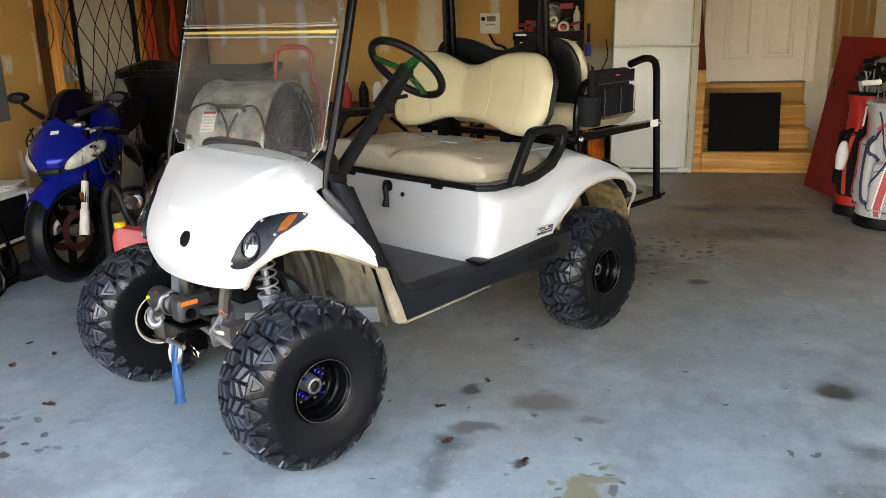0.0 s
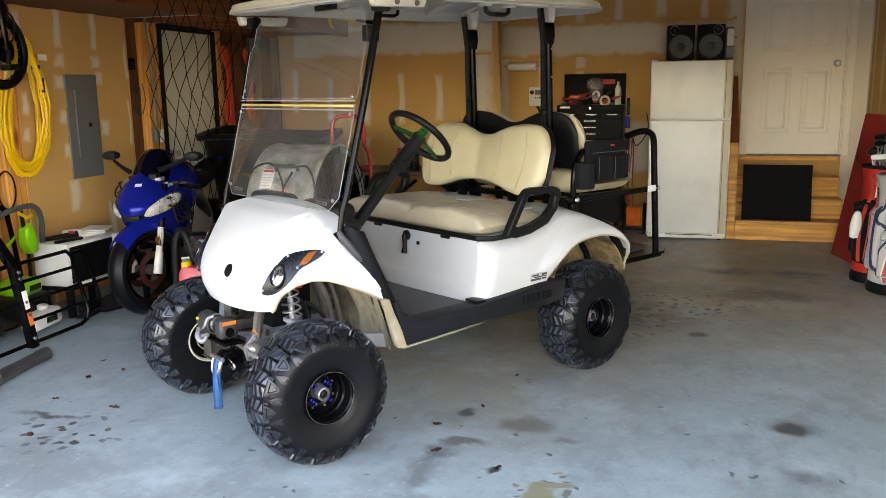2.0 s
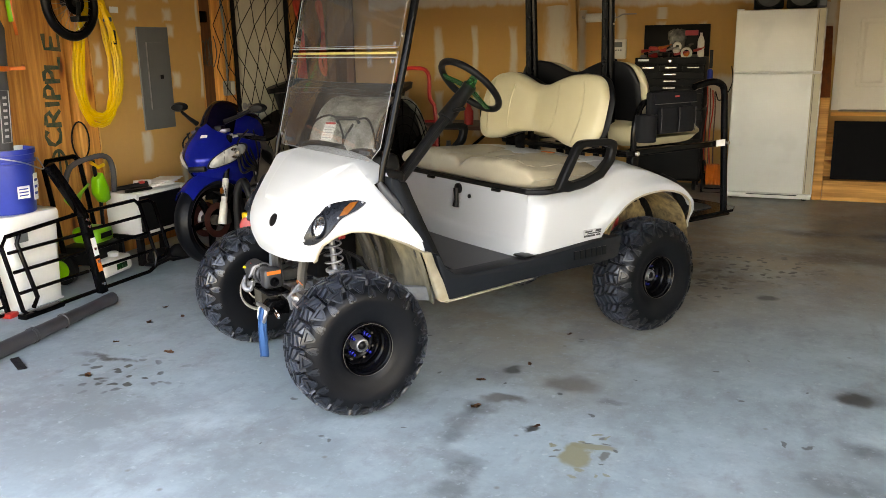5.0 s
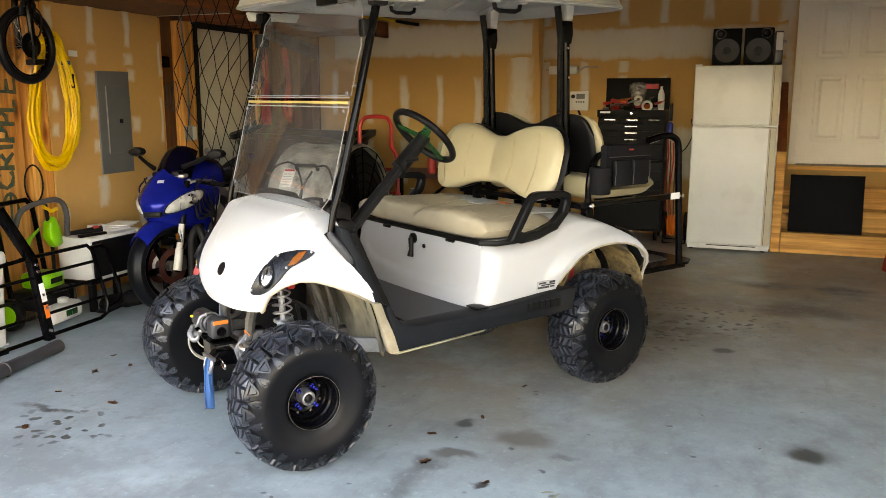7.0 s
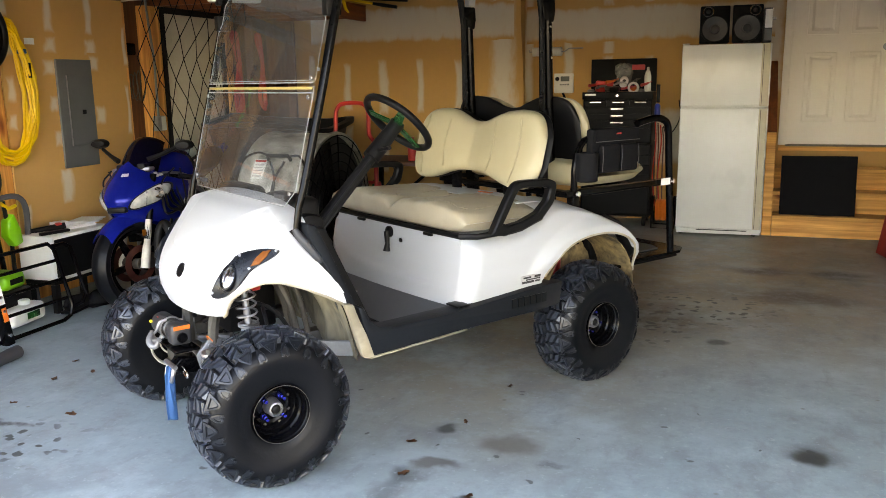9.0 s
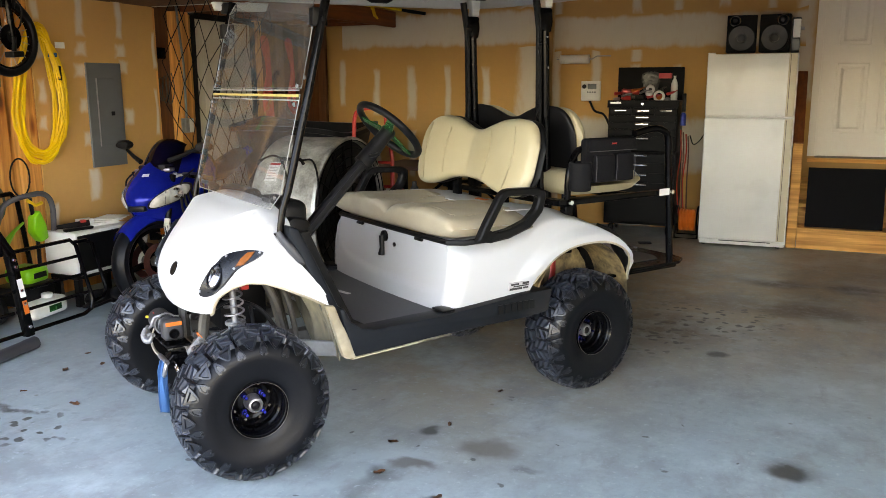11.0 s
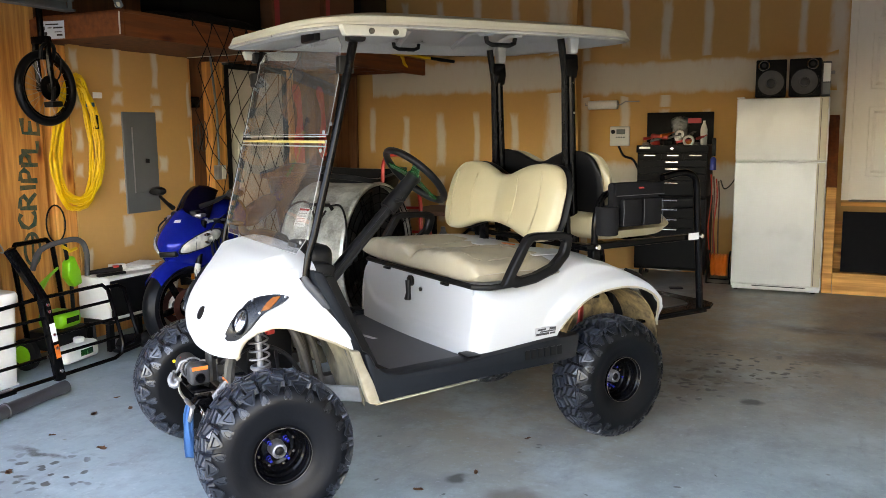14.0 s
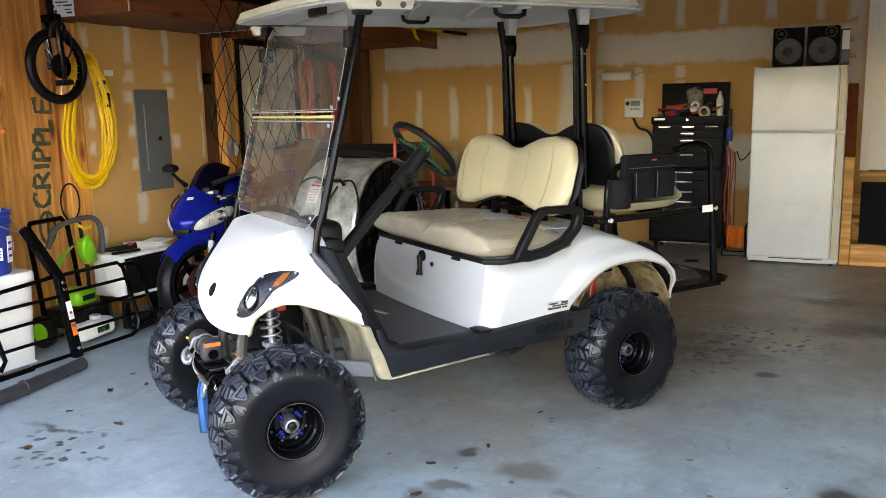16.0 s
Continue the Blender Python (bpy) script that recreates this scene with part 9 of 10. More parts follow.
# opaque lens: the reflector's brightness is put into its pale base
MOTO_LENS = surface("bright_moto_lens", (0.74, 0.74, 0.67), (0.32, 0.32, 0.29), rough=0.08, metal=0.1, coat=0.6, scale=16, grain=40, bump=0.03, spread=0.5)
WHITE_PANEL = surface("dusty_white_fairing", (0.24, 0.225, 0.2), (0.15, 0.14, 0.125), rough=0.35, scale=6, coat=0.3)
FORK_WHITE = surface("dusty_fork_paint", (0.62, 0.58, 0.5), (0.45, 0.4, 0.33), rough=0.4, scale=14)
DISC = surface("rusty_disc", (0.10, 0.026, 0.018), (0.05, 0.014, 0.01), rough=0.45, metal=0.5, scale=20)
moto_wheel("front_wheel", 0.0, 0.07)
moto_wheel("rear_wheel", -1.38, 0.085)
for s in (-1, 1):
    y = s * 0.105
    part("fork_leg", tube([(0.01, y, 0.28), (-0.03, y, 0.42), (-0.031, y, 0.425), (-0.075, y, 0.58)], [0.029, 0.026, 0.021, 0.021], 14), FORK_WHITE, moto, "pale silver fork leg")
    part("fork_tube", tube([(-0.04, y, 0.46), (-0.16, y, 0.86)], 0.021, 12), BLACK_STEEL, moto)
    part("caliper", box(-0.12, y - s * 0.05 - 0.015, 0.26, -0.06, y - s * 0.05 + 0.015, 0.36, 0.01), GREASY, moto)
    part("fork_reflector", box(-0.01, y + s * 0.03 - 0.003, 0.49, 0.02, y + s * 0.03 + 0.003, 0.53, 0.003), AMBER, moto)
for ob in moto.children:
    if ob.name.split(".")[0] in ("fork_leg", "fork_tube", "caliper", "fork_reflector"):
        ob.matrix_basis = pose(0, 0, 0, 0, 0, -20)
rows = []
for i in range(17):
    a = radians(44 + 104 * i / 16)
    r = 0.318
    rows.append([(-0.01 + (r + 0.012 * (1 - abs(v))) * math.cos(a), 0.083 * v, 0.305 + (r + 0.014 * (1 - v * v)) * math.sin(a) - (0.05 * abs(v) ** 3)) for v in np.linspace(-1, 1, 13)])
part("front_fender", sheet(rows, 0.004), BLUE_PAINT, moto, "glossy blue front fender").matrix_basis = pose(0, 0, 0, 0, 0, -20)

# fairing: stacked half outlines, nose forward
FX = [(0.42, -0.26), (0.50, -0.11), (0.55, -0.01), (0.61, 0.07), (0.68, 0.12), (0.74, 0.12), (0.80, 0.075), (0.86, 0.01), (0.92, -0.07), (0.96, -0.13)]
FW = [(0.42, 0.13), (0.52, 0.16), (0.60, 0.195), (0.68, 0.23), (0.76, 0.245), (0.82, 0.225), (0.88, 0.175), (0.92, 0.145), (0.96, 0.125)]


def fairing(s, z):
    xf, w = soft_curve(FX, z, 0.02), soft_curve(FW, z, 0.02)
    a = s * math.pi / 2
    return (-0.42 + (xf + 0.42) * math.cos(a) ** 1.05, w * math.sin(a) ** 0.92)


for side in (1, -1):
    rows = []
    for j in range(25):
        t = j / 24
        row = []
        for i in range(33):
            s = i / 32
            lo = 0.535 - 0.11 * s
            z = lo + (0.95 - 0.17 * s - lo) * t
            x, y = fairing(s, z)
            row.append((x, side * y, z))
        rows.append(row)
    part("fairing", sheet(rows, 0.004), BLUE_PAINT, moto, "glossy blue fairing half")
    # lower side fairing
    rows = []
    for j in range(9):
        t = j / 8
        rows.append([(-0.40 - 0.42 * u - 0.05 * t, side * (0.20 + 0.02 * math.sin(u * 3.1) - 0.05 * t * t), 0.70 - 0.12 * u - (0.38 - 0.16 * u) * t) for u in np.linspace(0, 1, 14)])
    part("side_fairing", sheet(rows, 0.004), WHITE_PANEL, moto, "dirty white side fairing")
    part("side_stripe", sheet([[(-0.30 - 0.16 * u - 0.04 * t, side * (0.224 - 0.01 * t), 0.60 + 0.14 * u - 0.045 * t) for u in np.linspace(0, 1, 8)] for t in np.linspace(0, 1, 4)], 0.003), WHITE_PLASTIC, moto, "white flash")

    def on_f(s, z, lift):
        x, y = fairing(s, z)
        n = Vector((1.0 - s * 0.6, 0.35 + s, 0.15)).normalized()
        p = Vector((x, y, z)) + n * lift
        return Vector((p.x, p.y * side, p.z))
    out = spline([(0.19, 0.676, 0), (0.25, 0.722, 0), (0.40, 0.768, 0), (0.56, 0.793, 0), (0.68, 0.792, 0), (0.72, 0.770, 0), (0.68, 0.728, 0), (0.56, 0.693, 0), (0.38, 0.672, 0), (0.26, 0.665, 0)], 3, True)
    mid = Vector((0.46, 0.730, 0))
    loops = []
    b = bmesh.new()
    for f, lift in ((1.0, 0.0), (0.95, 0.008), (0.6, 0.014), (0.3, 0.016)):
        loops.append([b.verts.new(on_f(mid.x + (p.x - mid.x) * f, mid.y + (p.y - mid.y) * f, lift)) for p in out])
    for r0, r1 in zip(loops, loops[1:]):
        for k in range(len(out)):
            b.faces.new((r0[k], r0[(k + 1) % len(out)], r1[(k + 1) % len(out)], r1[k]))
    b.faces.new(loops[-1])
    hl = part("headlight", b, MOTO_LENS, moto, "slanted clear headlight")
    b = bmesh.new()
    loops = []
    for f, lift in ((1.12, -0.004), (1.10, 0.003), (0.9, 0.005)):
        loops.append([b.verts.new(on_f(mid.x + (p.x - mid.x) * f, mid.y + (p.y - mid.y) * f, lift)) for p in out])
    for r0, r1 in zip(loops, loops[1:]):
        for k in range(len(out)):
            b.faces.new((r0[k], r0[(k + 1) % len(out)], r1[(k + 1) % len(out)], r1[k]))
    part("lamp_surround", b, BLACK_PLASTIC, hl, "dark lamp surround")
    cc = on_f(0.54, 0.742, 0.016)
    face = (on_f(0.54, 0.742, 0.1) - cc).normalized().to_track_quat("Y", "Z").to_matrix().to_4x4()
    part("bulb_ring", lathe([(0.036, 0.0), (0.033, 0.004), (0.028, 0.003), (0.012, -0.002), (0.0, -0.001)], 20, "y", m=Matrix.Translation(cc) @ face), CHROME, hl, "round bright reflector")
    part("parting_bar", tube([on_f(0.40, 0.77, 0.012), on_f(0.405, 0.72, 0.016), on_f(0.40, 0.68, 0.012)], 0.0035, 6), PANEL_GREY, hl)


def mark_on(s, z, w, h, name, label):
    """A small plate that follows the fairing."""
    rows = []
    for k in range(5):
        x, y = fairing(max(0.0, s + w * (k / 4 - 0.5)), z)
        x2, y2 = fairing(max(0.0, s + w * (k / 4 - 0.5)), z + h)
        lift = Vector((0.9, 0.9 * s, 0.5)).normalized() * 0.005
        rows.append([(x + lift.x, y + lift.y, z + lift.z), (x2 + lift.x, y2 + lift.y, z + h + lift.z)])
    part(name, sheet(rows, 0.002), WHITE_PLASTIC, moto, label, smooth=0)


mark_on(0.06, 0.862, 0.14, 0.016, "nose_mark", "white nose lettering bar")
part("air_intake", box(0.0, -0.06, 0.648, 0.128, 0.06, 0.686, 0.010), BLACK_PLASTIC, moto)
mark_on(0.56, 0.838, 0.05, 0.03, "side_mark", "white side mark")
mark_on(0.62, 0.842, 0.07, 0.012, "side_mark", "white side mark")
# smoked screen
rows = []
for j in range(9):
    t = j / 8
    rows.append([((-0.10 - 0.24 * t) - 0.12 * v * v, 0.135 * v * (1 - 0.3 * t * t), 0.915 + 0.175 * math.sin(t * 1.5) - 0.05 * abs(v) ** 3) for v in np.linspace(-1, 1, 15)])
SMOKE = surface("smoked_blue_screen", (0.001, 0.0015, 0.009), (0.001, 0.001, 0.006), rough=0.1, coat=0.15, bump=0)
part("windscreen", sheet(rows, 0.003), SMOKE, moto, "dark smoked blue windscreen")
for s in (-1, 1):
    mr = part("mirror", lathe([(0.0, 0.04), (0.03, 0.036), (0.045, 0.0), (0.04, -0.015), (0, -0.015)], 18, "x", m=pose(-0.26, s * 0.29 + 0.03, 1.045 - s * 0.02, 0, 0, 0) @ Matrix.Diagonal((1, 1.5, 0.75, 1))), BLACK_PLASTIC, moto, "black mirror")
    part("mirror_stem", tube([(-0.25, s * 0.27 + 0.03, 1.03), (-0.21, s * 0.19 + 0.02, 0.985), (-0.17, s * 0.10, 0.95)], [0.011, 0.013, 0.018], 8), BLACK_PLASTIC, mr)
    hb = part("handlebar", tube([(-0.28, s * 0.10, 0.84), (-0.32, s * 0.18, 0.825), (-0.40, s * 0.28, 0.80)], 0.012, 8), BLACK_STEEL, moto)
    part("grip", tube([(-0.345, s * 0.21, 0.82), (-0.405, s * 0.29, 0.798)], 0.018, 10), BLACK_PLASTIC, hb)
    part("lever", tube([(-0.30, s * 0.2, 0.825), (-0.29, s * 0.24, 0.81), (-0.34, s * 0.29, 0.80)], 0.006, 6), BLACK_STEEL, hb, "black lever")
part("front_plate", box(-0.2, -0.13, 0.88, -0.12, 0.13, 0.905, 0.01), STEEL, moto)
part("clamp", box(-0.34, -0.16, 0.80, -0.16, 0.16, 0.85, 0.012), BLACK_PLASTIC, moto, "black fork clamp")
for k in range(5):
    part("hose", tube([(-0.30 + 0.03 * k, 0.17, 0.84), (-0.26 + 0.05 * k, 0.23, 0.74 - 0.03 * k), (-0.36 + 0.02 * k, 0.22, 0.60), (-0.42, 0.17, 0.5)], 0.008, 6, smooth=5), BLACK_PLASTIC, moto)
part("dash_cluster", box(-0.22, -0.10, 0.87, -0.12, 0.10, 0.93, 0.015), BLACK_PLASTIC, moto)
part("tank", sheet([[(-0.66 + 0.29 * u, 0.155 * (1 - abs(u) ** 3) * math.cos(a), 0.82 + 0.17 * math.sin(a) * (1 - 0.5 * abs(u) ** 3)) for a in [2 * math.pi * k / 20 for k in range(20)]] for u in np.linspace(-0.99, 0.99, 18)], 0, closed=True), BLUE_PAINT, moto, "blue fuel tank")
part("seat", sheet([[(-1.15 + 0.32 * u, 0.13 * (1 - 0.4 * abs(u) ** 3) * math.cos(a), 0.80 + 0.09 * max(0, -u) + 0.055 * math.sin(a)) for a in [2 * math.pi * k / 18 for k in range(18)]] for u in np.linspace(-0.99, 0.99, 14)], 0, closed=True), BLACK_FABRIC, moto, "black saddle")
part("tail", sheet([[(-1.35 + 0.30 * u, 0.12 * (0.75 + 0.25 * u) * math.cos(a), 0.84 - 0.06 * u + 0.06 * math.sin(a)) for a in [2 * math.pi * k / 16 for k in range(16)]] for u in np.linspace(-0.99, 0.99, 12)], 0, closed=True), BLUE_PAINT, moto, "blue tail")
for s in (-1, 1):
    part("frame_spar", tube([(-0.30, s * 0.13, 0.84), (-0.50, s * 0.185, 0.79), (-0.74, s * 0.19, 0.62), (-0.84, s * 0.17, 0.42)], [0.02, 0.03, 0.03, 0.024], 10, smooth=4), CAST, moto, "dull alloy frame spar")
    part("frame_cover", tube([(-0.42, s * 0.17, 0.72), (-0.56, s * 0.21, 0.66), (-0.72, s * 0.2, 0.56)], [0.02, 0.045, 0.03], 10, smooth=4), BLACK_PLASTIC, moto)
part("engine", box(-0.80, -0.17, 0.30, -0.36, 0.17, 0.66, 0.04, 3), GREASY, moto)
part("radiator", box(-0.30, -0.16, 0.40, -0.26, 0.16, 0.64, 0.006), BLACK_STEEL, moto)
part("swing_arm", box(-1.42, -0.13, 0.27, -0.75, 0.13, 0.33, 0.015), STEEL, moto)
part("exhaust", tube([(-0.6, 0.15, 0.25), (-0.95, 0.17, 0.32), (-1.4, 0.19, 0.48)], [0.03, 0.035, 0.055], 14), STEEL, moto)
part("side_stand", tube([(-0.75, 0.14, 0.30), (-0.80, 0.30, 0.02)], 0.012, 8), BLACK_STEEL, moto)
for s in (-1, 1):
    part("cable", tube([(-0.28, s * 0.22, 0.88), (-0.12, s * 0.2, 0.80), (-0.2, s * 0.14, 0.6), (-0.1, s * 0.09, 0.4)], 0.006, 6, smooth=5), BLACK_PLASTIC, moto)
    part("cable", tube([(-0.3, s * 0.25, 0.875), (-0.36, s * 0.24, 0.7), (-0.4, s * 0.2, 0.55)], 0.006, 6, smooth=5), BLACK_PLASTIC, moto)

# ---- microwave on a low stand ----
mw = thing("microwave_oven", pose(-3.06, 3.98, 0.235, 0, 0, -82), "white microwave oven with a black door", "microwave")
# x runs along its face (away down the wall), y into the wall
mw.matrix_basis = Matrix.Translation((-2.89, 4.02, 0.215)) @ Matrix(((0.0, -1.0, 0, 0), (1.0, 0.0, 0, 0), (0, 0, 1, 0), (0, 0, 0, 1)))
part("case", box(0, 0, 0.0, 0.52, 0.28, 0.285, 0.008), WHITE_PLASTIC, mw)
part("door", box(0.012, -0.016, 0.012, 0.43, 0.0, 0.265, 0.006), BLACK_PLASTIC, mw, "black glass door")
part("door_rail", box(0.005, -0.018, 0.0, 0.44, 0.002, 0.022, 0.004), WHITE_PLASTIC, mw)
part("control_face", box(0.44, -0.014, 0.0, 0.518, 0.0, 0.283, 0.005), WHITE_PLASTIC, mw, "white control face")
part("display", box(0.45, -0.017, 0.225, 0.51, -0.013, 0.255), INK, mw, smooth=0)
for r in range(5):
    for c in range(3):
        part("key", box(0.45 + 0.022 * c, -0.017, 0.07 + 0.028 * r, 0.465 + 0.022 * c, -0.013, 0.088 + 0.028 * r, 0.002, 1), PANEL_GREY, mw, smooth=0)
stand = thing("low_stand", pose(-3.04, 4.26, 0), "low black stand under the white microwave", "stand")
part("top", box(-0.1, -0.24, 0.185, 0.14, 0.26, 0.212, 0.004), BLACK_PLASTIC, stand, smooth=0)
for x in (-0.08, 0.12):
    for y in (-0.22, 0.23):
        part("leg", box(x - 0.02, y - 0.02, 0, x + 0.02, y + 0.02, 0.185, 0.003), BLACK_PLASTIC, stand, smooth=0)
drill = thing("multi_tool", pose(-3.03, 4.16, 0.503, 0, 0, 60), "black and red hand tool on the microwave", "hand tool")
part("body", tube([(-0.12, 0, 0.02), (0.0, 0, 0.025), (0.09, 0, 0.03)], [0.014, 0.02, 0.024], 10), BLACK_PLASTIC, drill)
part("button", box(0.03, -0.02, 0.035, 0.07, 0.02, 0.055, 0.008), RED_PAINT, drill, "red button")
solid("knife_case", box(-0.1, -0.018, 0, 0.1, 0.018, 0.02, 0.006), BLACK_PLASTIC, pose(-2.96, 4.12, 0.502, 0, 0, 76), "flat black case on the microwave", "case")
for k in range(4):
    solid("paper", box(-0.11, -0.085, 0.0, 0.11, 0.085, 0.006 + 0.008 * (k == 0)), PAPER, pose(-3.05 + 0.01 * k, 4.38 + 0.03 * k, 0.502 + 0.0075 * k + (0.008 if k else 0), 0, 0, 80 + 9 * k), "white paper lying in a stack on the microwave", "paper", "papers on the microwave")
solid("small_carton", box(-0.05, -0.035, 0, 0.05, 0.035, 0.05, 0.003), PAPER, pose(-3.06, 4.27, 0.502, 0, 0, 70), "small white carton on the microwave", "carton")
shoes = thing("work_shoe", pose(-2.86, 4.16, 0, 0, 0, 100), "black work shoe on the floor by the stand", "shoe")
part("upper", sheet([[(0.14 * u, 0.045 * (1 - 0.5 * abs(u) ** 4) * math.cos(a), 0.05 + (0.05 - 0.02 * u) * math.sin(a) * (1 - abs(u) ** 6)) for a in [2 * math.pi * k / 14 for k in range(14)]] for u in np.linspace(-0.99, 0.99, 12)], 0, closed=True), BLACK_FABRIC, shoes)
part("sole", box(-0.145, -0.045, 0, 0.145, 0.045, 0.022, 0.01), RUBBER, shoes)
copy_thing(shoes, pose(-2.78, 4.34, 0, 0, 0, 70))

# ---- folded cargo rack in front of the left wall: lies in a plane along y ----
rack = thing("cargo_rack", pose(-2.72, 0, 0, 0, 0, 0), "black steel folding cargo rack standing on edge", "cargo rack")


def rk(y, z, dx=0.0):
    return (dx - 0.10 * z, y, z + 0.015)


RR = 0.0125
part("side_loop", tube([rk(3.34, 0.0), rk(3.88, 0.0), rk(3.94, 0.02), rk(3.965, 0.08), rk(3.90, 0.44), rk(3.86, 0.48), rk(3.34, 0.48)], RR, 8), BLACK_STEEL, rack)
part("end_loop", tube([rk(3.88, 0.46), rk(3.98, 0.46), rk(4.03, 0.43), rk(4.09, 0.12), rk(4.05, 0.07), rk(3.96, 0.06)], RR, 8), BLACK_STEEL, rack)
for z in (0.13, 0.25, 0.37):
    part("rung", tube([rk(3.40, z), rk(3.96 - 0.12 * z, z)], 0.0105, 8), BLACK_STEEL, rack)
part("side_loop", tube([rk(3.38, 0.0), rk(2.92, 0.0), rk(2.88, 0.03), rk(2.83, 0.40), rk(2.87, 0.45), rk(3.38, 0.48)], RR, 8), BLACK_STEEL, rack)
part("end_loop", tube([rk(2.95, 0.03), rk(2.99, 0.08), rk(2.93, 0.40), rk(2.96, 0.45)], RR, 8), BLACK_STEEL, rack)
for z in (0.13, 0.25, 0.36):
    part("rung", tube([rk(2.90 - 0.1 * z, z), rk(3.38, z)], 0.0105, 8), BLACK_STEEL, rack)
part("main_bar", box(-0.025, -0.025, 0.0, 0.025, 0.025, 0.50, 0.004), BLACK_STEEL, rack, "thick black square bar").matrix_basis = pose(0.03, 3.43, 0.0, 4, -6, 0)
part("hitch_bar", box(-0.025, -0.025, 0.0, 0.025, 0.025, 0.36, 0.004), BLACK_STEEL, rack, "folded hitch bar").matrix_basis = pose(-0.02, 3.395, 0.49, 28, -6, 0)
part("warning_label", box(0.0, -0.018, 0.22, 0.002, 0.018, 0.33), PAPER, rack, "white and red label", smooth=0).matrix_basis = pose(0.0565, 3.43, 0.02, 4, -6, 0)
part("red_bar", box(0.0, -0.016, 0.12, 0.002, 0.016, 0.20), ORANGE, rack, smooth=0).matrix_basis = pose(0.0565, 3.43, 0.02, 4, -6, 0)
for z in (0.06, 0.2, 0.28, 0.42, 0.46):
    part("bolt", lathe([(0.012, 0), (0.01, 0.008), (0, 0.009)], 8, "x", m=pose(0.056 - 0.1 * z, 3.43 - 0.07 * z, z)), CHROME, rack)
part("foot_bracket", box(-0.03, 2.86, 0.0, 0.03, 3.14, 0.03, 0.005), BLACK_STEEL, rack)

# ---- white bin with blue bucket ----
bin_ = thing("storage_bin", pose(-2.99, 3.12, 0, 0, 0, -3), "white plastic lidded storage bin", "bin")
rows = []
for z, f in ((0.0, 0.88), (0.01, 0.9), (0.25, 0.95), (0.46, 1.0), (0.465, 1.05), (0.49, 1.05)):
    rows.append([(0.165 * f * math.copysign(abs(math.cos(a)) ** 0.3, math.cos(a)), 0.185 * f * math.copysign(abs(math.sin(a)) ** 0.3, math.sin(a)), z) for a in [2 * math.pi * k / 32 for k in range(32)]])
part("body", sheet(rows, 0, closed=True), WHITE_PLASTIC, bin_)
part("bottom", box(-0.14, -0.16, 0.0, 0.14, 0.16, 0.01), WHITE_PLASTIC, bin_)
rows = [[(0.175 * f * math.copysign(abs(math.cos(a)) ** 0.3, math.cos(a)), 0.195 * f * math.copysign(abs(math.sin(a)) ** 0.3, math.sin(a)), z) for a in [2 * math.pi * k / 32 for k in range(32)]] for f, z in ((1.0, 0.485), (1.02, 0.495), (1.02, 0.53), (0.98, 0.548), (0.9, 0.55), (0.05, 0.55))]
part("lid", sheet(rows, 0, closed=True), WHITE_PLASTIC, bin_, "white snap lid")
part("latch", box(0.172, -0.14, 0.40, 0.19, -0.06, 0.47, 0.006), PANEL_GREY, bin_, "grey latch")
bucket = thing("bucket", pose(-2.96, 3.10, 0.551), "blue plastic bucket standing on the white bin", "bucket")
part("shell", lathe([(0.0, 0.005), (0.125, 0.0), (0.13, 0.01), (0.145, 0.28), (0.155, 0.285), (0.157, 0.30), (0.15, 0.305), (0.152, 0.33), (0.16, 0.335), (0.16, 0.36), (0.148, 0.362), (0.142, 0.30), (0.125, 0.02), (0.0, 0.015)], 36, "z"), BLUE_PLASTIC, bucket)
part("bail_handle", tube([(0.11, 0.12, 0.30), (0.17, 0.10, 0.24), (0.16, -0.02, 0.29), (0.10, -0.13, 0.325)], 0.004, 6, smooth=5), STEEL, bucket, "thin wire handle")
for ang, z0, z1, wdt, mm in ((-12, 0.09, 0.16, 0.07, PAPER), (24, 0.07, 0.22, 0.045, PAPER), (48, 0.13, 0.175, 0.025, PAPER)):
    c, s = math.cos(radians(ang)), math.sin(radians(ang))
    lab = part("printed_label", box(-0.001, -wdt / 2, z0, 0.002, wdt / 2, z1), mm, bucket, "white printed patch", smooth=0)
    lab.matrix_basis = pose(0.1415 * c, 0.1415 * s, 0, 0, 0, ang) @ pose(0, 0, 0, 0, 3.2, 0)
    for k in range(3):
        part("text_bar", box(0.0021, -wdt * 0.38, z0 + (z1 - z0) * (0.2 + 0.25 * k), 0.003, wdt * 0.38, z0 + (z1 - z0) * (0.3 + 0.25 * k)), BLUE_PLASTIC, lab, smooth=0)

# long grey canopy bag standing in the corner with an orange strap
cb = thing("canopy_bag", pose(-3.15, 3.09, 0.0, -2, 3, 0), "tall dark grey rolled canopy bag standing by the wall", "bag")
part("bag", lathe([(0.0, 0.0), (0.11, 0.0), (0.125, 0.03), (0.13, 0.5), (0.125, 1.25), (0.12, 1.33), (0.128, 1.37), (0.125, 1.58), (0.10, 1.64), (0.0, 1.66)], 20, "z"), DARK_GREY_CLOTH, cb)
part("orange_strap", lathe([(0.128, 1.345), (0.133, 1.348), (0.133, 1.372), (0.128, 1.375)], 24, "z"), ORANGE, cb, "orange webbing strap")
part("strap_tail", tube([(0.10, 0.09, 1.36), (0.14, 0.16, 1.365), (0.05, 0.23, 1.372)], 0.012, 6, flat=0.4), ORANGE, cb)
lab = part("logo_outline", tube([(0.131, -0.035, 0.95), (0.131, 0.035, 0.95), (0.129, 0.035, 1.24), (0.129, -0.035, 1.24)], 0.0025, 6, closed=True), GREY_CLOTH, cb, "white outlined logo patch")
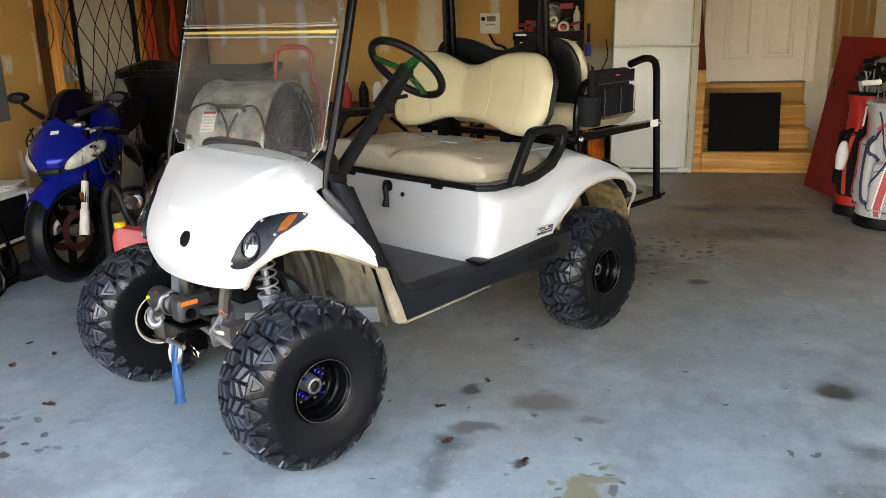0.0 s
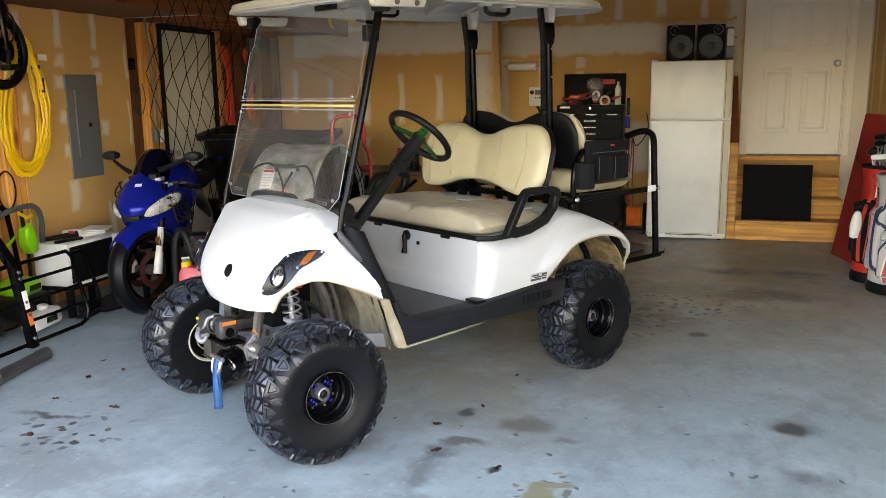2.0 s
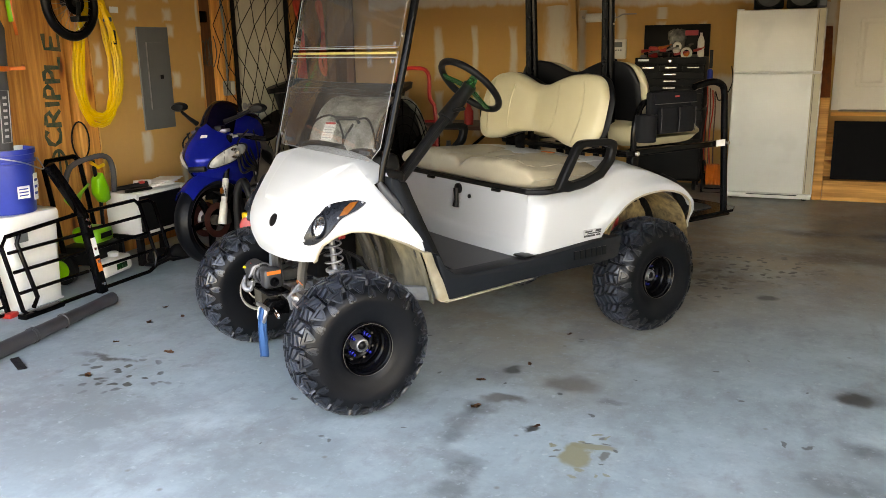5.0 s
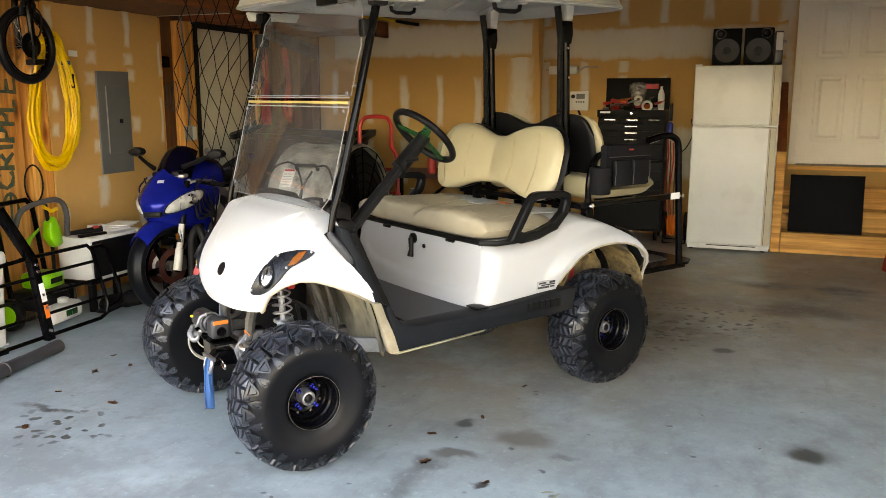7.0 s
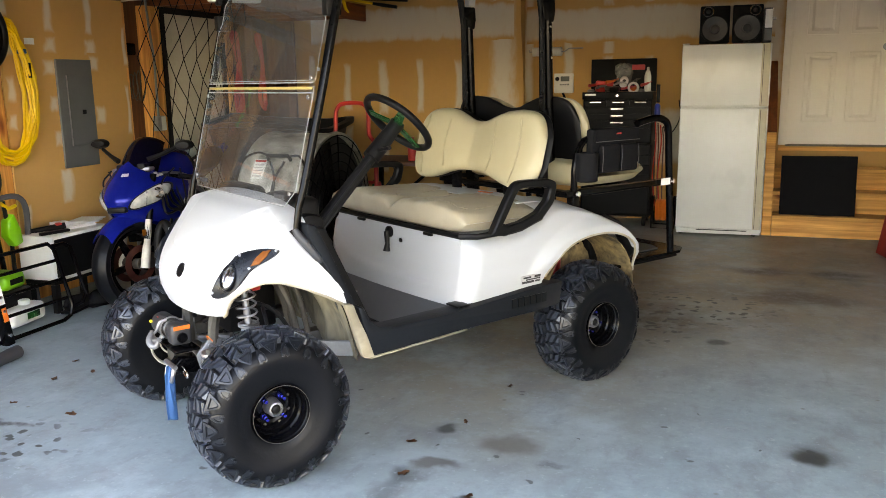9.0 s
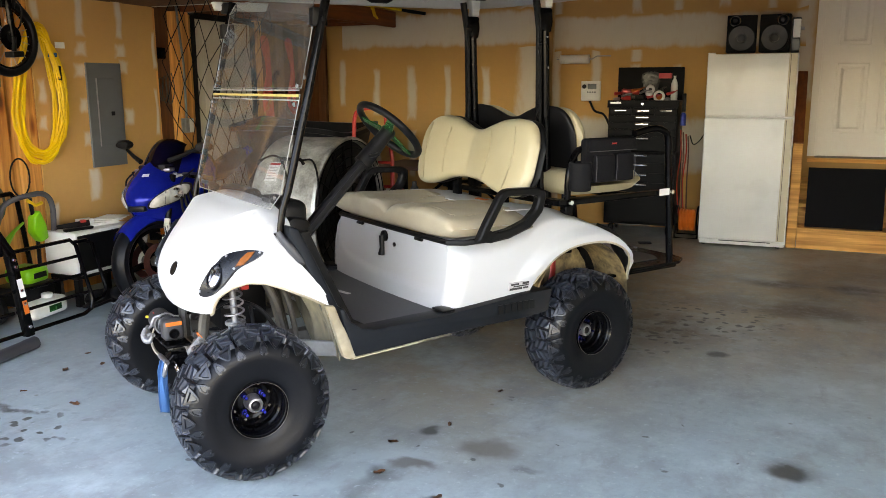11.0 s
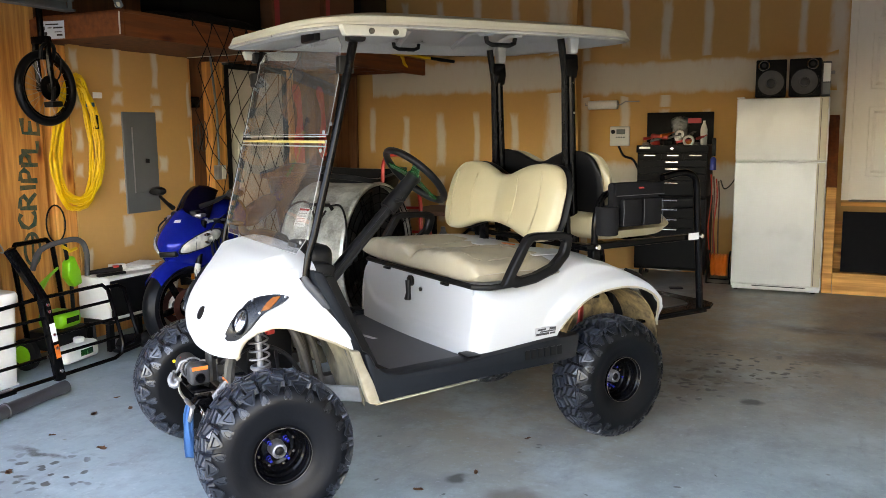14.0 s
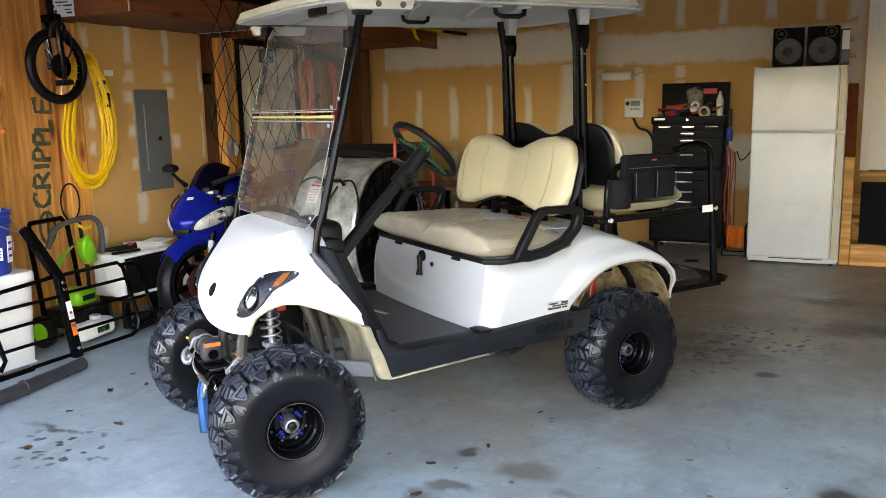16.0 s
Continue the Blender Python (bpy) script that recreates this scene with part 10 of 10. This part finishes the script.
lab.matrix_basis = pose(0, 0, 0, 0, 0, 8)
for k in range(7):
    part("logo_bar", box(0.131, -0.014, 0.978 + 0.036 * k, 0.133, 0.014, 0.992 + 0.036 * k), GREY_CLOTH, lab, smooth=0)
part("paper_tag", box(0.125, 0.06, 0.84, 0.128, 0.12, 0.93), PAPER, cb, smooth=0)

# ---- pressure washer and string trimmer, lime green ----
pw = thing("pressure_washer", pose(-3.05, 3.72, 0, 0, 0, 8), "lime green and black pressure washer", "pressure washer")
part("motor_cover", box(-0.10, -0.05, 0.22, 0.10, 0.14, 0.325, 0.035, 3), GREEN_TOOL, pw, "lime green motor cover")
part("body", box(-0.11, -0.14, 0.10, 0.11, 0.16, 0.225, 0.02), BLACK_PLASTIC, pw)
part("vent", box(0.1005, -0.01, 0.255, 0.103, 0.10, 0.29), BLACK_PLASTIC, pw, smooth=0)
part("soap_tank", box(0.09, -0.14, 0.02, 0.20, 0.16, 0.13, 0.03, 3), WHITE_PLASTIC, pw, "white soap tank")
part("tank_cap", lathe([(0.035, 0), (0.035, 0.025), (0.025, 0.03), (0, 0.03)], 14, "z", m=pose(0.14, 0.04, 0.13)), WHITE_PLASTIC, pw)
part("tank_badge", box(0.2, -0.02, 0.05, 0.204, 0.09, 0.09, 0.002), GREEN_ANOD, pw, "dark green badge")
for y in (-0.22, 0.22):
    wl_ = part("wheel", lathe([(0.0, -0.025), (0.08, -0.025), (0.1, -0.018), (0.1, 0.018), (0.08, 0.025), (0, 0.025)], 24, "y", m=pose(-0.04, y, 0.10)), BLACK_PLASTIC, pw)
    part("hub", lathe([(0.0, -0.028), (0.06, -0.028), (0.062, 0.028), (0, 0.028)], 16, "y", m=pose(-0.04, y, 0.10)), GREEN_TOOL, wl_, "lime green hub")
part("push_handle", tube([(-0.06, -0.17, 0.15), (-0.10, -0.17, 0.5), (-0.13, -0.17, 0.72), (-0.14, -0.13, 0.77), (-0.14, 0.13, 0.77), (-0.13, 0.17, 0.72), (-0.10, 0.17, 0.5), (-0.06, 0.17, 0.15)], 0.016, 8), BLACK_STEEL, pw, "black push handle")
part("spray_gun", tube([(0.02, -0.19, 0.55), (0.04, -0.15, 0.50), (0.02, -0.05, 0.56), (0.0, 0.06, 0.60)], [0.02, 0.028, 0.012, 0.008], 8), GREEN_TOOL, pw, "lime green spray gun")
trim = thing("string_trimmer", pose(-3.16, 3.92, 0, 0, 0, 0), "lime green string trimmer leaning upside down on the studs", "string trimmer")
part("shaft", tube([(0.02, 0.02, 0.03), (0.05, 0.0, 0.45), (0.06, -0.04, 0.74)], 0.013, 8), BLACK_PLASTIC, trim)
part("motor_head", prism([(-0.05, 0.62), (-0.06, 0.52), (-0.01, 0.45), (0.05, 0.47), (0.04, 0.56), (0.0, 0.66)], 0.03, 0.10, "x", 0.012), GREEN_TOOL, trim, "lime green trimmer head")
part("guard_bow", tube([(0.04, -0.28, 0.60), (0.05, -0.22, 0.72), (0.06, -0.05, 0.76), (0.06, 0.08, 0.75), (0.05, 0.14, 0.66), (0.03, 0.15, 0.45), (0.02, 0.17, 0.2), (0.02, 0.18, 0.03)], 0.018, 8, smooth=4), DARK_GREY_CLOTH, trim, "grey tubular bow")
part("handle", tube([(0.06, -0.06, 0.73), (0.07, -0.01, 0.69), (0.06, 0.05, 0.7)], 0.012, 8), YELLOW_CABLE, trim, "yellow-green handle")

# black blower tube lying on the floor, and the folded black rack beside it
pipe = thing("blower_tube", pose(-2.375, 2.72, 0.037, 0, 0, 8), "black ribbed blower tube lying on the concrete", "tube")
part("tube", lathe([(0.024, -0.55), (0.040, -0.55), (0.038, -0.1), (0.036, 0.0), (0.036, 0.24), (0.034, 0.245), (0.034, 0.47), (0.036, 0.475), (0.036, 0.55), (0.032, 0.552), (0.022, 0.55)], 24, "y"), TUBE_GREY, pipe)
for y in (-0.42, -0.40, -0.12, -0.10, 0.12):
    part("rib", lathe([(0.036, y - 0.006), (0.042, y - 0.004), (0.042, y + 0.004), (0.036, y + 0.006)], 24, "y"), TUBE_GREY, pipe)
dolly = thing("folding_crate", pose(-2.83, 2.72, 0, 0, 0, 4), "black folding plastic crate with blue panel", "crate")
part("frame", tube([(0, -0.2, 0.02), (-0.09, -0.2, 0.46), (-0.09, 0.16, 0.46), (0, 0.16, 0.02)], 0.018, 8, closed=True), BLACK_STEEL, dolly)
for k in range(7):
    part("slat", tube([(-0.012 * k - 0.01, -0.2, 0.06 + 0.057 * k), (-0.012 * k - 0.01, 0.16, 0.06 + 0.057 * k)], 0.008, 6), BLACK_STEEL, dolly)
for k in range(5):
    part("upright", tube([(0, -0.14 + 0.06 * k, 0.02), (-0.09, -0.14 + 0.06 * k, 0.46)], 0.007, 6), BLACK_STEEL, dolly)
part("red_foot", box(-0.02, 0.12, 0.0, 0.05, 0.19, 0.03, 0.008), RED_PAINT, dolly, "red foot")
solid("flat_strap", box(-0.09, -0.02, 0, 0.09, 0.02, 0.006, 0.002), BLACK_FABRIC, pose(-2.18, 2.36, 0, 0, 0, -30), "short black webbing strap on the floor", "strap")

# fallen leaves on the concrete
LEAF = surface("dry_leaf", (0.2, 0.085, 0.035), (0.1, 0.04, 0.018), rough=0.8, scale=30, random_tint=0.3)
lr = random.Random(11)
for k, (x, y, s) in enumerate(((0.022, 2.633, 0.045), (0.175, 3.607, 0.035), (-1.592, 2.719, 0.05), (-1.75, 2.36, 0.05), (-0.05, 2.9, 0.04), (0.1, 3.15, 0.03), (-1.9, 3.2, 0.04), (-2.0, 3.05, 0.05), (-2.1, 3.3, 0.035), (0.3, 2.54, 0.035), (-0.95, 3.0, 0.03), (-1.95, 2.75, 0.03))):
    b = bmesh.new()
    rim = []
    for i in range(10):
        a = 2 * math.pi * i / 10
        r = 0.75 * s * (0.55 + 0.25 * math.cos(2 * a) + lr.uniform(-0.1, 0.1))
        rim.append(b.verts.new((r * math.cos(a), r * math.sin(a), 0.003 + lr.uniform(0, 0.22) * s)))
    c = b.verts.new((0, 0, 0.002))
    for i in range(10):
        b.faces.new((rim[i], rim[(i + 1) % 10], c))
    bmesh.ops.solidify(b, geom=b.faces[:], thickness=0.0008)
    solid("dry_leaf", b, LEAF, pose(x, y, 0.0015, 0, 0, lr.uniform(0, 360)), "curled brown dry leaf on the concrete", "leaf", "leaves on the floor")
